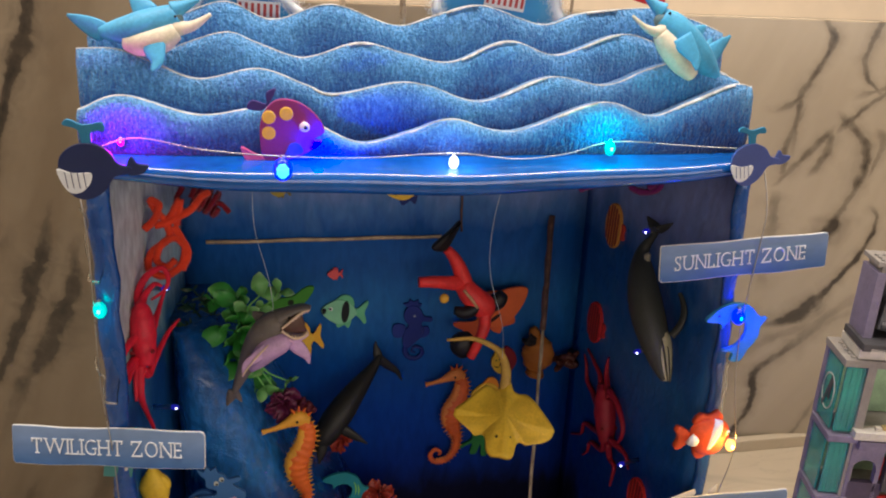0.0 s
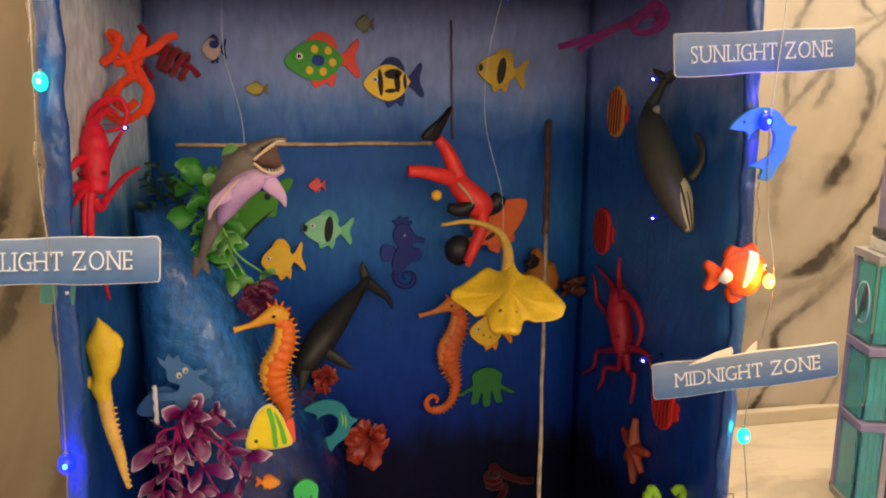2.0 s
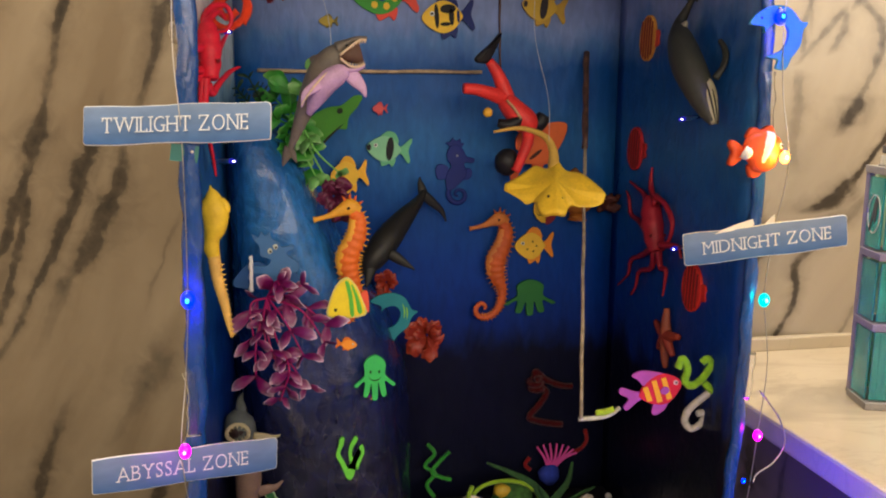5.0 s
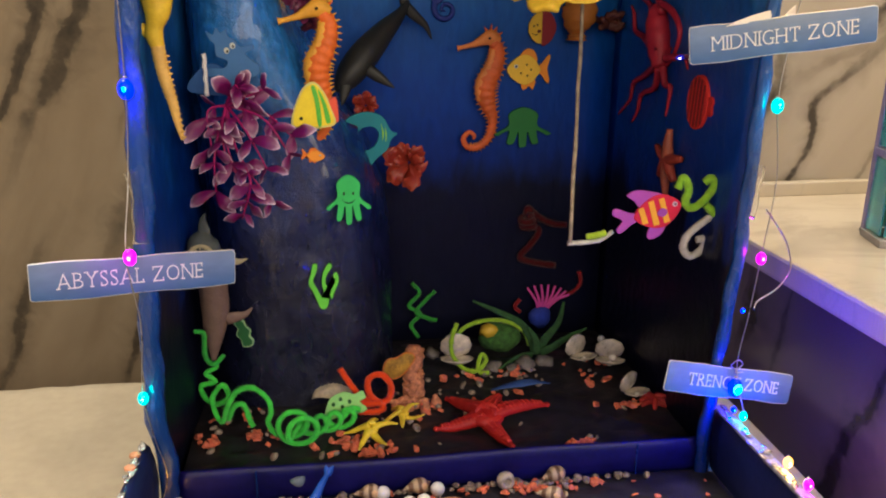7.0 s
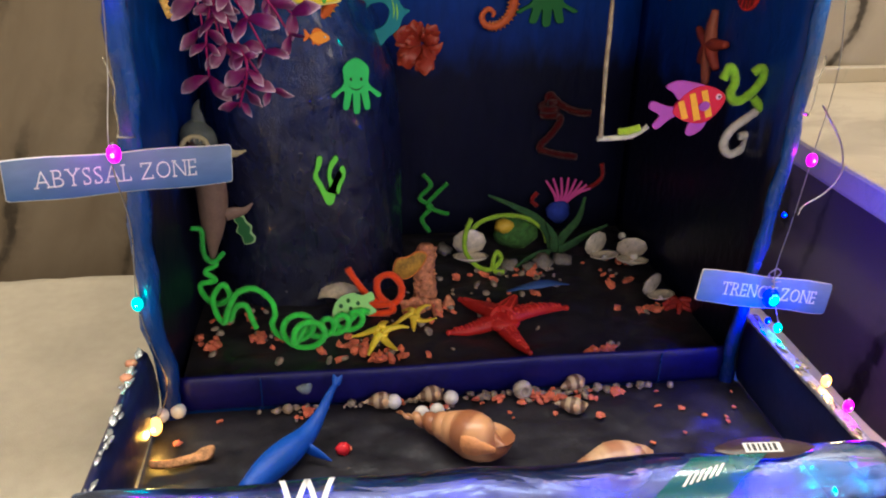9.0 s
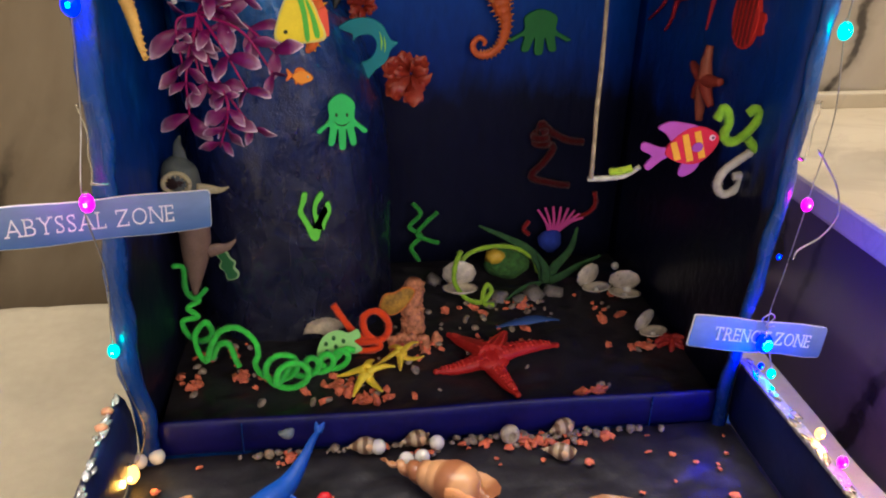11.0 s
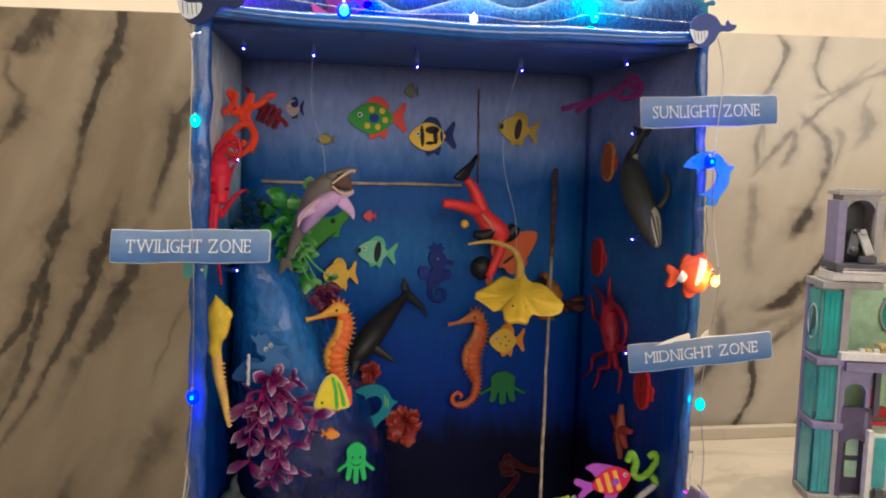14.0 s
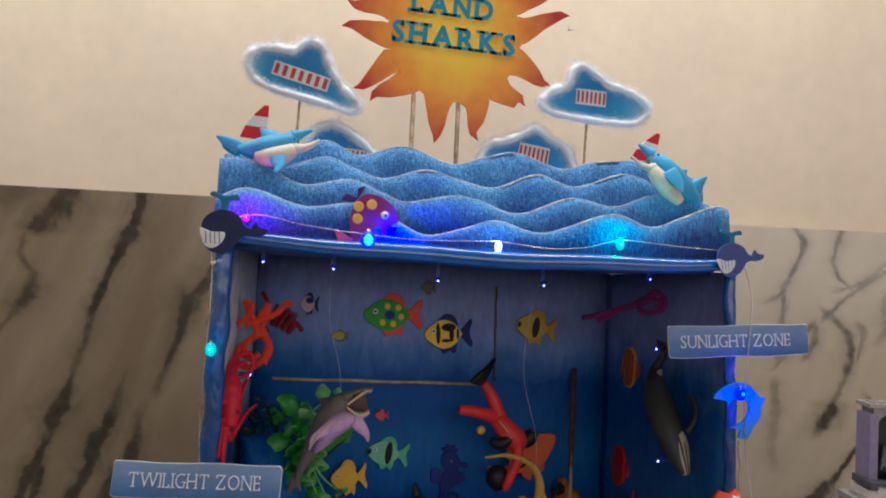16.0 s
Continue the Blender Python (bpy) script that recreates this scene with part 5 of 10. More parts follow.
# clownfish on the right edge
def clownfish():
    o = thing("clownfish", "padded orange clownfish with white bands on the box edge", "fish figure", pose(0.2105, -0.009, 0.4340, 0, -2, 0))
    orange, white = P(235, 85, 30), P(240, 235, 225)
    part("body", Mesh().add(loft([(-0.011, -0.004, -0.001), (-0.006, -0.005, 0), (0.004, -0.006, 0), (0.014, -0.005, 0.001), (0.021, -0.004, 0)], [(0.002, 0.004), (0.005, 0.013), (0.006, 0.016), (0.0055, 0.0125), (0.002, 0.003)], 16)), orange, o)
    part("tail", Mesh().add(slab(closed_path([(-0.010, 0.003), (-0.020, 0.010), (-0.023, 0.006), (-0.020, 0.0), (-0.023, -0.008), (-0.019, -0.010), (-0.010, -0.003)], 4), 0.005, 0.001)), orange, o)
    part("back_fin", Mesh().add(slab(closed_path([(-0.008, 0.010), (-0.004, 0.019), (0.004, 0.017), (0.012, 0.020), (0.014, 0.010)], 4), 0.005, 0.001)), orange, o)
    part("belly_fin", Mesh().add(slab(closed_path([(-0.006, -0.010), (-0.004, -0.020), (0.004, -0.018), (0.006, -0.010)], 4), 0.005, 0.001)), orange, o)
    for x, w, h in ((-0.0105, 0.0016, 0.0052), (0.0045, 0.0028, 0.0162)):
        part("white_band", Mesh().add(loft([(x - w, -0.0055, 0.001), (x, -0.006, 0), (x + w, -0.0055, -0.001)], [(0.0058, h), (0.0066, h * 1.01), (0.0058, h)], 16)), white, o)
    part("eye", Mesh().add(ball((0.0175, -0.0085, 0.004), (0.0022, 0.0014, 0.0024), 10)), white, o)
    part("pupil", Mesh().add(ball((0.0179, -0.0098, 0.004), (0.0011, 0.0007, 0.0012), 8)), P(15, 15, 18), o)


clownfish()


# grinning whales at the rim corners
def grin_whale(at, flip, rgb, label):
    s = -1 if flip else 1
    o = thing("foam_whale", label, "whale cutout", at, group="foam whales")
    dark, white, teal = F(*rgb), F(225, 228, 232), F(45, 120, 160)

    def sc(pts):
        return [(x * s, z) for x, z in pts]
    sheet("body", closed_path(sc([(-0.028, 0.004), (-0.022, 0.016), (-0.008, 0.021), (0.006, 0.016), (0.013, 0.006), (0.022, 0.003), (0.020, -0.002), (0.010, -0.004), (0.002, -0.015), (-0.010, -0.021), (-0.022, -0.016)]), 4), dark, o, 0.003)
    sheet("tail", closed_path(sc([(0.018, 0.002), (0.022, 0.011), (0.026, 0.006), (0.034, 0.004), (0.029, -0.002), (0.020, -0.003)]), 4), dark, o, 0.0025)
    sheet("mouth", closed_path(sc([(-0.029, 0.002), (-0.018, -0.001), (-0.006, -0.001), (-0.008, -0.010), (-0.016, -0.016), (-0.024, -0.013)]), 4), white, o, 0.0008, 0.003)
    for i in range(4):
        x = -0.024 + 0.0042 * i
        sheet("tooth_line", sc([(x, 0.0), (x + 0.0007, 0.0), (x + 0.0017, -0.012), (x + 0.001, -0.012)]), dark, o, 0.0004, 0.0038)
    sheet("spout", closed_path(sc([(-0.010, 0.018), (-0.012, 0.030), (-0.022, 0.034), (-0.018, 0.038), (-0.008, 0.034), (0.004, 0.036), (0.006, 0.030), (-0.003, 0.029), (-0.004, 0.018)]), 4), teal, o, 0.0022)


grin_whale(pose(-0.2085, -0.0125, 0.6480) @ Matrix.Scale(0.82, 4), False, (28, 40, 85), "navy grinning foam whale with a teal spout")
grin_whale(pose(0.2165, -0.0115, 0.6500, 0, -6, 0) @ Matrix.Scale(0.70, 4), False, (70, 85, 150), "slate blue grinning foam whale with a teal spout")


def spotted_whale():
    o = thing("foam_whale", "purple foam whale with yellow dots standing on the rim", "whale cutout", pose(-0.1005, 0.012, 0.668, 0, -4, 0), group="foam whales")
    sheet("body", closed_path([(-0.014, -0.018), (-0.016, -0.004), (-0.013, 0.010), (-0.004, 0.019), (0.008, 0.018), (0.019, 0.010), (0.025, -0.002), (0.018, -0.007), (0.023, -0.009), (0.014, -0.015), (0.0, -0.019)], 4), F(140, 45, 110), o, 0.004)
    sheet("tail", closed_path([(-0.013, -0.018), (-0.020, -0.014), (-0.028, -0.009), (-0.027, -0.016), (-0.023, -0.020), (-0.021, -0.024), (-0.016, -0.020)], 4), F(215, 95, 150), o, 0.003)
    for x, z in ((-0.009, 0.009), (0.002, 0.0105), (-0.010, -0.001)):
        sheet("dot", oval(x, z, 0.0043, 0.0043, 16), F(240, 190, 60), o, 0.0008, 0.004)
    sheet("belly_patch", closed_path([(-0.001, -0.017), (0.002, -0.009), (0.008, -0.009), (0.010, -0.015)], 4), F(70, 80, 170), o, 0.0008, 0.004)
    part("eye", Mesh().add(ball((0.0125, -0.0045, 0.0015), (0.0034, 0.0012, 0.0034), 12)), F(235, 225, 235), o)
    part("pupil", Mesh().add(ball((0.0133, -0.0056, 0.001), (0.0014, 0.0005, 0.0014), 8)), F(25, 20, 30), o)
    sheet("bow", closed_path([(-0.010, 0.017), (-0.018, 0.020), (-0.022, 0.015), (-0.014, 0.013), (-0.010, 0.015), (-0.006, 0.020), (-0.003, 0.026), (-0.009, 0.024)], 4), F(60, 45, 120), o, 0.002)


spotted_whale()


# ---- moulded plastic animals ----
def seahorse(label, at, rgb, tip, side=1):
    """Side view, snout to -x: crowned head, arched ridged body, spines, curled tail."""
    o = thing("seahorse", label, "seahorse figure", at, group="plastic seahorses")
    spine = [(0.004, 0, 0.047), (0.012, 0, 0.038), (0.011, 0, 0.022), (0.004, 0, 0.004), (0.006, 0, -0.014), (0.013, 0, -0.030), (0.012, 0, -0.048), (0.002, 0, -0.060), (-0.010, 0, -0.061), (-0.015, 0, -0.053), (-0.010, 0, -0.046), (-0.004, 0, -0.049), (-0.005, 0, -0.053)]
    rad = [0.0052, 0.0058, 0.0076, 0.0092, 0.0078, 0.0047, 0.0037, 0.0032, 0.0029, 0.0026, 0.0023, 0.0019, 0.0012]
    rad = [(r * 0.72, r) for r in rad]
    part("body", Mesh().add(loft(spine, rad, 14, up=(1, 0, 0), steps=12, ridge=0.16, ridges=30)), P(*rgb), o)
    part("belly", Mesh().add(loft([(x - 0.0042 - 0.001 * k, y, z) for k, (x, y, z) in enumerate(spine[1:5])], [(0.0034, 0.0040), (0.0046, 0.0052), (0.0050, 0.0056), (0.0034, 0.0036)], 12, up=(1, 0, 0), steps=10, ridge=0.14, ridges=18)), P(*tip), o, "yellowish ridged belly")
    part("head", Mesh().add(loft([(0.013, 0, 0.046), (0.004, 0, 0.049), (-0.004, 0, 0.046), (-0.014, 0, 0.041), (-0.025, 0, 0.0375), (-0.029, 0, 0.0365)], [(0.003, 0.004), (0.0055, 0.008), (0.004, 0.0055), (0.0022, 0.0028), (0.0019, 0.0022), (0.0024, 0.003)], 12, up=(0, 0, 1))), P(*tip), o)
    m = Mesh()
    pts = smooth_path(spine[:9], 4)
    rr = smooth_path([(r[1],) for r in rad[:9]], 4)
    for i in range(2, len(pts) - 1):
        p, t = Vector(pts[i]), Vector(pts[i + 1]) - Vector(pts[i - 1])
        nrm = Vector((t.z, 0, -t.x)).normalized()
        for sgn in (-1, 1):
            d = nrm * sgn
            a = p + d * float(rr[i][0]) * 0.85
            tall = 0.0056 * min(1.0, float(rr[i][0]) / 0.0070)
            m.add(loft([tuple(a - d * 0.001), tuple(a + d * tall)], [0.0017, 0.0003], 5, steps=1))
    part("spines", m, P(*tip), o, "short blunt spines")
    m = Mesh()
    for x, z, dx, dz in ((0.007, 0.055, 0.002, 0.005), (0.003, 0.056, 0.0, 0.006), (-0.001, 0.055, -0.003, 0.004), (0.011, 0.052, 0.004, 0.003)):
        m.add(loft([(x, 0, z), (x + dx, 0, z + dz)], [0.0018, 0.0005], 6, steps=1))
    part("crown", m, P(*rgb), o)
    m = Mesh()
    for y in (-0.0055, 0.0055):
        m.add(ball((0.0015, y, 0.0485), (0.0014, 0.001, 0.0014), 8))
    part("eye", m, P(20, 15, 15), o)
    return o


seahorse("orange ridged plastic seahorse with a curled tail beside the mountain", pose(-0.104, 0.137, 0.328, 0, 3, 4), (240, 112, 34), (242, 168, 48))
seahorse("orange ridged plastic seahorse with a curled tail on the back board", pose(0.063, 0.255, 0.2985, 0, 4, 0), (205, 95, 40), (214, 130, 60))


def yellow_seahorse():
    o = thing("seahorse", "yellow plastic seahorse seen from behind hanging at the box side", "seahorse figure", group="plastic seahorses")
    y, pale = P(244, 196, 48), P(238, 186, 96)
    part("body", Mesh().add(loft([(-0.2080, 0.036, 0.4050), (-0.2070, 0.036, 0.3990), (-0.2065, 0.036, 0.3900), (-0.2060, 0.036, 0.3820), (-0.2065, 0.035, 0.3740), (-0.2085, 0.035, 0.3665), (-0.2095, 0.035, 0.3600), (-0.2075, 0.035, 0.3510)],
                                 [(0.0016, 0.0016), (0.0062, 0.0050), (0.0112, 0.0078), (0.0104, 0.0080), (0.0086, 0.0072), (0.0060, 0.0056), (0.0062, 0.0054), (0.0046, 0.0046)], 16, up=(0, 1, 0), steps=7)), y, o)
    part("tail", Mesh().add(loft([(-0.2080, 0.035, 0.3530), (-0.2065, 0.035, 0.3390), (-0.2040, 0.035, 0.3260), (-0.2010, 0.035, 0.3130), (-0.1990, 0.035, 0.3000), (-0.1965, 0.035, 0.2880)], [(0.0048, 0.0048), (0.0044, 0.0044), (0.0040, 0.0040), (0.0034, 0.0034), (0.0025, 0.0025), (0.0014, 0.0014)], 12, steps=9, ridge=0.12, ridges=16)), pale, o, "peach serrated tail")
    part("ear", Mesh().add(loft([(-0.2010, 0.036, 0.3960), (-0.1975, 0.035, 0.3925), (-0.1965, 0.035, 0.3880), (-0.2000, 0.035, 0.3840)], [(0.0030, 0.0030), (0.0032, 0.0028), (0.0026, 0.0024), (0.0014, 0.0014)], 10)), y, o)
    part("crest", Mesh().add(loft([(-0.2075, 0.036, 0.3990), (-0.2085, 0.036, 0.4075)], [0.0032, 0.0006], 8, steps=2)), y, o)
    part("fin", Mesh().add(loft([(-0.2165, 0.036, 0.3680), (-0.2165, 0.036, 0.3630), (-0.2120, 0.036, 0.3570)], [(0.0016, 0.0016), (0.0030, 0.0030), (0.0012, 0.0016)], 8)), y, o)
    for k in range(15):
        q = k / 14
        x, z = -0.2025 + 0.0072 * q ** 1.2, 0.346 - 0.056 * q
        part("spine", Mesh().add(loft([(x - 0.001, 0.034, z), (x + 0.0026 - 0.0010 * q, 0.033, z + 0.0006)], [0.0014, 0.0003], 6, steps=1)), pale, o)


yellow_seahorse()


def fin(base, tip, width, thick, sweep=(0, 0, 0)):
    """A tapered flat fin from base to tip."""
    b, t, s = Vector(base), Vector(tip), Vector(sweep)
    pts = [tuple(b), tuple(b.lerp(t, 0.35) + s * 0.5), tuple(b.lerp(t, 0.7) + s), tuple(t)]
    return loft(pts, [(width, thick), (width * 0.9, thick * 0.9), (width * 0.55, thick * 0.6), (width * 0.12, thick * 0.3)], 10, up=(0, 1, 0), steps=4)


def hanging_shark():
    """Open-jawed shark, nose raised, its tail trailing down behind, hung by a thread on its back."""
    o = thing("shark", "grey plastic shark with wide open jaws hanging on thread", "shark figure", group="plastic sharks")
    grey, lilac, red, ivory = P(112, 104, 96), P(196, 160, 198), P(84, 58, 46), P(215, 190, 160)
    part("body", Mesh().add(loft([(-0.1010, 0.067, 0.5070), (-0.110, 0.069, 0.5050), (-0.120, 0.073, 0.4965), (-0.129, 0.080, 0.4810), (-0.137, 0.087, 0.4620), (-0.144, 0.092, 0.4450), (-0.150, 0.096, 0.4290)],
                                 [(0.0085, 0.0095), (0.0110, 0.0112), (0.0118, 0.0115), (0.0102, 0.0100), (0.0068, 0.0070), (0.0040, 0.0044), (0.0016, 0.0020)], 18, steps=7)), grey, o)
    part("belly", Mesh().add(loft([(-0.1020, 0.0615, 0.4945), (-0.1085, 0.061, 0.4925), (-0.118, 0.064, 0.4860), (-0.127, 0.071, 0.4730), (-0.133, 0.078, 0.4610)], [(0.0060, 0.0050), (0.0095, 0.0080), (0.0098, 0.0090), (0.0070, 0.0068), (0.0024, 0.0024)], 16, steps=6)), lilac, o, "pale lilac belly")
    part("upper_jaw", Mesh().add(loft([(-0.1090, 0.066, 0.5120), (-0.100, 0.0645, 0.5172), (-0.0930, 0.063, 0.5200), (-0.0862, 0.062, 0.5206)], [(0.0092, 0.0060), (0.0080, 0.0032), (0.0064, 0.0021), (0.0034, 0.0012)], 16, steps=6)), grey, o)
    part("lower_jaw", Mesh().add(loft([(-0.1060, 0.063, 0.4965), (-0.0990, 0.062, 0.4955), (-0.0930, 0.061, 0.4965), (-0.0885, 0.0605, 0.4990)], [(0.0082, 0.0034), (0.0070, 0.0022), (0.0052, 0.0017), (0.0024, 0.0012)], 14, steps=6)), lilac, o)
    part("mouth", Mesh().add(loft([(-0.1085, 0.0585, 0.5050), (-0.1030, 0.0590, 0.5065), (-0.0970, 0.0600, 0.5080), (-0.0915, 0.0610, 0.5095)], [(0.0012, 0.0014), (0.0044, 0.0046), (0.0048, 0.0082), (0.0036, 0.0094)], 16, steps=5)), red, o, "brown hollow of the open mouth")
    rim = [(-0.1080, 0.0555, 0.5065), (-0.0990, 0.0560, 0.5140), (-0.0925, 0.0575, 0.5185), (-0.0872, 0.0615, 0.5195), (-0.0915, 0.0675, 0.5185), (-0.0980, 0.0700, 0.5150)]
    low = [(-0.1080, 0.0555, 0.5045), (-0.1000, 0.0555, 0.4985), (-0.0935, 0.0565, 0.4980), (-0.0888, 0.0605, 0.5000), (-0.0925, 0.0650, 0.4985)]
    for name, pts in (("upper_lip", rim), ("lower_lip", low)):
        part(name, Mesh().add(loft(pts, [0.0010] * len(pts), 8, steps=6)), ivory, o, "pale rim of the jaw")
    for name, pts, down in (("upper_teeth", rim[1:], -1), ("lower_teeth", low[1:], 1)):
        m = Mesh()
        for x, y, z in smooth_path(pts, 3):
            m.add(loft([(x, y, z), (x - 0.0004, y * 0.98 + 0.0013, z + down * 0.0028)], [0.0009, 0.0002], 6, steps=1))
        part(name, m, ivory, o, "small pointed teeth")
    part("pectoral_fin", Mesh().add(fin((-0.1005, 0.060, 0.4935), (-0.0880, 0.0585, 0.4745), 0.0062, 0.0020, (0.0015, 0, 0.001))), lilac, o)
    part("pectoral_fin", Mesh().add(fin((-0.1190, 0.058, 0.4890), (-0.1385, 0.057, 0.4665), 0.0052, 0.0018, (-0.003, 0, 0.003))), lilac, o)
    part("fin_edge", Mesh().add(loft([(-0.1180, 0.0555, 0.4935), (-0.1280, 0.0550, 0.4830), (-0.1390, 0.0555, 0.4680)], [0.0007, 0.0009, 0.0005], 6)), ivory, o, "pale fin edge")
    part("dorsal_fin", Mesh().add(fin((-0.119, 0.078, 0.502), (-0.131, 0.090, 0.5060), 0.0062, 0.0020, (-0.002, 0, 0))), grey, o)
    part("tail_fin", Mesh().add(fin((-0.1495, 0.095, 0.433), (-0.1560, 0.099, 0.4170), 0.0046, 0.0016)), grey, o)
    part("tail_fin", Mesh().add(fin((-0.1495, 0.095, 0.433), (-0.1440, 0.099, 0.4200), 0.0036, 0.0014)), grey, o)
    part("eye", Mesh().add(ball((-0.1025, 0.0570, 0.5145), 0.0011, 8)), P(15, 15, 15), o)


hanging_shark()
def corner_shark():
    """Stands on its tail in the corner, jaws gaping forward at the top."""
    o = thing("shark", "grey-brown plastic shark upright in the corner with gaping jaws", "shark figure", group="plastic sharks")
    grey, brown, ivory = P(92, 98, 94), P(128, 104, 92), P(190, 178, 140)
    part("body", Mesh().add(loft([(-0.2000, 0.122, 0.172), (-0.1975, 0.121, 0.158), (-0.1960, 0.120, 0.140), (-0.1960, 0.120, 0.122), (-0.1985, 0.120, 0.100), (-0.2010, 0.120, 0.076)], [0.0130, 0.0126, 0.0122, 0.0118, 0.0085, 0.0020], 18, steps=6)), brown, o, "smooth brown underside")
    part("head", Mesh().add(loft([(-0.1990, 0.121, 0.166), (-0.2015, 0.121, 0.178), (-0.2020, 0.122, 0.187), (-0.2010, 0.123, 0.194)], [0.0128, 0.0140, 0.0120, 0.0050], 18, steps=6)), grey, o)
    ring = [(-0.2025 + 0.0098 * math.cos(w), 0.1085 - 0.0012 * math.cos(2 * w), 0.1775 + 0.0080 * math.sin(w)) for w in np.linspace(0, 2 * math.pi, 22)]
    part("jaw_rim", Mesh().add(loft(ring, [0.0019] * 22, 8, raw=True)), ivory, o, "pale rim of the open jaws")
    part("mouth", Mesh().add(ball((-0.2025, 0.1110, 0.1775), (0.0090, 0.0042, 0.0074), 14)), P(48, 30, 26), o, "dark open mouth")
    m = Mesh()
    for i in range(12):
        w = 2 * math.pi * i / 12
        p = Vector((-0.2025 + 0.0090 * math.cos(w), 0.1075, 0.1775 + 0.0072 * math.sin(w)))
        q = Vector((-0.2025 + 0.0066 * math.cos(w), 0.1070, 0.1775 + 0.0050 * math.sin(w)))
        m.add(loft([tuple(p), tuple(q)], [0.0009, 0.0002], 5, steps=1))
    part("teeth", m, ivory, o)
    part("tail_fin", Mesh().add(fin((-0.2000, 0.122, 0.190), (-0.1975, 0.119, 0.2115), 0.0052, 0.0020, (-0.002, 0, 0))), grey, o)
    part("pectoral_fin", Mesh().add(fin((-0.1890, 0.115, 0.1705), (-0.1650, 0.112, 0.1725), 0.0046, 0.0020, (0, 0, -0.002))), ivory, o)
    part("pectoral_fin", Mesh().add(fin((-0.1870, 0.117, 0.1160), (-0.1640, 0.116, 0.1260), 0.0055, 0.0020, (0, 0, -0.003))), brown, o)


corner_shark()


def whale(label, spine, radii, back, belly, flips, fluke, patch, up=(0, 0, 1)):
    o = thing("whale", label, "whale figure", group="plastic whales")
    part("body", Mesh().add(loft(spine, radii, 18, up=up, steps=7)), P(*back), o)
    if belly:
        off = Vector(patch)
        part("throat", Mesh().add(loft([tuple(Vector(p) + off * radii[i][1] * 0.42) for i, p in enumerate(spine[:4])], [(r[0] * q, r[1] * q) for r, q in zip(radii, (0.85, 0.82, 0.72, 0.25))], 14, up=up, steps=7)), P(*belly), o, "pale grooved throat")
        for k in range(5):
            line = []
            for i, p in enumerate(spine[:4]):
                along = (Vector(spine[i + 1]) - Vector(spine[max(0, i - 1)])).normalized()
                side = along.cross(off).normalized()
                w = radians(-56 + 28 * k)
                r = radii[i][1] * (0.85, 0.82, 0.72, 0.25)[i] * 1.02
                line.append(tuple(Vector(p) + off * radii[i][1] * 0.42 + (off * math.cos(w) + side * math.sin(w)) * r))
            part("throat_groove", Mesh().add(loft(line, [0.0004, 0.0008, 0.0008, 0.0003], 6, up=up, steps=6)), P(*(int(0.30 * c) for c in belly)), o, "dark throat groove")
    for f in flips:
        part("flipper", Mesh().add(f), P(*back), o)
    for f in fluke:
        part("fluke", Mesh().add(f), P(*back), o)
    return o


whale("dark grey plastic humpback whale diving with a pale throat", [(0.1985, 0.037, 0.4555), (0.1965, 0.046, 0.4670), (0.1935, 0.058, 0.4850), (0.1910, 0.073, 0.5040), (0.1920, 0.090, 0.5230), (0.1970, 0.107, 0.5400), (0.2030, 0.104, 0.5560), (0.2065, 0.098, 0.5670)],
      [(0.0035, 0.0035), (0.0088, 0.0082), (0.0132, 0.0124), (0.0146, 0.0138), (0.0124, 0.0118), (0.0062, 0.0062), (0.0030, 0.0030), (0.0024, 0.0024)], (58, 60, 54), (178, 172, 138),
      [loft([(0.202, 0.044, 0.4920), (0.2075, 0.044, 0.5000), (0.2110, 0.046, 0.5090), (0.2120, 0.051, 0.5170), (0.2105, 0.057, 0.5240)], [(0.0036, 0.0032), (0.0038, 0.0024), (0.0036, 0.0020), (0.0032, 0.0018), (0.0018, 0.0014)], 10, steps=6)], [fin((0.205, 0.100, 0.563), (0.2115, 0.088, 0.5735), 0.005, 0.0014), fin((0.205, 0.100, 0.563), (0.1995, 0.112, 0.5720), 0.005, 0.0014)], (0.66, -0.72, -0.1))
part("tail_patch", Mesh().add(loft([(0.1945, 0.092, 0.5290), (0.1970, 0.099, 0.5370), (0.2000, 0.099, 0.5430)], [(0.0030, 0.0046), (0.0042, 0.0050), (0.0016, 0.0020)], 10)), P(170, 165, 140), bpy.data.objects["whale"], "pale patch before the tail")
whale("black plastic whale with raised flukes against the back board", [(-0.083, 0.198, 0.302), (-0.074, 0.203, 0.314), (-0.059, 0.212, 0.332), (-0.040, 0.226, 0.352), (-0.023, 0.239, 0.368), (-0.014, 0.246, 0.379)],
      [(0.004, 0.004), (0.0120, 0.0115), (0.0142, 0.0138), (0.0108, 0.0106), (0.0058, 0.0058), (0.0030, 0.0030)], (36, 35, 30), None,
      [fin((-0.056, 0.201, 0.322), (-0.031, 0.198, 0.305), 0.0058, 0.0026), fin((-0.075, 0.196, 0.312), (-0.080, 0.190, 0.290), 0.006, 0.0026)],
      [fin((-0.0155, 0.245, 0.376), (-0.0185, 0.250, 0.394), 0.0050, 0.0018, (-0.001, 0, 0)), fin((-0.0155, 0.245, 0.376), (0.0100, 0.250, 0.346), 0.0052, 0.0018, (0.002, 0, 0.003))], (0, -1, 0))


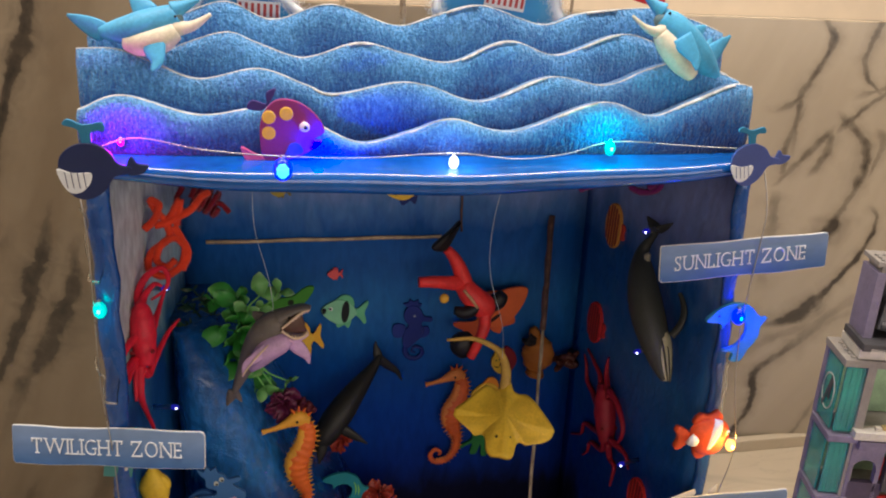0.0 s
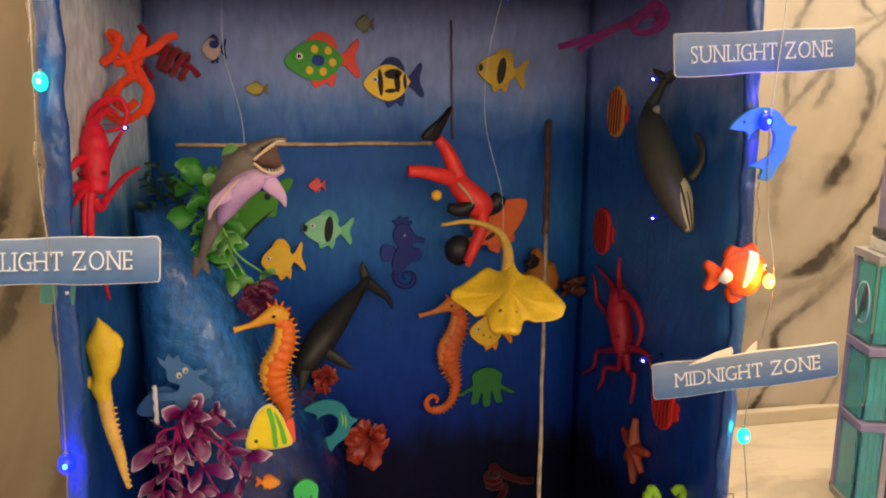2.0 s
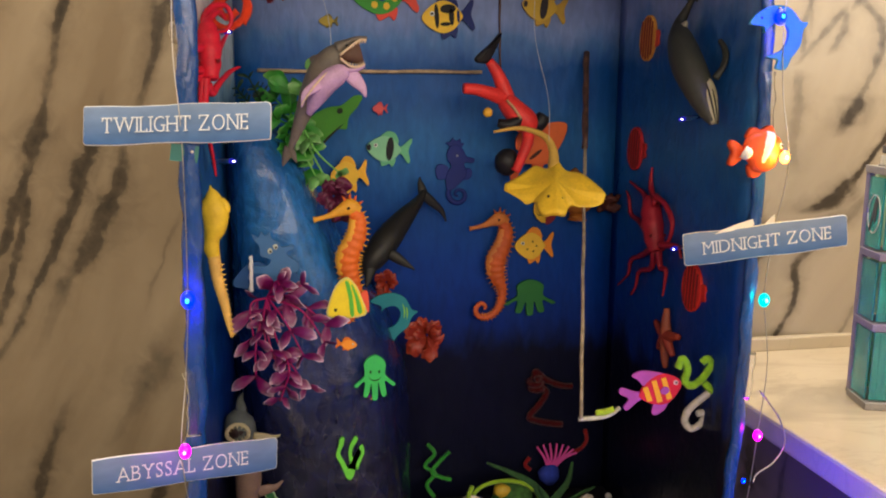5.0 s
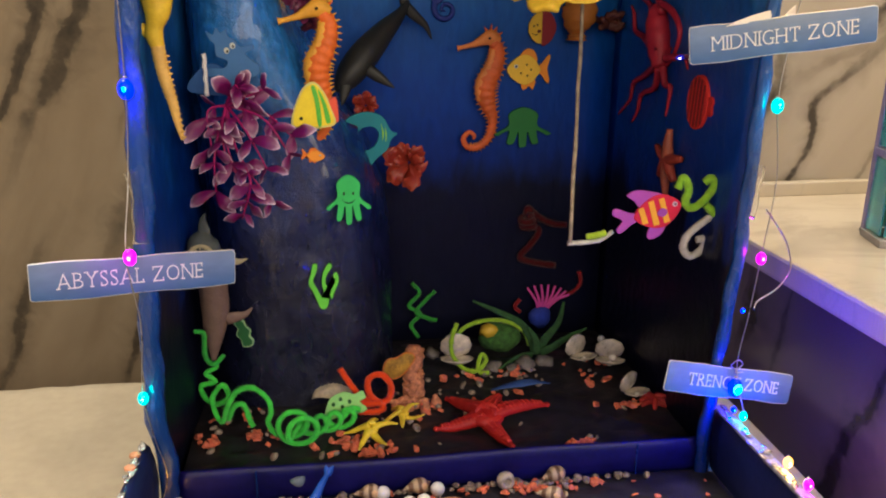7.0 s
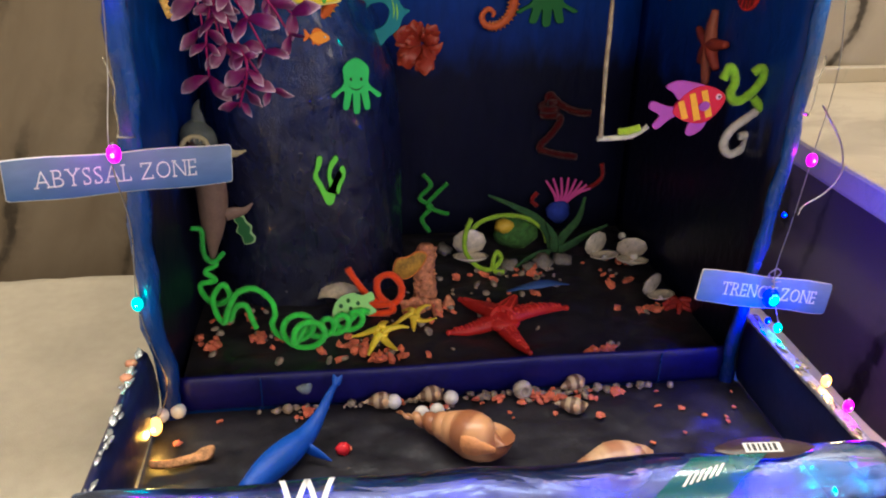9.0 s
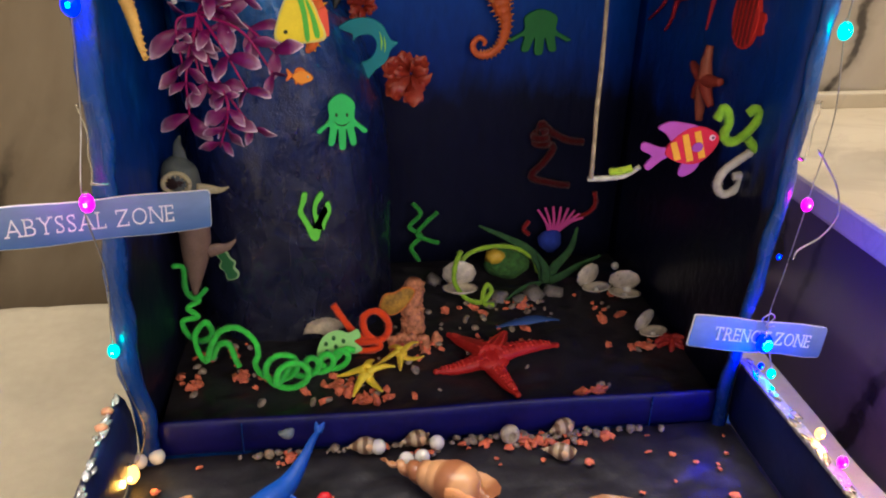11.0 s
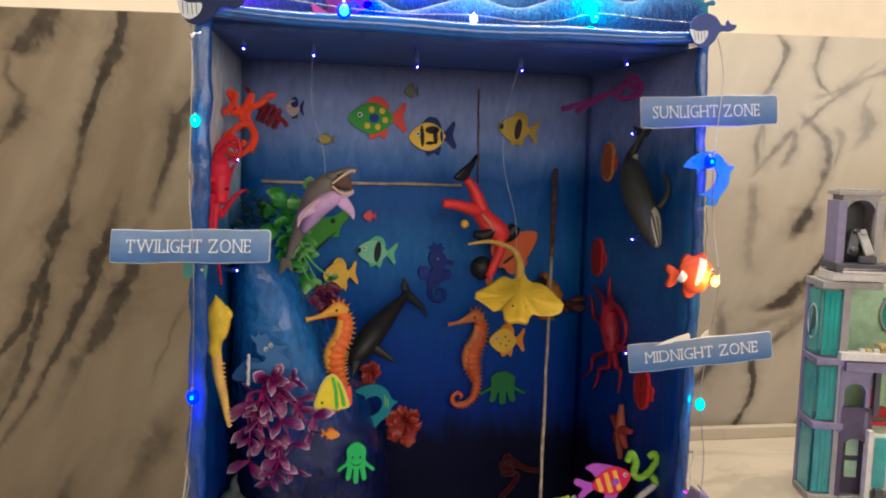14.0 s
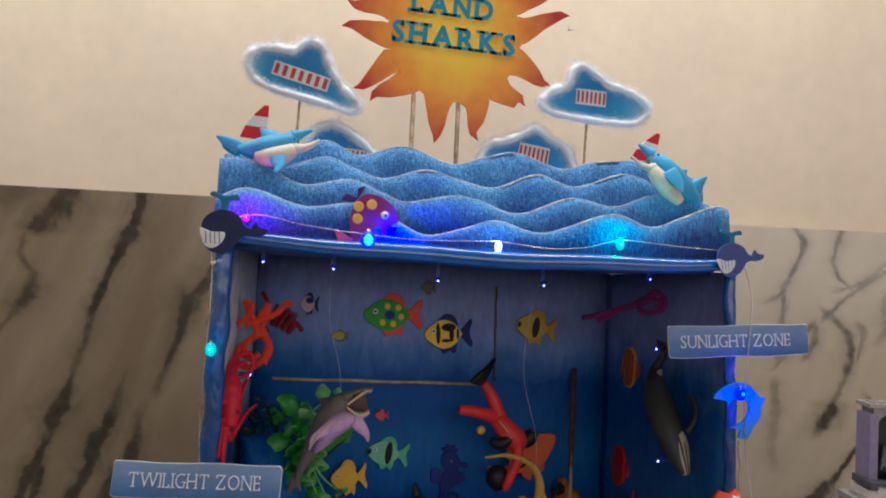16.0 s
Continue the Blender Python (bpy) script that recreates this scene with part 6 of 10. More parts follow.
def blue_dolphin(label, spine, radii, fins, mouth, tray=False, under=(0, -0.004, -0.006)):
    o = thing("dolphin", label, "dolphin figure", group="plastic dolphins")
    blue, pale = P(78, 160, 205), P(210, 200, 180)
    part("body", Mesh().add(loft(spine, radii, 16, steps=6)), blue if not tray else P(18, 72, 165), o)
    if mouth:
        low = [tuple(Vector(p) + Vector(under) * (0.5 + 0.5 * math.sin(math.pi * min(1, (i + 0.6) / 4)))) for i, p in enumerate(spine[:4])]
        part("belly", Mesh().add(loft(low, [(r if isinstance(r, float) else r[0]) * 0.82 for r in radii[:4]], 14, steps=6)), pale, o, "cream belly")
        for n, a, b, r, c in mouth:
            part(n, Mesh().add(loft([a, tuple((Vector(a) + Vector(b)) / 2), b], [r, r * 0.7, r * 0.25], 10)), c, o)
        part("mouth", Mesh().add(ball(spine[0], (0.0058, 0.0052, 0.0055), 10)), P(35, 50, 60), o, "dark open mouth")
    for f in fins:
        part("fin", Mesh().add(f), blue if not tray else P(18, 72, 165), o)
    return o


SKY, CREAM = P(78, 160, 205), P(215, 204, 182)


def leaping_dolphin(label, body, belly, upper, lower, fins, eye):
    """A moulded dolphin with its beak wide open. Rows: x, y, z, radius."""
    o = thing("dolphin", label, "dolphin figure", group="plastic dolphins")

    def tube(rows, n=14, steps=7):
        return loft([r[:3] for r in rows], [r[3] for r in rows], n, steps=steps)
    part("body", Mesh().add(tube(body, 18)), SKY, o)
    part("belly", Mesh().add(tube(belly)), CREAM, o, "cream belly")
    part("upper_beak", Mesh().add(tube(upper)), SKY, o)
    part("lower_beak", Mesh().add(tube(lower)), CREAM, o, "cream lower beak")
    a, b = Vector(upper[0][:3]), Vector(lower[0][:3])
    part("mouth", Mesh().add(ball(tuple(a.lerp(b, 0.5)), (0.0062, 0.0050, 0.0058), 12)), P(88, 112, 120), o, "dim hollow of the open beak")
    for f in fins:
        part("fin", Mesh().add(fin(*f)), SKY, o)
    part("eye", Mesh().add(ball(eye, 0.0011, 8)), P(20, 24, 28), o)
    return o


leaping_dolphin("sky blue plastic dolphin with open beak leaping from the waves",
                [(-0.2140, 0.047, 0.7225, 0.0034), (-0.2020, 0.046, 0.7230, 0.0080), (-0.1890, 0.045, 0.7245, 0.0112), (-0.1760, 0.045, 0.7290, 0.0104), (-0.1660, 0.045, 0.7345, 0.0070)],
                [(-0.1980, 0.041, 0.7165, 0.0050), (-0.1880, 0.039, 0.7165, 0.0080), (-0.1770, 0.039, 0.7190, 0.0088), (-0.1670, 0.041, 0.7250, 0.0064)],
                [(-0.1680, 0.045, 0.7365, 0.0062), (-0.1600, 0.045, 0.7400, 0.0034), (-0.1520, 0.045, 0.7435, 0.0013)],
                [(-0.1680, 0.042, 0.7260, 0.0058), (-0.1620, 0.042, 0.7265, 0.0042), (-0.1550, 0.043, 0.7285, 0.0030), (-0.1450, 0.044, 0.7350, 0.0011)],
                [((-0.1800, 0.034, 0.7200), (-0.1805, 0.022, 0.7015), 0.0074, 0.0022, (0.003, 0, 0)), ((-0.184, 0.050, 0.7330), (-0.1965, 0.060, 0.7440), 0.008, 0.002), ((-0.2120, 0.046, 0.7225), (-0.2320, 0.046, 0.7325), 0.0066, 0.0016), ((-0.2120, 0.048, 0.7225), (-0.2290, 0.062, 0.7270), 0.0062, 0.0016)], (-0.1665, 0.0385, 0.7335))
leaping_dolphin("sky blue plastic dolphin with wide open beak diving into the waves",
                [(0.1570, 0.041, 0.7410, 0.0070), (0.1660, 0.040, 0.7345, 0.0104), (0.1780, 0.039, 0.7235, 0.0116), (0.1890, 0.039, 0.7135, 0.0102), (0.1985, 0.040, 0.7050, 0.0070), (0.2050, 0.041, 0.6990, 0.0040)],
                [(0.1560, 0.036, 0.7300, 0.0060), (0.1630, 0.034, 0.7215, 0.0082), (0.1730, 0.034, 0.7110, 0.0080), (0.1830, 0.035, 0.7020, 0.0050)],
                [(0.1580, 0.042, 0.7450, 0.0060), (0.1520, 0.043, 0.7490, 0.0036), (0.1450, 0.044, 0.7540, 0.0013)],
                [(0.1575, 0.037, 0.7320, 0.0056), (0.1520, 0.036, 0.7315, 0.0036), (0.1440, 0.036, 0.7345, 0.0020), (0.1345, 0.036, 0.7415, 0.0009)],
                [((0.1680, 0.028, 0.7290), (0.1770, 0.017, 0.7080), 0.0074, 0.002, (0.002, 0, 0.001)), ((0.184, 0.046, 0.7260), (0.197, 0.052, 0.7350), 0.007, 0.002), ((0.1950, 0.042, 0.7120), (0.2140, 0.046, 0.7290), 0.0072, 0.0016), ((0.1950, 0.044, 0.7120), (0.2060, 0.058, 0.7260), 0.006, 0.0016)], (0.1605, 0.0345, 0.7440))
blue_dolphin("deep blue plastic dolphin lying tail up in the tray", [(-0.163, -0.100, 0.020), (-0.150, -0.083, 0.022), (-0.137, -0.068, 0.023), (-0.1245, -0.054, 0.025), (-0.1145, -0.040, 0.032), (-0.1075, -0.032, 0.042), (-0.1025, -0.030, 0.0495)],
             [0.006, 0.0095, 0.0098, 0.0070, 0.0042, 0.0026, 0.0016], [fin((-0.128, -0.060, 0.022), (-0.108, -0.072, 0.016), 0.005, 0.0018), fin((-0.1030, -0.030, 0.0485), (-0.0985, -0.026, 0.0530), 0.0030, 0.0010), fin((-0.1030, -0.030, 0.0485), (-0.1045, -0.026, 0.0540), 0.0026, 0.0010)], None, True)


def octopus(label, head, tilt, rgb, arms, size=1.0, sack=1.0):
    """A rubber octopus: sack-shaped head and thin curling arms, each given by three points."""
    o = thing("octopus", label, "octopus figure", group="rubber octopuses")
    h = Vector(head)
    t = Vector(tilt).normalized()
    k = size * sack
    part("head", Mesh().add(loft([tuple(h - t * 0.020 * k), tuple(h - t * 0.008 * k), tuple(h + t * 0.006 * k), tuple(h + t * 0.018 * k), tuple(h + t * 0.025 * k)], [0.0055 * k, 0.0078 * k, 0.0086 * k, 0.0066 * k, 0.003 * k], 14, steps=6, ridge=0.08, ridges=5)), P(*rgb), o)
    s = t.cross(Vector((0, 1, 0))).normalized()
    for k in (-1, 1):
        part("eye", Mesh().add(ball(tuple(h - t * 0.006 * size + s * 0.006 * k * size + Vector((0, -0.0075 * size, 0))), 0.0014 * size, 8)), P(120, 14, 26), o)
    for path in arms:
        n = len(path)
        part("arm", Mesh().add(loft(path, [0.0029 * size * (1 - 0.72 * i / (n - 1)) for i in range(n)], 9, steps=7)), P(*rgb), o)
    return o


octopus("red rubber octopus sprawled on the box side", (-0.2065, 0.050, 0.5070), (-0.04, 0.25, 1), (220, 32, 56),
        [[(-0.2080, 0.056, 0.5220), (-0.2110, 0.068, 0.5330), (-0.2060, 0.078, 0.5430), (-0.1965, 0.088, 0.5455), (-0.1925, 0.090, 0.5360), (-0.1960, 0.088, 0.5270), (-0.2040, 0.078, 0.5240)],
         [(-0.2030, 0.055, 0.5030), (-0.2010, 0.066, 0.5100), (-0.1990, 0.080, 0.5170), (-0.1960, 0.098, 0.5260)],
         [(-0.2080, 0.045, 0.4830), (-0.2055, 0.050, 0.4765), (-0.2020, 0.060, 0.4830), (-0.1960, 0.080, 0.4925), (-0.1915, 0.090, 0.4965), (-0.1880, 0.097, 0.4985)],
         [(-0.2100, 0.045, 0.5100), (-0.2150, 0.034, 0.5070), (-0.2190, 0.021, 0.4990), (-0.2195, 0.018, 0.4930)],
         [(-0.2120, 0.042, 0.4930), (-0.2160, 0.025, 0.4920), (-0.2185, 0.015, 0.4890), (-0.2170, 0.014, 0.4800), (-0.2150, 0.018, 0.4720)],
         [(-0.2110, 0.046, 0.4900), (-0.2130, 0.042, 0.4760), (-0.2130, 0.036, 0.4620)], [(-0.2090, 0.046, 0.4900), (-0.2100, 0.043, 0.4760), (-0.2100, 0.040, 0.4620), (-0.2095, 0.052, 0.4420), (-0.2080, 0.060, 0.4260), (-0.2070, 0.065, 0.4120)],
         [(-0.2070, 0.052, 0.5250), (-0.2060, 0.062, 0.5330), (-0.2000, 0.072, 0.5390), (-0.1960, 0.080, 0.5340)], [(-0.2090, 0.048, 0.4960), (-0.2140, 0.036, 0.4870), (-0.2150, 0.026, 0.4820)]], 1.2, 0.86)
octopus("dark red rubber octopus clinging to the box side", (0.201, 0.1505, 0.3515), (0.0, 0.021, 0.053), (158, 28, 46),
        [[(0.2, 0.169, 0.37), (0.203, 0.179, 0.379), (0.203, 0.197, 0.385), (0.203, 0.22, 0.39)], [(0.2, 0.145, 0.375), (0.203, 0.164, 0.388), (0.203, 0.166, 0.399), (0.203, 0.164, 0.409)], [(0.2, 0.148, 0.382), (0.203, 0.129, 0.375), (0.203, 0.112, 0.36), (0.203, 0.121, 0.339), (0.203, 0.141, 0.326)], [(0.2, 0.155, 0.339), (0.203, 0.188, 0.351), (0.203, 0.212, 0.356), (0.203, 0.22, 0.372), (0.203, 0.228, 0.379)], [(0.2, 0.144, 0.331), (0.203, 0.181, 0.317), (0.203, 0.207, 0.307), (0.203, 0.213, 0.291), (0.203, 0.242, 0.272)], [(0.2, 0.143, 0.328), (0.203, 0.155, 0.309), (0.203, 0.184, 0.299), (0.203, 0.191, 0.283), (0.203, 0.203, 0.27)], [(0.2, 0.134, 0.33), (0.203, 0.133, 0.314), (0.203, 0.121, 0.313), (0.203, 0.122, 0.3), (0.203, 0.125, 0.287)], [(0.2, 0.129, 0.337), (0.203, 0.111, 0.339), (0.203, 0.097, 0.34), (0.203, 0.09, 0.331)]], 1.25, 1.01)


def diver():
    """A small scuba figure, one plain moulded shape in a few colours."""
    m = Mesh()
    y = 0.205
    m.add(loft([(0.062, y, 0.474), (0.070, y - 0.004, 0.464), (0.083, y - 0.004, 0.452), (0.090, y, 0.446)], [0.0095, 0.0115, 0.0125, 0.006], 14), 0)
    m.add(loft([(0.064, y, 0.474), (0.058, y, 0.490), (0.052, y, 0.502), (0.044, y - 0.002, 0.512)], [0.0085, 0.0072, 0.006, 0.0045], 12), 0)
    m.add(loft([(0.060, y, 0.476), (0.046, y - 0.008, 0.480), (0.030, y - 0.014, 0.484), (0.016, y - 0.016, 0.485)], [0.008, 0.0068, 0.0058, 0.005], 12), 0)
    m.add(loft([(0.083, y - 0.008, 0.449), (0.082, y - 0.014, 0.434), (0.075, y - 0.018, 0.418), (0.069, y - 0.018, 0.404)], [0.0062, 0.0058, 0.005, 0.0045], 12), 0)
    m.add(slab(closed_path([(0.030, 0.515), (0.035, 0.510), (0.045, 0.513), (0.056, 0.536), (0.054, 0.539), (0.046, 0.530)], 4), 0.006, 0.002), 1, at=pose(0, y + 0.002, 0))
    m.add(ball((0.063, y - 0.006, 0.413), (0.0125, 0.012, 0.0135), 16, 0.15), 1)
    m.add(loft([(0.086, y + 0.01, 0.446), (0.099, y + 0.008, 0.452), (0.104, y + 0.006, 0.460)], [0.008, 0.009, 0.006], 12), 1)
    m.add(loft([(0.052, y - 0.010, 0.452), (0.064, y - 0.012, 0.450), (0.078, y - 0.012, 0.458)], [0.004, 0.0065, 0.004], 10), 1)
    m.add(loft([(0.060, y - 0.013, 0.474), (0.067, y - 0.0165, 0.466), (0.074, y - 0.0165, 0.456)], [0.0013, 0.0015, 0.0013], 6), 3)
    m.add(ball((0.043, y - 0.004, 0.462), (0.005, 0.004, 0.005), 10), 2)
    ob = part("toy_diver", m, [P(225, 55, 50), P(28, 26, 28), P(225, 170, 50), P(190, 150, 110)], None)
    tagged(ob, "red and black plastic scuba diver figure floating upside down", "diver figure")


diver()


def stingray():
    o = thing("stingray", "yellow rubber stingray with a curled tail hanging on thread", "stingray figure")
    head, left, right, rear = Vector((0.067, 0.052, 0.376)), Vector((0.037, 0.099, 0.4000)), Vector((0.119, 0.066, 0.3930)), Vector((0.087, 0.118, 0.417))
    half = [(0.05, 0.95), (0.14, 0.68), (0.27, 0.69), (0.41, 0.74), (0.55, 0.62), (0.79, 0.31), (1.0, 0.02), (0.86, -0.18), (0.64, -0.32), (0.50, -0.40), (0.37, -0.38), (0.31, -0.48), (0.27, -0.74), (0.17, -0.87), (0.05, -0.88)]
    edge = closed_path(half + [(-x, z * 0.97) for x, z in reversed(half)], 4)
    n, rings = len(edge), 12
    v, f = [], []
    mid = head.lerp(rear, 0.5)
    up = Vector((0.1, -0.45, 0.88))
    for side in (0, 1):
        for j in range(rings + 1):
            q = j / rings
            for i in range(n):
                w = 2 * math.pi * i / n
                a, b = edge[i][0] * q, edge[i][1] * q
                p = mid + (right - mid if a > 0 else mid - left) * a + (rear - mid) * b
                th = 0.0075 * math.exp(-(a / 0.28) ** 2) * (1 - 0.6 * b * b) + 0.0012 * (1.02 - q)
                drape = 0.0016 * q * q * math.sin(7 * w + 0.9) - (0.0055 * q * q if b < 0 else 0.0) * min(1.0, abs(a) * 2) + 0.003 * q * max(b, 0) * abs(a)
                v.append(tuple(p + up * (drape + (th if side == 0 else -th * 0.3 - 0.0006))))
    m = n * (rings + 1)
    for j in range(rings):
        for i in range(n):
            a, b = j * n + i, j * n + (i + 1) % n
            f += [(a, a + n, b + n, b), (m + a, m + b, m + b + n, m + a + n)]
    for i in range(n):
        a, b = rings * n + i, rings * n + (i + 1) % n
        f.append((a, m + a, m + b, b))
    m = P(232, 190, 45)
    part("body", Mesh().add((v, f)), m, o)
    part("tail", Mesh().add(loft([(0.084, 0.108, 0.412), (0.0865, 0.119, 0.428), (0.081, 0.129, 0.441), (0.061, 0.140, 0.4480), (0.037, 0.147, 0.4445)], [(0.0055, 0.004), (0.0042, 0.0035), (0.003, 0.003), (0.0022, 0.0022), (0.0013, 0.0013)], 10, steps=7)), P(196, 158, 70), o)
    for d in (-1, 1):
        part("eye", Mesh().add(ball((0.0735 + 0.006 * d, 0.066, 0.3915 - 0.001 * d), 0.0013, 8)), P(90, 70, 20), o)


stingray()


# ---- sticks and threads ----
def stick(label, a, b, r, m, knots=0):
    pts = [Vector(a).lerp(Vector(b), i / 10) + Vector((0.0004 * math.sin(i * 2.1 + a[0] * 90), 0, 0.0004 * math.cos(i * 1.7))) for i in range(11)]
    ob = part("wooden_stick", Mesh().add(loft([tuple(p) for p in pts], [r * (1 + 0.12 * math.sin(i * 1.9)) for i in range(11)], 9, raw=True)), m, None)
    return tagged(ob, label, "stick", group="sticks")


stick("thin bare wooden stick glued across the back board", (-0.184, 0.263, 0.5025), (0.050, 0.263, 0.504), 0.0019, M_STICK)
stick("thin dark twig upright on the back board", (0.067, 0.2655, 0.617), (0.070, 0.2655, 0.508), 0.0011, M_DKSTICK)
stick("dark stained stick leaning from the back board", (0.163, 0.258, 0.525), (0.1435, 0.196, 0.427), 0.0032, M_DKSTICK)
stick("pale lower rod of the leaning stick", (0.1435, 0.196, 0.427), (0.098, 0.050, 0.197), 0.0017, M_PALESTICK)
stick("short white paper stick in the mountain plant", (-0.184, 0.083, 0.313), (-0.183, 0.075, 0.345), 0.0017, M_CARD)


def thread(label, pts):
    ob = part("nylon_thread", Mesh().add(loft(pts, [0.00021] * len(pts), 6, steps=8)), M_THREAD, None)
    return tagged(ob, label, "thread", group="threads")


thread("clear nylon thread holding the hanging shark", [(-0.127, 0.1, 0.634), (-0.127, 0.088, 0.58), (-0.1195, 0.076, 0.550), (-0.1155, 0.070, 0.532), (-0.1150, 0.069, 0.514), (-0.1230, 0.0615, 0.499)])
thread("clear nylon thread holding the hanging stingray", [(0.075, 0.098, 0.634), (0.063, 0.1, 0.58), (0.062, 0.102, 0.53), (0.078, 0.110, 0.475), (0.0835, 0.122, 0.436)])

# ---- pipe cleaners ----
def cleaner(label, paths, rgb, r=0.0025, seed=1):
    o = thing("pipe_cleaner", label, "pipe cleaner", group="pipe cleaners")
    for i, path in enumerate(paths):
        part("strand", Mesh().add(fuzz_tube(path, r, random.Random(seed + i))), C(*rgb), o)
    return o


def coil(axis, radius, turns, per=10, tilt=0.0, phase=0.0):
    """A loose spring along a line of points; radius may vary along it."""
    pts = [Vector(p) for p in smooth_path(axis, 12)]
    n = int(turns * per)
    out = []
    for i in range(n + 1):
        t = i / n
        q = t * (len(pts) - 1)
        k = min(int(q), len(pts) - 2)
        c = pts[k].lerp(pts[k + 1], q - k)
        d = (pts[k + 1] - pts[k]).normalized()
        x = d.cross(Vector((0, 0, 1)))
        x = x.normalized() if x.length > 0.1 else Vector((1, 0, 0))
        y = x.cross(d)
        r = radius(t) if callable(radius) else radius
        w = 2 * math.pi * turns * t + phase
        out.append(tuple(c + x * (r * math.cos(w)) + y * (r * math.sin(w))))
    return out


ring = [(-0.139 + 0.0140 * math.cos(w) + 0.0009 * k, 0.066 - 0.0012 * k, 0.0415 + 0.0135 * math.sin(w)) for k, w in enumerate(np.linspace(2.4, 2.4 + 2 * math.pi * 2.15, 22))]
loops = [(-0.118 + 0.0014 * k + 0.0080 * math.cos(w), 0.062 + 0.0005 * k, 0.0365 + 0.0078 * math.sin(w)) for k, w in enumerate(np.linspace(2.6, 2.6 + 2 * math.pi * 3.1, 27))]
cleaner("bright green pipe cleaner wound in loose coils over the sea floor", [
    [(-0.2060, 0.122, 0.0760), (-0.1990, 0.120, 0.0700), (-0.2080, 0.117, 0.0650), (-0.2000, 0.114, 0.0580), (-0.2120, 0.111, 0.0560), (-0.2080, 0.106, 0.0460), (-0.1970, 0.101, 0.0425), (-0.1870, 0.096, 0.0520), (-0.1915, 0.095, 0.0640), (-0.2000, 0.092, 0.0540), (-0.1975, 0.086, 0.0410), (-0.1915, 0.082, 0.0360),
     (-0.1865, 0.080, 0.0510), (-0.1775, 0.078, 0.0655), (-0.1640, 0.074, 0.0700), (-0.1520, 0.070, 0.0610)] + ring + loops + [(-0.0820, 0.076, 0.0440), (-0.0740, 0.076, 0.0420)],
    [(-0.1880, 0.088, 0.0340), (-0.1820, 0.086, 0.0470), (-0.1735, 0.083, 0.0500), (-0.1690, 0.080, 0.0380), (-0.1660, 0.078, 0.0310)]], (82, 220, 72), 0.0030, seed=4)
cleaner("bright green pipe cleaner end behind the corner shark", [[(-0.2120, 0.100, 0.1130), (-0.2050, 0.104, 0.1090), (-0.2060, 0.108, 0.0920), (-0.2050, 0.112, 0.0800), (-0.2000, 0.116, 0.0740), (-0.1920, 0.124, 0.0790)]], (62, 185, 62), seed=14)
cleaner("orange pipe cleaner twisted into a loop on the sea floor", [
    [(-0.090, 0.110, 0.066), (-0.083, 0.108, 0.054), (-0.072, 0.104, 0.040), (-0.056, 0.104, 0.032), (-0.046, 0.104, 0.038), (-0.045, 0.105, 0.050), (-0.054, 0.106, 0.060), (-0.065, 0.105, 0.056), (-0.064, 0.103, 0.042), (-0.052, 0.100, 0.030), (-0.060, 0.098, 0.027), (-0.074, 0.096, 0.029)],
    [(-0.078, 0.102, 0.036), (-0.068, 0.100, 0.034), (-0.054, 0.098, 0.036)]], (255, 74, 20), 0.0037, seed=24)
cleaner("orange-red pipe cleaner curled in a spiral high in the corner", [
    [(-0.2105, 0.110, 0.5690), (-0.2030, 0.112, 0.5760), (-0.1990, 0.114, 0.5870), (-0.2050, 0.116, 0.5900), (-0.2000, 0.118, 0.5780), (-0.1940, 0.120, 0.5740), (-0.1880, 0.120, 0.5830), (-0.1840, 0.120, 0.5890), (-0.1865, 0.120, 0.5760), (-0.1880, 0.120, 0.5690)],
    [(-0.2040, 0.116, 0.5700), (-0.1940, 0.118, 0.5720), (-0.1770, 0.122, 0.5805), (-0.1700, 0.130, 0.5880), (-0.1640, 0.136, 0.5905)],
    [(-0.1950, 0.118, 0.5720), (-0.1935, 0.116, 0.5600), (-0.2070, 0.112, 0.5490), (-0.2100, 0.110, 0.5370), (-0.1995, 0.110, 0.5300), (-0.1865, 0.112, 0.5370), (-0.1820, 0.114, 0.5510), (-0.1885, 0.114, 0.5600), (-0.1990, 0.112, 0.5560), (-0.2035, 0.110, 0.5440), (-0.1960, 0.108, 0.5385), (-0.1890, 0.108, 0.5440)],
    [(-0.1900, 0.118, 0.5690), (-0.1850, 0.116, 0.5600), (-0.1800, 0.114, 0.5480), (-0.1850, 0.112, 0.5340)]], (252, 70, 34), 0.0037, seed=34)
cleaner("dark red pipe cleaner zigzag beside the orange curl", [
    [(-0.194, 0.172, 0.600), (-0.188, 0.170, 0.588), (-0.194, 0.168, 0.574), (-0.186, 0.17, 0.560)], coil([(-0.182, 0.172, 0.578), (-0.172, 0.172, 0.574), (-0.160, 0.172, 0.568)], 0.009, 4.0, 10), [(-0.166, 0.172, 0.572), (-0.158, 0.172, 0.569), (-0.152, 0.172, 0.562)]], (130, 25, 40), 0.003, seed=44)
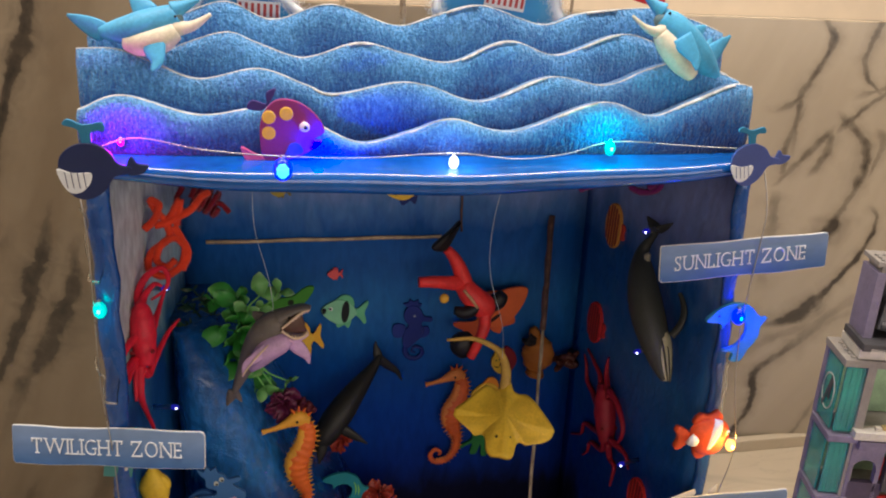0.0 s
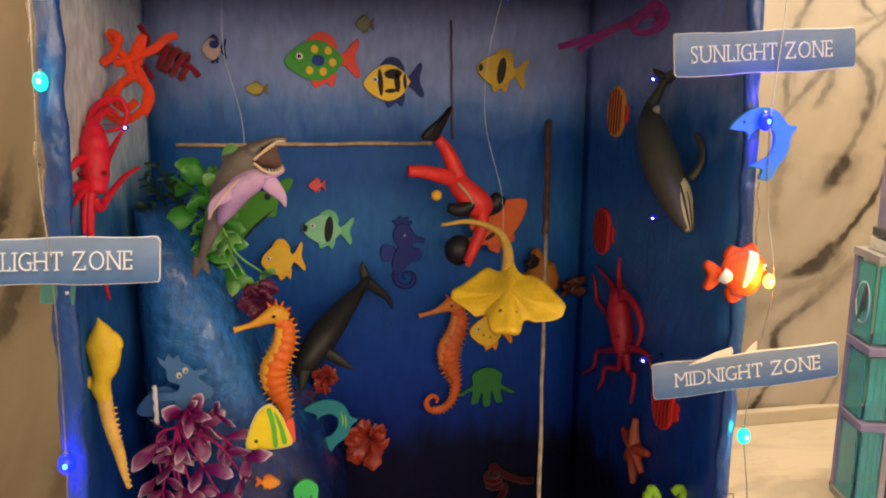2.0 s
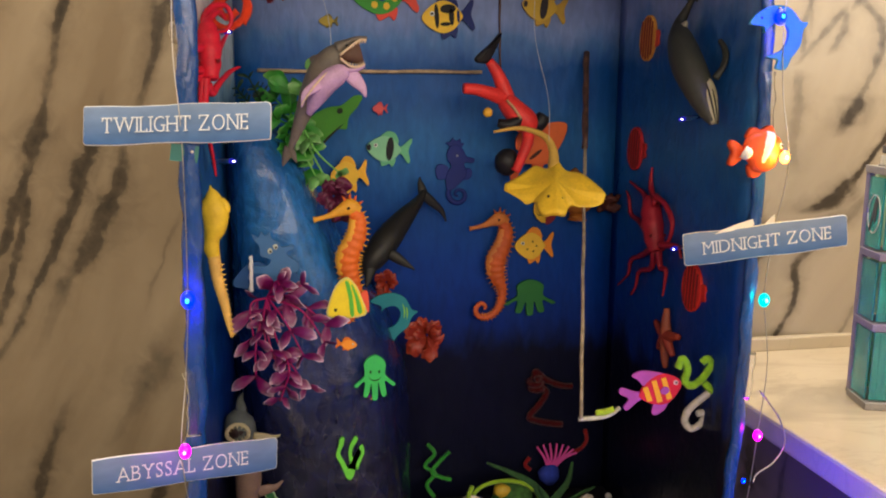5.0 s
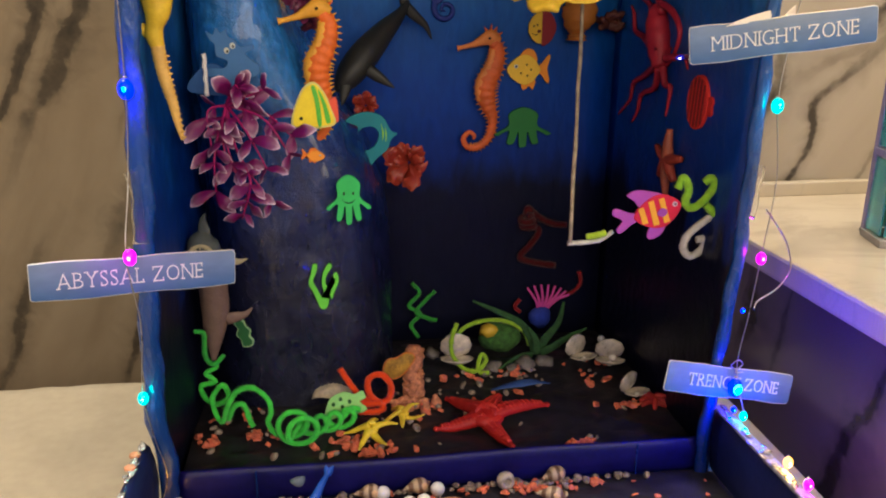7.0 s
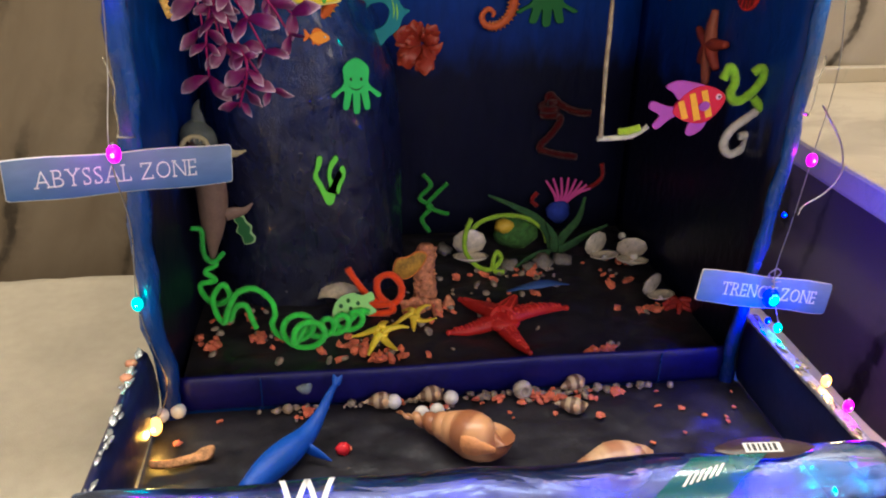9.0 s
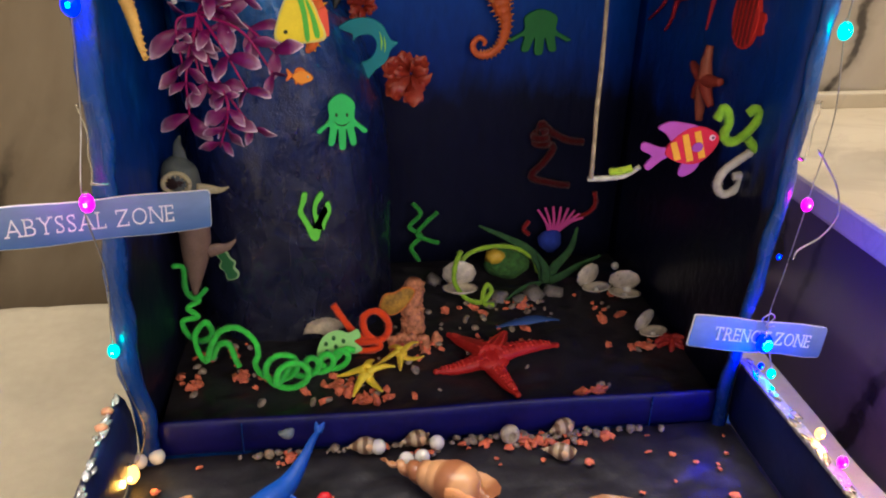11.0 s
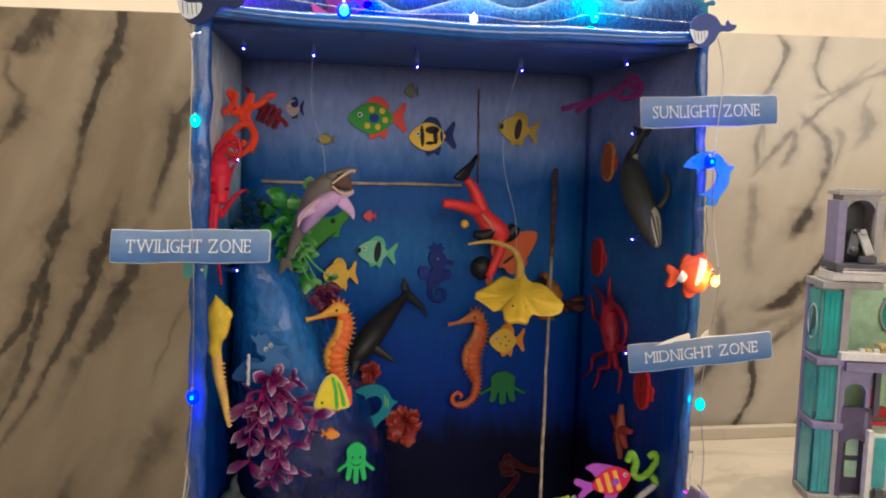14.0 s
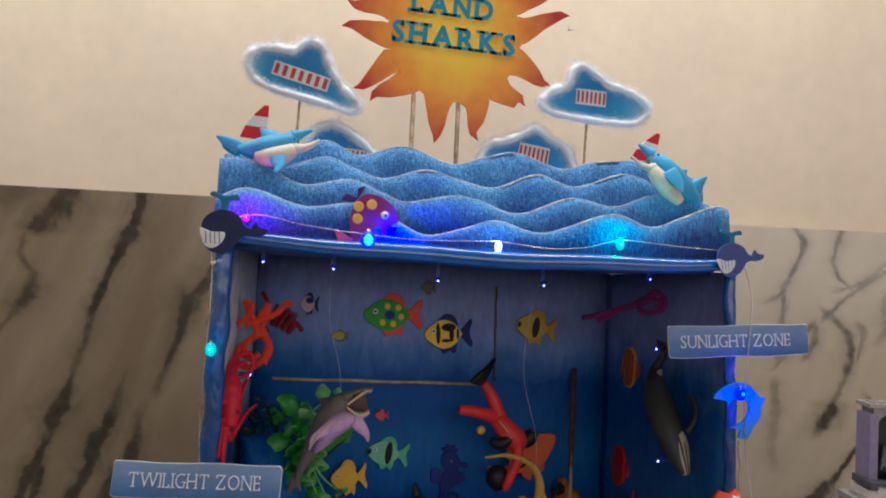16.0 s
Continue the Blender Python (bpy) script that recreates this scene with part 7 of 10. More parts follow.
cleaner("purple pipe cleaner twisted into a squid under the box top", [
    [(0.134, 0.150, 0.5890), (0.148, 0.140, 0.5935), (0.162, 0.130, 0.5990), (0.176, 0.115, 0.6060)], [(0.149, 0.145, 0.5865), (0.160, 0.134, 0.5950), (0.172, 0.120, 0.6030), (0.183, 0.105, 0.6080)],
    [(0.176, 0.115, 0.6065), (0.184, 0.105, 0.6130), (0.189, 0.092, 0.6200), (0.1955, 0.087, 0.6120), (0.1945, 0.088, 0.6030), (0.1860, 0.095, 0.5985), (0.179, 0.105, 0.6000), (0.180, 0.104, 0.6075), (0.187, 0.096, 0.6120), (0.192, 0.090, 0.6080), (0.188, 0.092, 0.6025)],
    [(0.180, 0.108, 0.6100), (0.187, 0.096, 0.6165), (0.1925, 0.089, 0.6170), (0.1935, 0.088, 0.6090)]], (112, 24, 98), 0.0034, seed=54)
cleaner("white and lime pipe cleaner holding the magenta fish", [[(0.0975, 0.055, 0.1945), (0.110, 0.054, 0.195), (0.124, 0.053, 0.197), (0.134, 0.050, 0.205)]], (225, 222, 205), seed=64)
cleaner("lime pipe cleaner bead on the white one", [[(0.112, 0.052, 0.2005), (0.120, 0.051, 0.2015), (0.128, 0.05, 0.204)]], (190, 225, 60), 0.0036, seed=66)
cleaner("lime pipe cleaner curled beside the magenta fish", [[(0.184, 0.045, 0.241), (0.187, 0.043, 0.250), (0.192, 0.042, 0.240), (0.190, 0.043, 0.230), (0.196, 0.042, 0.225), (0.205, 0.041, 0.231), (0.212, 0.040, 0.243), (0.209, 0.040, 0.250), (0.204, 0.041, 0.246)], [(0.207, 0.04, 0.228), (0.213, 0.038, 0.222), (0.221, 0.036, 0.216)]], (150, 205, 50), 0.0042, seed=74)
cleaner("white pipe cleaner curled into a hook", [[(0.217, 0.038, 0.222), (0.208, 0.044, 0.212), (0.198, 0.048, 0.200), (0.196, 0.05, 0.188), (0.203, 0.05, 0.181), (0.212, 0.049, 0.187), (0.213, 0.048, 0.196), (0.206, 0.048, 0.196)]], (222, 216, 205), 0.0039, seed=84)
cleaner("dark red pipe cleaner bent on the black back board", [[(0.160, 0.260, 0.150), (0.145, 0.260, 0.152), (0.128, 0.260, 0.160), (0.116, 0.260, 0.170), (0.118, 0.260, 0.152), (0.130, 0.260, 0.145), (0.122, 0.260, 0.130), (0.110, 0.260, 0.115), (0.128, 0.260, 0.108), (0.150, 0.260, 0.104)], coil([(0.114, 0.258, 0.163), (0.118, 0.258, 0.148)], 0.006, 2.4, 10)], (78, 8, 14), 0.0046, seed=94)
cleaner("red pipe cleaner bent low on the back board", [[(0.178, 0.260, 0.096), (0.180, 0.260, 0.082), (0.172, 0.260, 0.072), (0.158, 0.260, 0.068)], [(0.112, 0.260, 0.066), (0.106, 0.258, 0.058), (0.112, 0.256, 0.052)]], (140, 25, 30), 0.003, seed=104)
cleaner("green pipe cleaner zigzag standing at the back", [[(-0.009, 0.255, 0.092), (-0.001, 0.255, 0.080), (-0.012, 0.255, 0.066), (0.0, 0.255, 0.056), (-0.01, 0.253, 0.044), (-0.002, 0.25, 0.030)], [(0.016, 0.254, 0.082), (0.004, 0.254, 0.070), (-0.004, 0.254, 0.058), (0.010, 0.254, 0.050), (0.018, 0.254, 0.048)]], (55, 150, 50), 0.0028, seed=114)
cleaner("lime pipe cleaner arched over the shells", [[(0.029, 0.186, 0.072), (0.024, 0.186, 0.056), (0.024, 0.182, 0.040), (0.034, 0.172, 0.029), (0.046, 0.166, 0.028), (0.049, 0.170, 0.036), (0.053, 0.174, 0.042), (0.057, 0.172, 0.036), (0.049, 0.164, 0.028), (0.058, 0.160, 0.028)],
         [(0.026, 0.198, 0.044), (0.040, 0.208, 0.057), (0.059, 0.210, 0.063), (0.077, 0.210, 0.063), (0.093, 0.210, 0.058), (0.107, 0.211, 0.046), (0.112, 0.212, 0.032)]], (150, 190, 44), 0.0029, seed=124)


def grass_blades():
    """Broad bent strips of felt standing in a tuft."""
    o = thing("felt_grass", "tuft of dark green felt grass blades on the sea floor", "grass model")
    m = mat("dark_green_felt", srgb(48, 84, 44), 0.95, var=0.3, scale=120, bump=0.6)
    for path, w in ((((0.117, 0.206, 0.026), (0.112, 0.208, 0.044), (0.098, 0.210, 0.060), (0.077, 0.211, 0.072), (0.050, 0.212, 0.085)), 0.0052), (((0.120, 0.206, 0.026), (0.128, 0.208, 0.040), (0.142, 0.210, 0.057), (0.147, 0.211, 0.080)), 0.0056), (((0.118, 0.202, 0.026), (0.134, 0.203, 0.032), (0.153, 0.206, 0.042), (0.173, 0.208, 0.050)), 0.0050), (((0.112, 0.198, 0.026), (0.098, 0.188, 0.031), (0.082, 0.178, 0.030), (0.070, 0.168, 0.027)), 0.0046), (((0.117, 0.200, 0.026), (0.116, 0.202, 0.042), (0.108, 0.204, 0.056)), 0.0048)):
        n = len(path)
        part("blade", Mesh().add(loft(list(path), [(w * (1 - 0.75 * (i / (n - 1)) ** 2), 0.0009) for i in range(n)], 8, up=(0, 1, 0), steps=6)), m, o)


grass_blades()


# ---- plastic plants ----
M_PURPLE = leafy("purple_leaf", (0.17, 0.002, 0.10), (0.90, 0.72, 0.84), margin=0.28)
M_GREENLEAF = leafy("green_leaf", (0.05, 0.30, 0.035), (0.34, 0.60, 0.18))
M_PALELEAF = leafy("pale_green_leaf", (0.16, 0.42, 0.10), (0.55, 0.75, 0.40))
M_DARKLEAF = leafy("dark_leaf", (0.012, 0.05, 0.02), (0.06, 0.02, 0.05))


def plant(label, root, sprigs, leaf, stem, size, pairs, seed, spread=1.0, width=0.42, full=1.0):
    """Sprigs of paired leaves along curved stems."""
    o = thing("plastic_plant", label, "plastic plant", group="plastic plants")
    rnd = random.Random(seed)
    for tip in sprigs:
        a, b = Vector(root), Vector(tip)
        mid = a.lerp(b, 0.5) + Vector((rnd.uniform(-0.008, 0.008), rnd.uniform(-0.012, 0.002), rnd.uniform(-0.004, 0.012)))
        pts = [Vector(p) for p in smooth_path([tuple(a), tuple(mid), tuple(b)], 8)]
        part("stem", Mesh().add(loft([tuple(p) for p in pts], [0.0013 - 0.0006 * i / len(pts) for i in range(len(pts))], 6, raw=True)), stem, o)
        for k in range(pairs):
            i = int((0.30 + 0.70 * k / max(1, pairs - 1)) * (len(pts) - 1))
            p = pts[i]
            d = (pts[min(i + 1, len(pts) - 1)] - pts[max(i - 1, 0)]).normalized()
            for s in (-1, 1):
                sd = d.cross(Vector((rnd.uniform(-0.3, 0.3), -1, rnd.uniform(-0.3, 0.3)))).normalized() * s
                ln = size * rnd.uniform(0.6, 1.3)
                e = p + (sd * 0.8 * spread + d * 0.65 + Vector((0, rnd.uniform(-0.5, 0.3), rnd.uniform(-0.25, 0.1)))).normalized() * ln
                part("leaf", Mesh().add(blade(tuple(p), tuple(e), ln * width * rnd.uniform(0.85, 1.2), (0, -0.2 * ln * rnd.random(), 0.08 * ln), (rnd.uniform(-0.9, 0.9), -0.8, rnd.uniform(-0.7, 0.9)), full=full)), leaf, o)
    return o


plant("magenta plastic water plant with white leaf tips on the mountain", (-0.172, 0.098, 0.304), [(-0.160, 0.082, 0.318), (-0.142, 0.080, 0.318), (-0.122, 0.080, 0.282), (-0.124, 0.078, 0.268), (-0.142, 0.074, 0.258), (-0.172, 0.082, 0.258), (-0.184, 0.086, 0.272), (-0.158, 0.076, 0.236), (-0.183, 0.084, 0.238), (-0.141, 0.078, 0.230)],
      M_PURPLE, P(150, 12, 92), 0.0200, 3, 5, 1.1, 0.44, 1.3)
plant("drooping sprig of the magenta water plant with pale leaf tips", (-0.160, 0.078, 0.262), [(-0.163, 0.074, 0.218)], M_PURPLE, P(150, 12, 92), 0.0170, 4, 15, 1.1, 0.44, 1.3)
plant("green plastic water plant with broad crumpled leaves behind the shark", (-0.150, 0.185, 0.445), [(-0.138, 0.165, 0.405), (-0.150, 0.17, 0.484), (-0.164, 0.18, 0.474), (-0.150, 0.16, 0.425), (-0.160, 0.165, 0.455), (-0.134, 0.16, 0.430)], M_GREENLEAF, P(60, 140, 50), 0.020, 3, 8, 0.8, 0.72, 1.2)
plant("light green plastic sprig with round leaves above the shark", (-0.140, 0.165, 0.470), [(-0.128, 0.150, 0.494), (-0.112, 0.150, 0.496)], M_PALELEAF, P(110, 175, 80), 0.0165, 2, 4, 0.9, 0.72, 1.2)
plant("pale green plastic sprig with round leaves on the mountain", (-0.140, 0.150, 0.452), [(-0.117, 0.150, 0.398), (-0.128, 0.150, 0.404), (-0.108, 0.152, 0.408)], M_PALELEAF, P(120, 190, 90), 0.014, 2, 21, 0.8, 0.75)
plant("dark feathery plastic plant in the corner", (-0.178, 0.200, 0.440), [(-0.196, 0.166, 0.482), (-0.186, 0.17, 0.492), (-0.199, 0.17, 0.456), (-0.176, 0.18, 0.484), (-0.192, 0.172, 0.44)], M_DARKLEAF, P(25, 50, 35), 0.010, 6, 12, 1.0, 0.28)


# ---- corals, rocks and stones ----
def coral(label, place, rgb, branches, size, seed, thick=0.004, category="coral model"):
    o = thing("coral", label, category, pose(*place), group="coral models")
    rnd = random.Random(seed)
    for _ in range(branches):
        a = rnd.uniform(0, 6.283)
        d = Vector((math.cos(a), -abs(math.sin(a)) * 0.7, rnd.uniform(-0.4, 1.0))).normalized()
        e = d * size * rnd.uniform(0.6, 1.0)
        pts = [(0, 0, 0), tuple(e * 0.5 + Vector((rnd.gauss(0, 0.1), rnd.gauss(0, 0.1), rnd.gauss(0, 0.1))) * size), tuple(e)]
        part("branch", Mesh().add(loft(pts, [thick, thick * 0.8, thick * 0.65], 8, steps=5, ridge=0.3, ridges=4)).add(ball(tuple(e), thick * 0.72, 8, 0.6, rnd.random() * 9)), P(*rgb), o)
    return o


def frond_coral(label, place, tone, count, size, seed, width=0.55):
    """A rosette of short crinkled plastic fronds."""
    o = thing("coral", label, "coral model", pose(*place), group="coral models")
    rnd = random.Random(seed)
    for k in range(count):
        a = 6.283 * k / count + rnd.gauss(0, 0.25)
        ln = size * rnd.uniform(0.55, 1.05)
        out = Vector((math.cos(a), rnd.uniform(-0.75, -0.05), math.sin(a))).normalized()
        tip = out * ln
        part("frond", Mesh().add(blade(tuple(out * ln * 0.08), tuple(tip), ln * width * rnd.uniform(0.7, 1.1), tuple(Vector((rnd.gauss(0, 0.1), -0.15, rnd.gauss(0, 0.1))) * ln), (rnd.uniform(-0.6, 0.6), -1, rnd.uniform(-0.6, 0.6)), thick=0.0010)), tone, o)
        for sd in (-1, 1):
            side = Vector((-math.sin(a) * sd, 0, math.cos(a) * sd)) * 0.5 + out * 0.6
            part("frond", Mesh().add(blade(tuple(tip * 0.5), tuple(tip * 0.5 + side * ln * 0.55), ln * width * 0.55, (0, -0.1 * ln, 0), (0, -1, rnd.uniform(-0.5, 0.5)), thick=0.0010)), tone, o)
    return o


M_EMBER = leafy("ember_frond", (0.30, 0.028, 0.012), (0.55, 0.11, 0.02))
M_PLUM = leafy("plum_frond", (0.10, 0.008, 0.04), (0.24, 0.02, 0.10))
frond_coral("orange-red crinkled plastic coral on the mountain's edge", (-0.016, 0.212, 0.232), M_EMBER, 13, 0.030, 2)
frond_coral("dark red crinkled coral behind the whale", (-0.055, 0.243, 0.283), M_EMBER, 8, 0.017, 3)
frond_coral("dark plum coral fan on the mountain top", (-0.112, 0.150, 0.386), M_PLUM, 11, 0.022, 4, 0.8)
coral("dark red and purple coral under the yellow fish", (-0.098, 0.185, 0.362), (100, 35, 45), 10, 0.018, 6, 0.005)
coral("dark brown coral tuft on the back board", (0.186, 0.250, 0.362), (78, 38, 30), 14, 0.020, 7, 0.004)
coral("black coral tuft behind the ray", (0.150, 0.25, 0.385), (28, 24, 26), 10, 0.014, 8, 0.004)
coral("red coral branch beside a shell on the sea floor", (0.200, 0.088, 0.028), (165, 45, 35), 9, 0.018, 9, 0.003)


def pink_stump():
    o = thing("coral", "tan orange coral stump with a mustard plate among small stones", "coral model", pose(-0.022, 0.126, 0.022), group="coral models")
    tan = mat("tan_coral", srgb(190, 116, 82), 0.9, var=0.55, scale=190, bump=1.0, bscale=260)
    m = Mesh().add(loft([(0, 0, 0), (0.001, 0, 0.014), (-0.001, 0.002, 0.028), (0.001, 0.004, 0.044), (0.002, 0.005, 0.053)], [0.0105, 0.0090, 0.0082, 0.0090, 0.0055], 16, ridge=0.16, ridges=7))
    rnd = random.Random(3)
    for k in range(46):
        a, t = rnd.uniform(2.6, 6.8), rnd.random()
        m.add(ball((0.0088 * math.cos(a), 0.0088 * math.sin(a) + 0.004 * t, 0.004 + 0.046 * t), rnd.uniform(0.0010, 0.0026), 7, 0.8, rnd.random() * 9))
    part("stump", m, tan, o)
    for k in range(15):
        x = -0.024 + 0.0034 * k + rnd.gauss(0, 0.002)
        part("knob", Mesh().add(loft([(x, -0.018 + rnd.gauss(0, 0.006), 0.0), (x + rnd.gauss(0, 0.002), -0.018, 0.006), (x + rnd.gauss(0, 0.003), -0.019, rnd.uniform(0.009, 0.014))], [0.0034, 0.0036, 0.0016], 8, ridge=0.25, ridges=5)), tan, o)
    plate = closed_path([(-0.015, -0.006), (-0.013, 0.006), (-0.004, 0.009), (0.004, 0.014), (0.012, 0.012), (0.009, 0.003), (0.002, -0.006), (-0.006, -0.010)], 4)
    top = part("plate", Mesh().add(slab(plate, 0.0035, 0.001)), mat("mustard_coral", srgb(158, 118, 34), 0.75, var=0.5, scale=140, bump=0.8), o, "mustard coral plate", at=pose(-0.013, -0.008, 0.038, -12, 6, 0))
    part("plate_rim", Mesh().add(loft([(x, -0.0018, z) for x, z in plate] + [(plate[0][0], -0.0018, plate[0][1])], [0.0012] * (len(plate) + 1), 6, raw=True)), mat("orange_coral", srgb(200, 112, 36), 0.8, var=0.4, bump=0.8), top, "orange frilled rim")


pink_stump()


def starfish(label, at, r, rgb, tip, lift, seed, knobs=True, fat=0.2, arms=None):
    o = thing("starfish", label, "starfish figure", at, group="starfish")
    rnd = random.Random(seed)
    base = P(*rgb)
    part("disc", Mesh().add(ball((0, 0, lift * 0.6), (r * 0.26, r * 0.26, r * fat * 0.75), 16)), base, o)
    for k in range(5):
        a = 2 * math.pi * k / 5 + rnd.gauss(0, 0.09)
        ln = r * rnd.uniform(0.92, 1.08)
        bend = rnd.gauss(0, 0.08)
        if arms:
            a, ln = radians(arms[k][0]), arms[k][1]
        pts = [(ln * t * math.cos(a + bend * t), ln * t * math.sin(a + bend * t), lift * (1 - 0.9 * t) + 0.004 * math.sin(2.5 * t + k)) for t in (0.05, 0.35, 0.7, 1.0)]
        arm = part("arm", Mesh().add(loft(pts, [(r * 0.17, r * fat * 0.7), (r * 0.125, r * fat * 0.6), (r * 0.085, r * fat * 0.45), (r * 0.035, r * fat * 0.18)], 12, steps=6, ridge=0.05, ridges=14)), base, o)
        part("arm_tip", Mesh().add(ball(pts[3], (r * 0.05, r * 0.05, r * fat * 0.26), 8)), P(*tip), arm)
        if knobs:
            m = Mesh()
            for row in (-1, 0, 1):
                for i in range(11):
                    t = 0.12 + 0.8 * i / 10
                    p = Vector(smooth_path(pts, 10)[int(t * 29)])
                    sd = Vector((-math.sin(a), math.cos(a), 0)) * row * r * 0.085 * (1.1 - t)
                    m.add(ball(tuple(p + sd + Vector((0, 0, r * fat * (0.62 - 0.35 * t) * (1 if row == 0 else 0.86)))), r * 0.030, 7))
            part("bumps", m, P(*tip), arm, "small raised bumps")
    return o


starfish("large red bumpy plastic starfish on the sea floor", pose(0.037, 0.069, 0.0275), 0.060, (172, 30, 24), (186, 44, 34), 0.006, 2, True, 0.16, ((18, 0.062), (60, 0.049), (122, 0.057), (190, 0.046), (283, 0.049)))
starfish("yellow plastic starfish leaning on the gravel", pose(-0.066, 0.056, 0.031, 2, 0, 10), 0.024, (235, 205, 50), (240, 215, 80), 0.004, 3, False, 0.16)
starfish("yellow plastic starfish lying flat behind the other", pose(-0.036, 0.082, 0.031, -9, 0, 40), 0.021, (220, 190, 50), (230, 205, 80), 0.002, 4, False, 0.14)


def wall_star():
    o = thing("starfish", "brown-red plastic starfish on the box side", "starfish figure", pose(right_x(0.115) - 0.004, 0.115, 0.250) @ FACE_RIGHT, group="starfish")
    for k, (a, ln) in enumerate(((92, 0.027), (12, 0.024), (-48, 0.022), (-88, 0.032), (160, 0.024), (-128, 0.021))):
        w = radians(a)
        part("arm", Mesh().add(loft([(0, -0.002, 0), (ln * 0.5 * math.cos(w), -0.003, ln * 0.5 * math.sin(w)), (ln * math.cos(w), -0.002, ln * math.sin(w))], [0.0060, 0.0046, 0.0028], 10)), P(160, 84, 62) if k in (0, 3) else P(150, 58, 42), o)
    return o


wall_star()


def turtle():
    o = thing("foam_turtle", "pale green foam turtle with cut holes leaning on the coils", "turtle cutout", pose(-0.089, 0.086, 0.042, -52, -8, 0) @ Matrix.Scale(0.95, 4))
    sheet("shell", closed_path([(-0.017, -0.006), (-0.010, 0.008), (0.003, 0.012), (0.012, 0.008), (0.020, 0.010), (0.022, 0.003), (0.016, 0.0), (0.022, -0.008), (0.016, -0.011), (0.006, -0.010), (-0.006, -0.011), (-0.014, -0.012)], 4), F(160, 226, 130), o, 0.003)
    for x, z in ((-0.008, 0.001), (-0.001, 0.005), (0.0, -0.003), (-0.008, -0.006), (0.007, 0.001), (0.007, -0.006)):
        sheet("hole", oval(x, z, 0.0017, 0.0022, 10), F(40, 90, 40), o, 0.0005, 0.003)


turtle()


# ---- shells, pearls and gravel ----
def scallop(label, at, r, rgb, depth=0.35, ribs=11):
    v, f = [], []
    n, m = 36, 8
    for side in (0, 1):
        for j in range(m + 1):
            for i in range(n + 1):
                a = radians(-75 + 150 * i / n)
                t = j / m
                rr = r * t * (1 + 0.025 * math.cos(ribs * 2 * math.pi * i / n))
                h = depth * r * (1 - (t * 2 - 0.9) ** 2) * (1 - 0.25 * (a / 1.3) ** 2) + 0.02 * r * math.cos(ribs * 2 * math.pi * i / n) * t
                v.append((rr * math.sin(a), rr * math.cos(a) - r * 0.5, max(0.0, h) - 0.0008 * side))
    k = (n + 1) * (m + 1)
    for j in range(m):
        for i in range(n):
            a = j * (n + 1) + i
            f += [(a, a + n + 1, a + n + 2, a + 1), (k + a, k + a + 1, k + a + n + 2, k + a + n + 1)]
    for i in range(n):
        a = m * (n + 1) + i
        f.append((a, k + a, k + a + 1, a + 1))
    o = thing("scallop_shell", label, "shell", at, group="scallop shells")
    part("valve", Mesh().add((v, f)), mat("ribbed_shell", srgb(*rgb), 0.4, var=0.22, scale=160, bump=0.4), o)
    return o


scallop("cream ribbed scallop shell propped on the sea floor", pose(-0.098, 0.126, 0.036, 38, 0, 12), 0.020, (205, 190, 160))
def open_clam(place, turn, r, gape, label):
    """Two shallow shell bowls hinged at the back, the upper one standing open."""
    o = thing("clam_shell", label, "shell", pose(*place, 0, 0, turn), group="open clams")
    pale = mat("clam_inside", srgb(206, 194, 174), 0.3, var=0.22, scale=120, bump=0.25, coat=0.4)
    for name, tilt, k in (("lower_valve", 12.0, 1.0), ("upper_valve", gape, 0.95)):
        v, f = [], []
        n, m = 28, 7
        for side in (0, 1):
            for j in range(m + 1):
                for i in range(n):
                    a, t = 2 * math.pi * i / n, j / m
                    rr = r * k * t * (1 + 0.03 * math.cos(9 * a) + (0.10 if math.sin(a) > 0 else 0.0) * math.sin(a))
                    v.append((rr * 1.12 * math.cos(a), rr * math.sin(a) - r, (0.42 * r * (t * t - 1) * 0.8 + 0.30 * r) - 0.0011 * side))
        q = (m + 1) * n
        for j in range(m):
            for i in range(n):
                a, b = j * n + i, j * n + (i + 1) % n
                f += [(a, b, b + n, a + n), (q + a, q + a + n, q + b + n, q + b)]
        for i in range(n):
            a, b = m * n + i, m * n + (i + 1) % n
            f.append((a, b, q + b, q + a))
        part(name, Mesh().add((v, f)), pale, o, at=pose(0, 0, 0.002, -tilt, 0, 0))
    part("pearl", Mesh().add(ball((0, -r * 0.95, r * 0.34), r * 0.24, 14)), M_PEARL, o, "small pearl inside")


for place, turn, r, gape in (((0.030, 0.196, 0.026), -4, 0.0150, 78), ((0.156, 0.186, 0.026), 24, 0.0125, 86), ((0.186, 0.172, 0.027), -14, 0.0135, 70), ((0.182, 0.104, 0.026), 30, 0.0110, 80)):
    open_clam(place, turn, r, gape, "pale clam shell standing open with a pearl inside")


def pearl(x, y, z, r=0.0058):
    ob = part("pearl", Mesh().add(ball((0, 0, 0), r, 20)), M_PEARL, None, at=pose(x, y, z))
    tagged(ob, "shiny white pearl bead", "pearl", group="pearl beads")


for p in ((-0.229, -0.010, 0.0162), (-0.2175, -0.006, 0.0162), (-0.061, -0.012, 0.0162), (-0.018, -0.012, 0.0162), (-0.042, -0.028, 0.0162), (-0.0305, -0.0265, 0.0162)):
    pearl(*p)
for p in ((0.152, 0.188, 0.034), (0.189, 0.170, 0.033), (0.195, 0.222, 0.030)):
    pearl(*p, 0.0042)


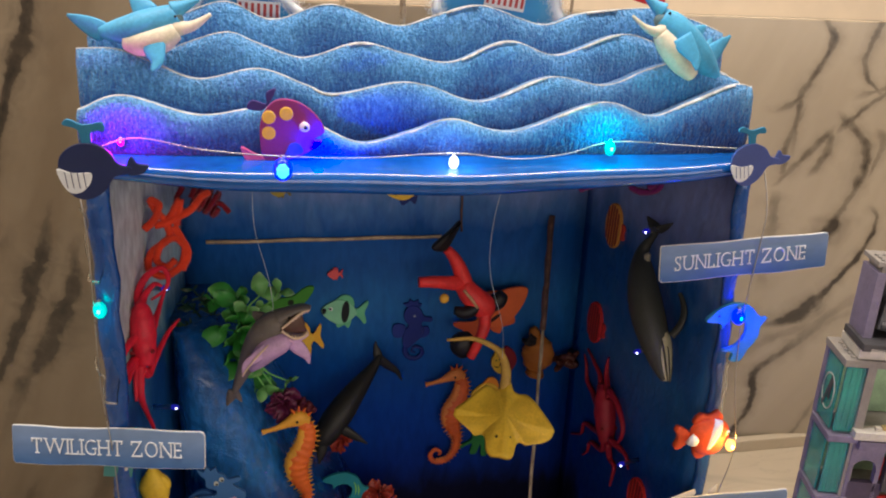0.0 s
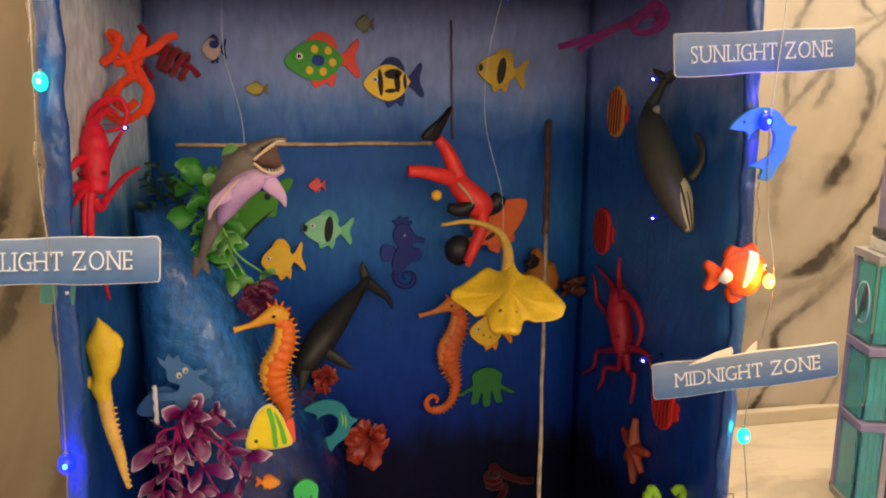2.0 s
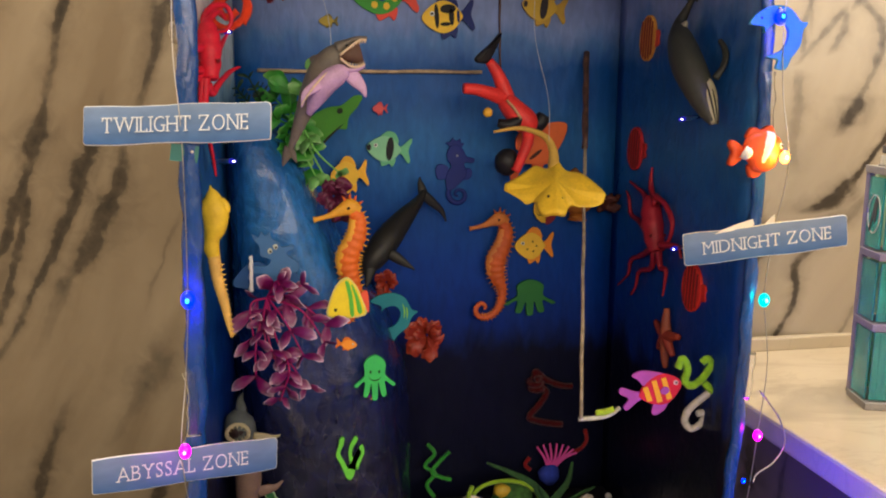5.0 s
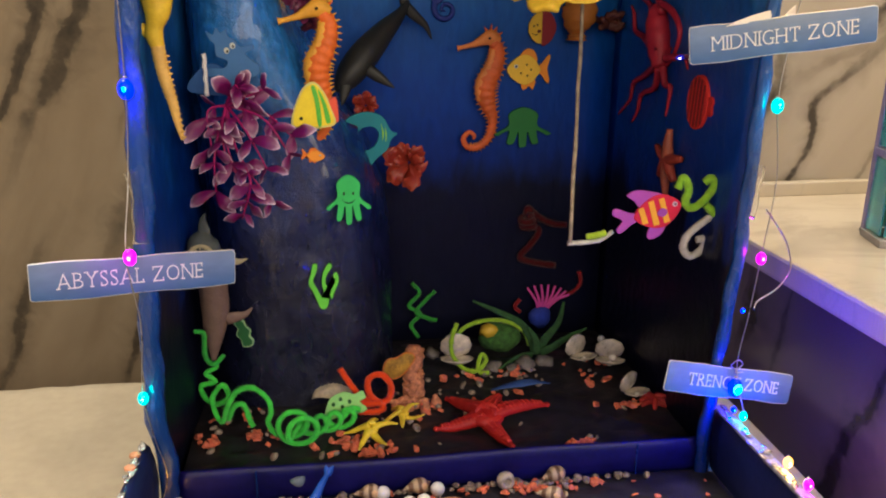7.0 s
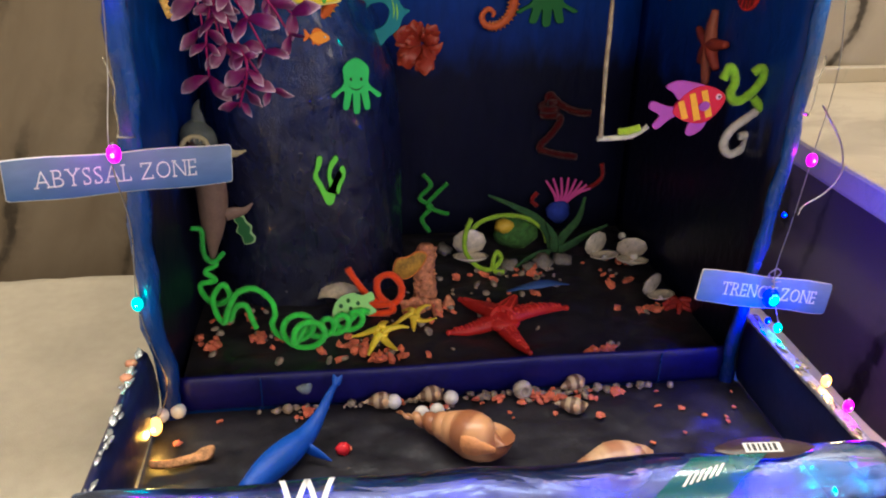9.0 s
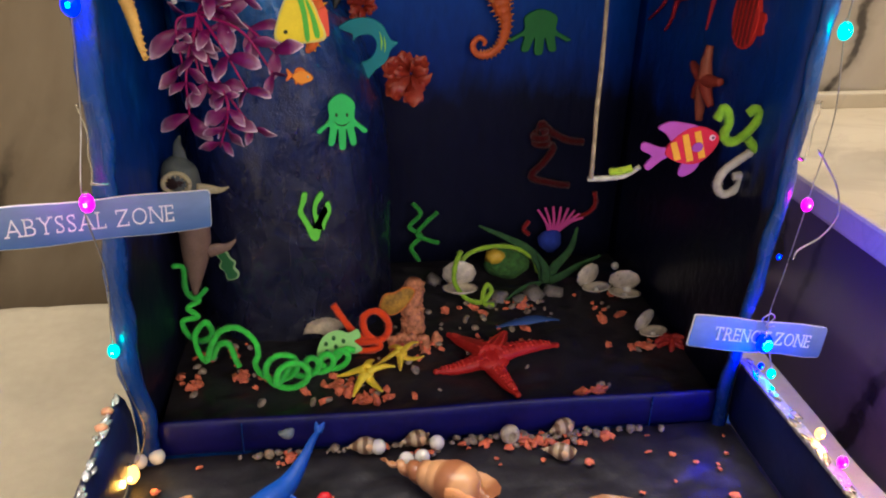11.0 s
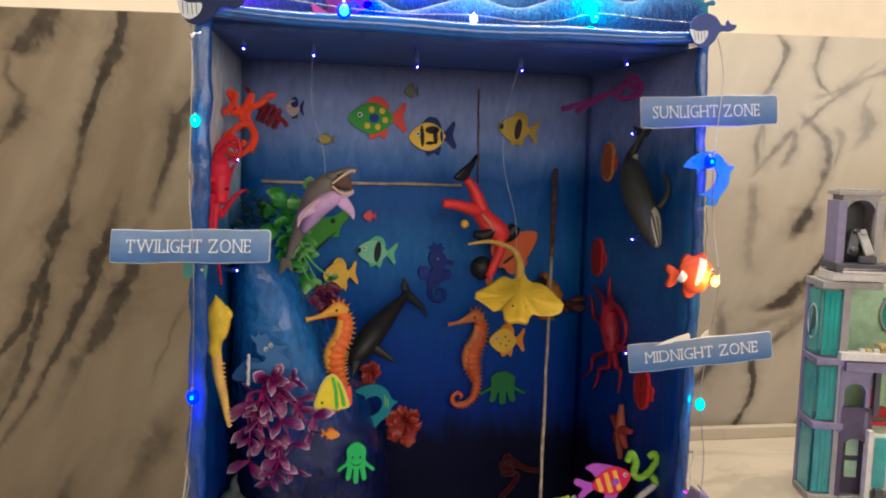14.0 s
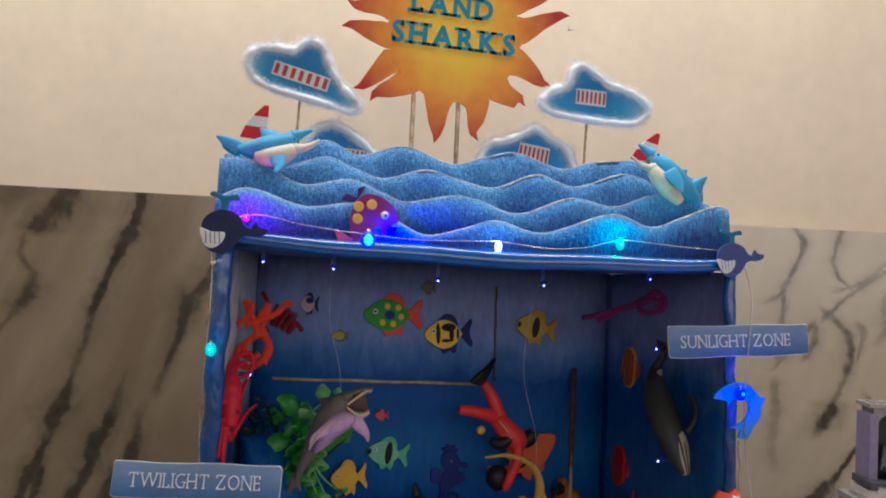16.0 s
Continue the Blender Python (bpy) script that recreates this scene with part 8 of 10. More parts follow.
def spiral_shell(label, at, length, width, rgb, band, turns=5, lipw=0.5):
    """A turreted snail shell along x with its tip at the origin."""
    o = thing("snail_shell", label, "shell", at, group="snail shells")
    n, m = 110, 14
    v, f, uv = [], [], []
    for i in range(n + 1):
        t = i / n
        g = t ** 1.1
        w = 2 * math.pi * turns * t
        r = width * 0.37 * (0.10 + 0.95 * g)
        c = Vector((length * (0.03 + 0.80 * t ** 0.9), r * 0.34 * math.cos(w), r * 0.34 * math.sin(w)))
        for j in range(m):
            a = 2 * math.pi * j / m
            v.append(tuple(c + Vector((r * 1.05 * math.cos(a) * (1 + 0.5 * t), r * math.sin(a) * math.cos(w), r * math.sin(a) * math.sin(w)))))
            uv.append((t, j / m))
    for i in range(n):
        for j in range(m):
            f.append((i * m + j, i * m + (j + 1) % m, (i + 1) * m + (j + 1) % m, (i + 1) * m + j))
    f += [tuple(range(m)), tuple(n * m + j for j in range(m - 1, -1, -1))]
    mm, nd, ln, b = nodes_of("banded_shell")
    tc = nd.new("ShaderNodeTexCoord").outputs["Object"]
    wv = nd.new("ShaderNodeTexWave")
    wv.inputs["Scale"].default_value, wv.inputs["Distortion"].default_value, wv.inputs["Detail"].default_value = 0.9 / length, 3.0, 3.0
    ln.new(tc, wv.inputs["Vector"])
    r = ramp_node(nd, ln, wv.outputs[1], ((0.25, srgb(*band)), (0.75, srgb(*rgb))))
    ln.new(r.outputs[0], b.inputs["Base Color"])
    b.inputs["Roughness"].default_value = 0.35
    bump_on(nd, ln, b, wv.outputs[1], 0.25, 0.001)
    part("spiral_body", Mesh().add((v, f, uv)), mm, o)
    part("aperture", Mesh().add(loft([(length * 0.60, -width * 0.25, 0.0), (length * 0.80, -width * 0.36, 0.001), (length * 1.0, -width * 0.26, 0.0)], [(width * 0.05, width * 0.10), (width * 0.13, width * 0.24), (width * 0.04, width * 0.05)], 12)), P(min(255, rgb[0] + 15), rgb[1], rgb[2] - 10), o, "smooth flared lip")
    return o


spiral_shell("large tan conch shell with brown bands in the tray", pose(-0.062, -0.030, 0.021, 0, -6, -38), 0.086, 0.036, (198, 145, 98), (150, 95, 60), 6)
spiral_shell("tan conch shell at the tray's front", pose(0.024, -0.122, 0.028, 0, -4, 8), 0.070, 0.036, (205, 165, 125), (170, 120, 85), 6)
for x, y, rz in ((-0.086, -0.011, 5), (-0.047, -0.011, 20), (0.066, -0.010, 25), (0.056, -0.027, -15)):
    spiral_shell("small striped brown and cream snail shell in the tray", pose(x, y, 0.0165, 0, 0, rz), 0.022, 0.0145, (196, 172, 138), (112, 84, 62), 5)


def ring_shell():
    ob = part("snail_shell", Mesh().add(lathe([(0.0035, -0.004), (0.0065, -0.0035), (0.0075, 0.0), (0.0065, 0.0035), (0.004, 0.005), (0.003, 0.004), (0.0028, -0.002)], 18)), M_SHELL, None, at=pose(0.037, -0.011, 0.0185, 78, 0, 10))
    tagged(ob, "round cream moon shell with a dark opening", "shell", group="snail shells")


ring_shell()


M_GRIT = mat("brown_shell_grit", (0.27, 0.21, 0.16), 0.35, var=0.45, scale=180, bump=0.3, bscale=600)


def scatter(name, label, spots, m, count, size, z, seed, flat=0.6, category="gravel", smooth=False):
    """Loose chips strewn in patches: x, y, spread across, spread along."""
    rnd = random.Random(seed)
    mesh = Mesh()
    for x, y, sx, sy, share in spots:
        for _ in range(int(count * share)):
            r = size * rnd.uniform(0.45, 1.35)
            px, py = min(0.205, max(-0.214, x + rnd.gauss(0, sx))), y + rnd.gauss(0, sy)
            at = pose(px, py, z + r * 0.4, rnd.uniform(0, 40), rnd.uniform(0, 40), rnd.uniform(0, 360))
            mesh.add(ball((0, 0, 0), (r, r * rnd.uniform(0.6, 1.0), r * flat), 8 if smooth else 6, 0.25 if smooth else 0.9, rnd.random() * 30), smooth=smooth, at=at)
    ob = part(name, mesh, m, None)
    return tagged(ob, label, category, kind="stuff")


FLOOR_SPOTS = [(-0.206, 0.070, 0.004, 0.010, 0.8), (-0.155, 0.070, 0.010, 0.006, 1.2), (-0.085, 0.048, 0.018, 0.010, 2.2), (-0.06, 0.036, 0.016, 0.006, 1.2), (-0.17, 0.012, 0.008, 0.003, 0.3), (0.055, 0.105, 0.02, 0.012, 1.2), (0.065, 0.155, 0.03, 0.008, 1.2),
               (0.115, 0.028, 0.009, 0.003, 0.7), (0.155, 0.150, 0.008, 0.010, 0.7), (0.172, 0.085, 0.010, 0.005, 0.9), (-0.02, 0.10, 0.018, 0.008, 1.2), (-0.19, 0.11, 0.01, 0.01, 0.8), (0.175, 0.175, 0.01, 0.006, 0.4)]
scatter("coral_gravel", "coral pink gravel chips strewn over the sea floor", FLOOR_SPOTS, M_GRAVEL, 11, 0.0042, 0.024, 3, 0.5)
scatter("shell_grit", "small cream and grey shells strewn over the sea floor", [(x + 0.004, y + 0.004, a * 1.3, b * 1.3, s) for x, y, a, b, s in FLOOR_SPOTS] + [(0.02, 0.135, 0.012, 0.01, 1.5), (0.09, 0.16, 0.025, 0.01, 2.0), (-0.04, 0.13, 0.012, 0.015, 1.5)], M_GRIT, 5, 0.0034, 0.024, 4, 0.5, smooth=True)
TRAY_SPOTS = [(0.05, -0.012, 0.012, 0.004, 1.6), (0.085, -0.012, 0.022, 0.004, 1.4), (0.0, -0.014, 0.03, 0.004, 1.2), (-0.128, -0.016, 0.006, 0.004, 0.8), (-0.20, -0.03, 0.01, 0.01, 0.25), (0.14, -0.045, 0.03, 0.02, 0.8), (0.19, -0.05, 0.006, 0.03, 0.4), (0.03, -0.04, 0.03, 0.012, 0.5), (-0.09, -0.05, 0.03, 0.01, 0.3)]
scatter("tray_gravel", "coral pink gravel chips strewn in the tray", TRAY_SPOTS, M_GRAVEL, 11, 0.0034, 0.011, 5, 0.45)
scatter("tray_shell_grit", "row of tiny cream shells along the step", [(x, -0.007, 0.006, 0.0016, 1.0) for x in np.linspace(-0.15, 0.145, 22)] + TRAY_SPOTS[:4], M_GRIT, 4, 0.0034, 0.011, 6, 0.5, smooth=True)
M_GLITTER = mat("rim_gold_foil", (0.42, 0.34, 0.24), 0.18, metal=0.5, var=0.4, scale=200, bump=0.6, coat=0.6)
M_FOIL = mat("rim_silver_foil", (0.55, 0.58, 0.60), 0.22, metal=0.6, var=0.35, scale=220, bump=0.7)


def rim_chips():
    """Torn flakes of shiny foil and bits of shell along both tray rims."""
    for lab, x0, x1, seed, m in (("torn silvery foil flakes along the dark tray rim", -0.2385, -0.2375, 2, M_FOIL), ("shiny gold foil flakes and chips along the tray rim", 0.2155, 0.2125, 5, M_GLITTER)):
        rnd = random.Random(seed)
        mesh = Mesh()
        for k in range(60):
            t = (k + rnd.random()) / 60
            if noise.noise(Vector((t * 9, seed, 0))) < -0.12:
                continue
            r = rnd.uniform(0.0014, 0.0034)
            mesh.add(ball((0, 0, 0), (r * 0.75, r * 1.7, r * 0.22), 7, 0.9, rnd.random() * 20), at=pose(x0 + (x1 - x0) * t + rnd.gauss(0, 0.0011), -0.006 - 0.205 * t, 0.0703 + rnd.uniform(-0.0004, 0.0006), rnd.uniform(-16, 16), rnd.uniform(-22, 22), rnd.gauss(0, 14)))
        ob = part("rim_flakes", mesh, m, None)
        tagged(ob, lab, "foil flakes", kind="stuff")
    for y in (-0.023, -0.040):
        ob = part("small_shell", Mesh().add(ball((0, 0, 0), (0.0042, 0.0036, 0.0024), 12, 0.3, y * 90)), P(200, 140, 105), None, at=pose(-0.2392, y, 0.0712))
        tagged(ob, "small tan shell glued on the tray rim", "shell", group="rim shells")


rim_chips()


def anemone():
    o = thing("anemone", "pink and blue felt sea anemone at the back", "anemone model", pose(0.134, 0.252, 0.048))
    part("base", Mesh().add(ball((0, 0, 0), (0.013, 0.009, 0.012), 14, 0.3)), mat("blue_felt", srgb(40, 60, 160), 0.9, var=0.2, bump=0.6), o)
    for k in range(8):
        a = radians(-48 + 96 * k / 7 + 18)
        part("tentacle", Mesh().add(loft([(0.006 * math.sin(a), 0, 0.008), (0.018 * math.sin(a) + 0.002, -0.002, 0.02), (0.034 * math.sin(a), -0.003, 0.016 + 0.022 * math.cos(a))], [0.0018, 0.0016, 0.0013], 8)), F(215, 80, 160), o)


anemone()


def green_ball():
    o = thing("moss_ball", "green spotted sponge ball with a yellow top among the shells", "sponge ball", pose(0.083, 0.224, 0.040))
    part("sponge", Mesh().add(ball((0, 0, 0), (0.023, 0.016, 0.018), 18, 0.25, 3)), mat("green_sponge", srgb(60, 100, 40), 0.95, var=0.4, scale=200, bump=1.0, bscale=400), o)
    part("yellow_top", Mesh().add(ball((-0.014, -0.007, 0.009), (0.010, 0.008, 0.008), 12, 0.3, 1)), P(200, 165, 45), o)


green_ball()


def pebble(x, y, r, z=0.024, seed=0):
    ob = part("pebble", Mesh().add(ball((0, 0, 0), (r, r * 0.8, r * 0.6), 12, 0.5, seed)), mat("grey_pebble", srgb(120, 112, 105), 0.6, var=0.3, bump=0.5), None, at=pose(x, y, z + r * 0.3, 0, 0, seed * 50))
    tagged(ob, "small grey stone on the black sea floor", "stone", group="stones")


for i, (x, y, r) in enumerate(((0.066, 0.176, 0.010), (0.10, 0.18, 0.012), (0.120, 0.182, 0.010), (0.085, 0.170, 0.008), (0.055, 0.165, 0.007), (0.008, 0.215, 0.009))):
    pebble(x, y, r, seed=i + 1)


def tray_bits():
    bark = closed_path([(-0.021, -0.003), (-0.0205, 0.0015), (-0.011, 0.0005), (0.000, 0.0025), (0.008, 0.0045), (0.0125, 0.0075), (0.0205, 0.0085), (0.0200, 0.0015), (0.0155, -0.0015), (0.008, -0.0025), (-0.004, -0.0045), (-0.015, -0.0045)], 4)
    ob = part("driftwood", Mesh().add(slab(bark, 0.0026, 0.0008)), mat("orange_bark", srgb(226, 128, 80), 0.8, var=0.55, scale=260, bump=0.9), None, at=pose(-0.2075, -0.0575, 0.0135, -58, 0, 0))
    tagged(ob, "piece of orange-brown bark lying in the tray", "bark")
    ob = part("red_bead", Mesh().add(ball((0, 0, 0), (0.0052, 0.0046, 0.0048), 14, 0.25)), P(205, 30, 40), None, at=pose(-0.100, -0.058, 0.0140))
    tagged(ob, "red plastic bead lying in the tray", "bead")
    ob = part("sea_glass", Mesh().add(ball((0, 0, 0), (0.006, 0.004, 0.004), 10, 0.4)), P(120, 135, 145), None, at=pose(-0.126, -0.0015, 0.026))
    tagged(ob, "grey chip stuck on the step", "stone chip")
    ob = part("blue_feather", Mesh().add(blade((0.05, 0.112, 0.034), (0.108, 0.116, 0.036), 0.008, (0, 0, 0.003), (0, -0.3, 1))), mat("blue_feather", srgb(50, 80, 140), 0.7), None)
    tagged(ob, "thin blue feather lying by the red starfish", "feather")


tray_bits()


# striped floats on the wave tops
def float_hat(place, turn, label):
    o = thing("striped_float", label, "float cutout", pose(*place) @ pose(0, 0, 0, 0, turn, 0), group="striped floats")
    for z0, z1, m in ((0.0, 0.011, F(200, 30, 40)), (0.011, 0.021, F(228, 222, 215)), (0.021, 0.032, F(200, 30, 40))):
        def xl(z):
            return -0.012 + 0.018 * (z / 0.032) ** 1.6

        def xr(z):
            return 0.012 - 0.002 * (z / 0.032)
        sheet("stripe", [(xl(z0), z0), (xr(z0), z0), (xr(z1), z1), (max(xl(z1), -0.012), z1)], m, o, 0.003)


float_hat((-0.205, 0.092, 0.740), 4, "red and white striped foam float behind the leaping dolphin")
float_hat((0.168, 0.092, 0.746), 14, "red and white striped foam float behind the diving dolphin")

# ---- signs ----
M_SIGN = painted("sign_card_blue", [(-0.014, (0.065, 0.165, 0.42)), (0.014, (0.26, 0.36, 0.57))], -0.014, 0.014, wobble=0.002, rough=0.45, bump=0.05, spec=0.2)
M_INK = mat("white_ink", (0.80, 0.82, 0.86), 0.6, var=0.03, bump=0.0)


# where small feet sit on each capital: share of the width, share of the height, along or upright
FEET = {"A": "bl br", "B": "tl bl", "C": "tr|", "D": "tl bl", "E": "tl bl tr| br|", "G": "mr", "H": "tl tr bl br", "I": "tc bc", "K": "tl bl tr br", "L": "tl bl br|", "M": "tl tr bl br", "N": "tl bl tr", "O": "", "R": "tl bl br", "S": "tr| bl|",
        "T": "bc tl| tr|", "U": "tl tr", "W": "tl tr tc", "Y": "bc tl tr", "Z": "tl| br|"}


GLYPHS = {}


def glyph(ch, depth, bold):
    """One capital of the built-in font as a mesh, upright in x and z."""
    if (ch, bold) in GLYPHS:
        return GLYPHS[(ch, bold)]
    cu = bpy.data.curves.new("glyph", "FONT")
    cu.body, cu.size, cu.extrude, cu.resolution_u, cu.offset = ch, 0.0142, depth, 3, bold
    tmp = new("glyph_draft", cu)
    bpy.context.view_layer.update()
    me = bpy.data.meshes.new_from_object(tmp.evaluated_get(bpy.context.evaluated_depsgraph_get()))
    bpy.data.objects.remove(tmp)
    pts = [(p.co.x, -p.co.z, p.co.y) for p in me.vertices]
    faces = [tuple(f.vertices) for f in me.polygons]
    bpy.data.meshes.remove(me)
    GLYPHS[(ch, bold)] = pts, faces
    return pts, faces


def serif_words(words, cap, width, depth=0.0004, bold=-0.00028, heavy=1.0):
    """Roman capitals: the built-in letters, narrowed to the width, with small feet on their stems."""
    m = Mesh()
    x, boxes = 0.0, []
    stem = cap * 0.135 * heavy
    for ch in words:
        if ch == " ":
            x += cap * 0.42
            continue
        pts, faces = glyph(ch, depth, bold)
        x0, x1, z0, z1 = min(p[0] for p in pts), max(p[0] for p in pts), min(p[2] for p in pts), max(p[2] for p in pts)
        k = cap / (z1 - z0)
        wide = 0.92 if ch in "OGCN" else 1.0
        m.add(([((p[0] - x0) * k * wide + x, p[1], (p[2] - z0) * k) for p in pts], faces), smooth=False)
        w = (x1 - x0) * k * wide
        boxes.append((ch, x, w))
        x += w + cap * 0.21
    total = x - cap * 0.21
    for ch, a, w in boxes:
        for foot in FEET[ch].split():
            up = foot.endswith("|")
            cz = {"t": cap, "b": 0.0, "m": cap * 0.45}[foot[0]]
            cx = {"l": a + stem * 0.45, "r": a + w - stem * 0.45, "c": a + w / 2}[foot[1]]
            if up:
                sz = (stem * 0.55, 2 * depth, cap * 0.24)
                c = (cx, 0, cz - (sz[2] / 2 if cz > 0 else -sz[2] / 2))
            else:
                sz = (stem * 2.3 if ch != "I" else stem * 3.0, 2 * depth, stem * 0.5)
                c = (cx, 0, cz - (sz[2] / 2 if cz > 0 else -sz[2] / 2))
            m.add(block(c, sz, 0), smooth=False)
    k = width / total
    m.v = [((p[0] - total / 2) * k, p[1], p[2] - cap / 2) for p in m.v]
    return m


def zone_sign(words, place, width, height, turn, yaw, lean, cap=0.0108, share=0.77, shift=0.0, nick=1.0):
    s = thing("zone_sign", f"pale blue card sign lettered {words.lower()} on the box edge", "sign", pose(*place) @ pose(0, 0, 0, 0, 0, yaw) @ pose(0, 0, 0, -lean, -turn, 0), group="zone signs")
    h, w, c = height / 2, width / 2, 0.003
    rnd = random.Random(words)

    def wavy(x):
        return 0.0005 * math.sin(x * 90 + len(words)) + rnd.gauss(0, 0.00012)
    top = [(x, h + wavy(x)) for x in np.linspace(-w + c * nick, w - c, 12)]
    low = [(x, -h + wavy(x + 0.3)) for x in np.linspace(w - c, -w + c * 0.6, 12)]
    out = top + [(w - 0.001, h - 0.0008), (w, h - c)] + [(w - 0.0004, -h + c), (w - 0.001, -h + 0.0008)] + low + [(-w, -h + c * 0.6), (-w + 0.0003, h - c * nick)]
    part("card", Mesh().add(slab(out, 0.0016, 0.0002), smooth=False), M_SIGN, s)
    part("card_edge", Mesh().add(slab([(x * 1.006, z * 1.035) for x, z in out], 0.0011, 0.0002), smooth=False), M_CARD, s, "white cut card edge")
    part("lettering", serif_words(words, cap, width * share), M_INK, s, at=pose(shift, -0.0019, 0))
    return s


zone_sign("SUNLIGHT ZONE", (0.2212, -0.0085, 0.5803), 0.1293, 0.0260, 3.5, 0.6, 4.2, 0.0105, 0.78, -0.0035, 0.3)
zone_sign("MIDNIGHT ZONE", (0.2246, -0.0105, 0.3635), 0.1306, 0.0250, 7.6, -9.0, 0.6, 0.0100, 0.78, 0.001, 0.4)
zone_sign("TWILIGHT ZONE", (-0.2235, -0.0095, 0.4545), 0.1330, 0.0262, 2.0, -13.0, 11.8, 0.0108, 0.78, -0.001, 0.4)
zone_sign("ABYSSAL ZONE", (-0.2273, -0.0105, 0.2037), 0.1321, 0.0256, -2.2, 15.8, 1.0, 0.0108, 0.705, -0.003, 0.3)
zone_sign("TRENCH ZONE", (0.2183, -0.0108, 0.0935), 0.1210, 0.0240, -13.2, 7.4, 10.0, 0.0098, 0.72, 0.003, 0.4)


# ---- sun and clouds behind the waves ----
def sun_sign():
    s = thing("sun_sign", "orange paper sun with red-tipped rays lettered land sharks on two sticks", "sign", pose(-0.022, 0.103, 0.857))
    rays = []
    tips = ((9, 0.1175), (341, 0.1055), (312, 0.096), (291, 0.104), (258, 0.1075), (227, 0.106), (206, 0.112), (184, 0.109), (160, 0.108), (135, 0.112), (110, 0.106), (84, 0.113), (58, 0.107), (33, 0.112))
    k = len(tips)
    for i, (deg, tip) in enumerate(tips):
        nxt = tips[(i + 1) % k][0]
        gap = (deg - nxt) % 360
        bend = (7, -5, 8, -8, 4, -7)[i % 6]
        arc = [(13, 0.066), (10.5, 0.071), (8 + 0.3 * bend, 0.079), (5.5 + 0.7 * bend, 0.089), (2.4 + bend, tip - 0.008), (0.6 + 0.8 * bend, tip), (-1.6 + bend, tip - 0.007), (-4.5 + 0.7 * bend, 0.090), (-7 + 0.3 * bend, 0.079), (-9.5, 0.071), (-gap / 2 + 2.5, 0.0655), (-gap / 2 - 2.5, 0.0650)]
        for off, r in arc:
            w = radians(deg + off)
            rays.append((r * math.cos(w), r * math.sin(w)))
    part("sun_card", Mesh().add(slab(rays, 0.002, 0.0003), smooth=False), gradient("sun_airbrush", (0.92, 0.58, 0.03), (0.80, 0.29, 0.02), (0.46, 0.020, 0.016), 0.106, (0.26, 0.62, 1.0)), s)
    ink = mat("teal_ink", (0.015, 0.25, 0.36), 0.6, var=0.1, bump=0.1)
    part("lettering", serif_words("SHARKS", 0.0215, 0.121, 0.0004, 0.00045, 1.9), ink, s, at=pose(-0.001, -0.0022, -0.003, 0, 2, 0))
    part("lettering", serif_words("LAND", 0.0215, 0.080, 0.0004, 0.00045, 1.9), ink, s, at=pose(-0.004, -0.0022, 0.0285, 0, 2, 0))
    for x in (-0.037, 0.007):
        part("stick", Mesh().add(rod((x, 0.003, -0.045), (x + 0.0005, 0.003, -0.21), 0.0022, 10)), M_STICK, s, "round bare wooden stick")
    part("tinsel", Mesh().add(rod((0.112, -0.002, 0.016), (0.119, -0.003, 0.0165), 0.0005, 5)).add(rod((0.113, -0.002, 0.016), (0.112, -0.003, 0.022), 0.0004, 5)), M_WIRE, s, "scrap of wire on a ray tip")


sun_sign()
M_CLOUD = gradient("cloud_blue_paper", (0.035, 0.21, 0.50), (0.06, 0.32, 0.62), (0.30, 0.58, 0.78), 0.06)
M_REDINK = mat("red_ink", (0.45, 0.06, 0.05), 0.7, var=0.15, bump=0.0)


def cloud(place, outline, tag, turn, stick, seed):
    c = thing("cloud_sign", "blue paper cloud edged with white cotton wool behind the waves", "cloud sign", pose(*place), group="cloud signs")
    line = closed_path(outline, 7)
    part("paper", Mesh().add(slab(line, 0.0018, 0.0003), smooth=False), M_CLOUD, c)
    m = Mesh()
    rnd = random.Random(seed)
    ring = [(x, -0.0015, z) for x, z in line] + [(line[0][0], -0.0015, line[0][1])]
    puff = [max(0.0018, 0.0040 + 0.0030 * noise.noise(Vector((x * 110, z * 110, seed)))) for x, _, z in ring]
    m.add(loft(ring, [(r, r * 0.8) for r in puff], 9, raw=True))
    v, f = [], []
    for (x, z), r in zip(line, puff):
        for _ in range(230):
            a = rnd.uniform(0, 6.283)
            p = Vector((x + rnd.gauss(0, 0.4 * r + 0.0012), -0.0028 + rnd.gauss(0, 0.0013), z + rnd.gauss(0, 0.4 * r + 0.0012)))
            d = Vector((math.cos(a), rnd.uniform(-0.7, 0.5), math.sin(a)))
            s = Vector((-math.sin(a), rnd.uniform(-1, 1), math.cos(a))) * 0.00013
            q = p + d * rnd.uniform(0.0010, 0.0028)
            k = len(v)
            v += [tuple(p + s), tuple(p - s), tuple(q)]
            f.append((k, k + 1, k + 2))
    m.add((v, f))
    part("cotton_edge", m, M_COTTON, c, "fluffy white cotton edging")
    if tag:
        w, h, tx, tz = tag
        lab = part("name_label", Mesh().add(block((0, 0, 0), (w, 0.0006, h), 0.0001), smooth=False), M_CARD, c, "white label with red bars", at=pose(tx, -0.0024, tz, 0, turn, 0))
        k = 7
        for i in range(k):
            part("bar", Mesh().add(block((-w / 2 + w * (i + 0.5) / k, -0.0006, 0), (w / k * 0.5, 0.0005, h * 0.74), 0.0001), smooth=False), M_REDINK, lab)
    if stick:
        part("stick", Mesh().add(rod((stick[0], 0.002, stick[1]), (stick[0] - 0.003, 0.002, stick[1] - stick[2]), 0.0013, 8)), M_STICK, c, "thin wooden skewer")


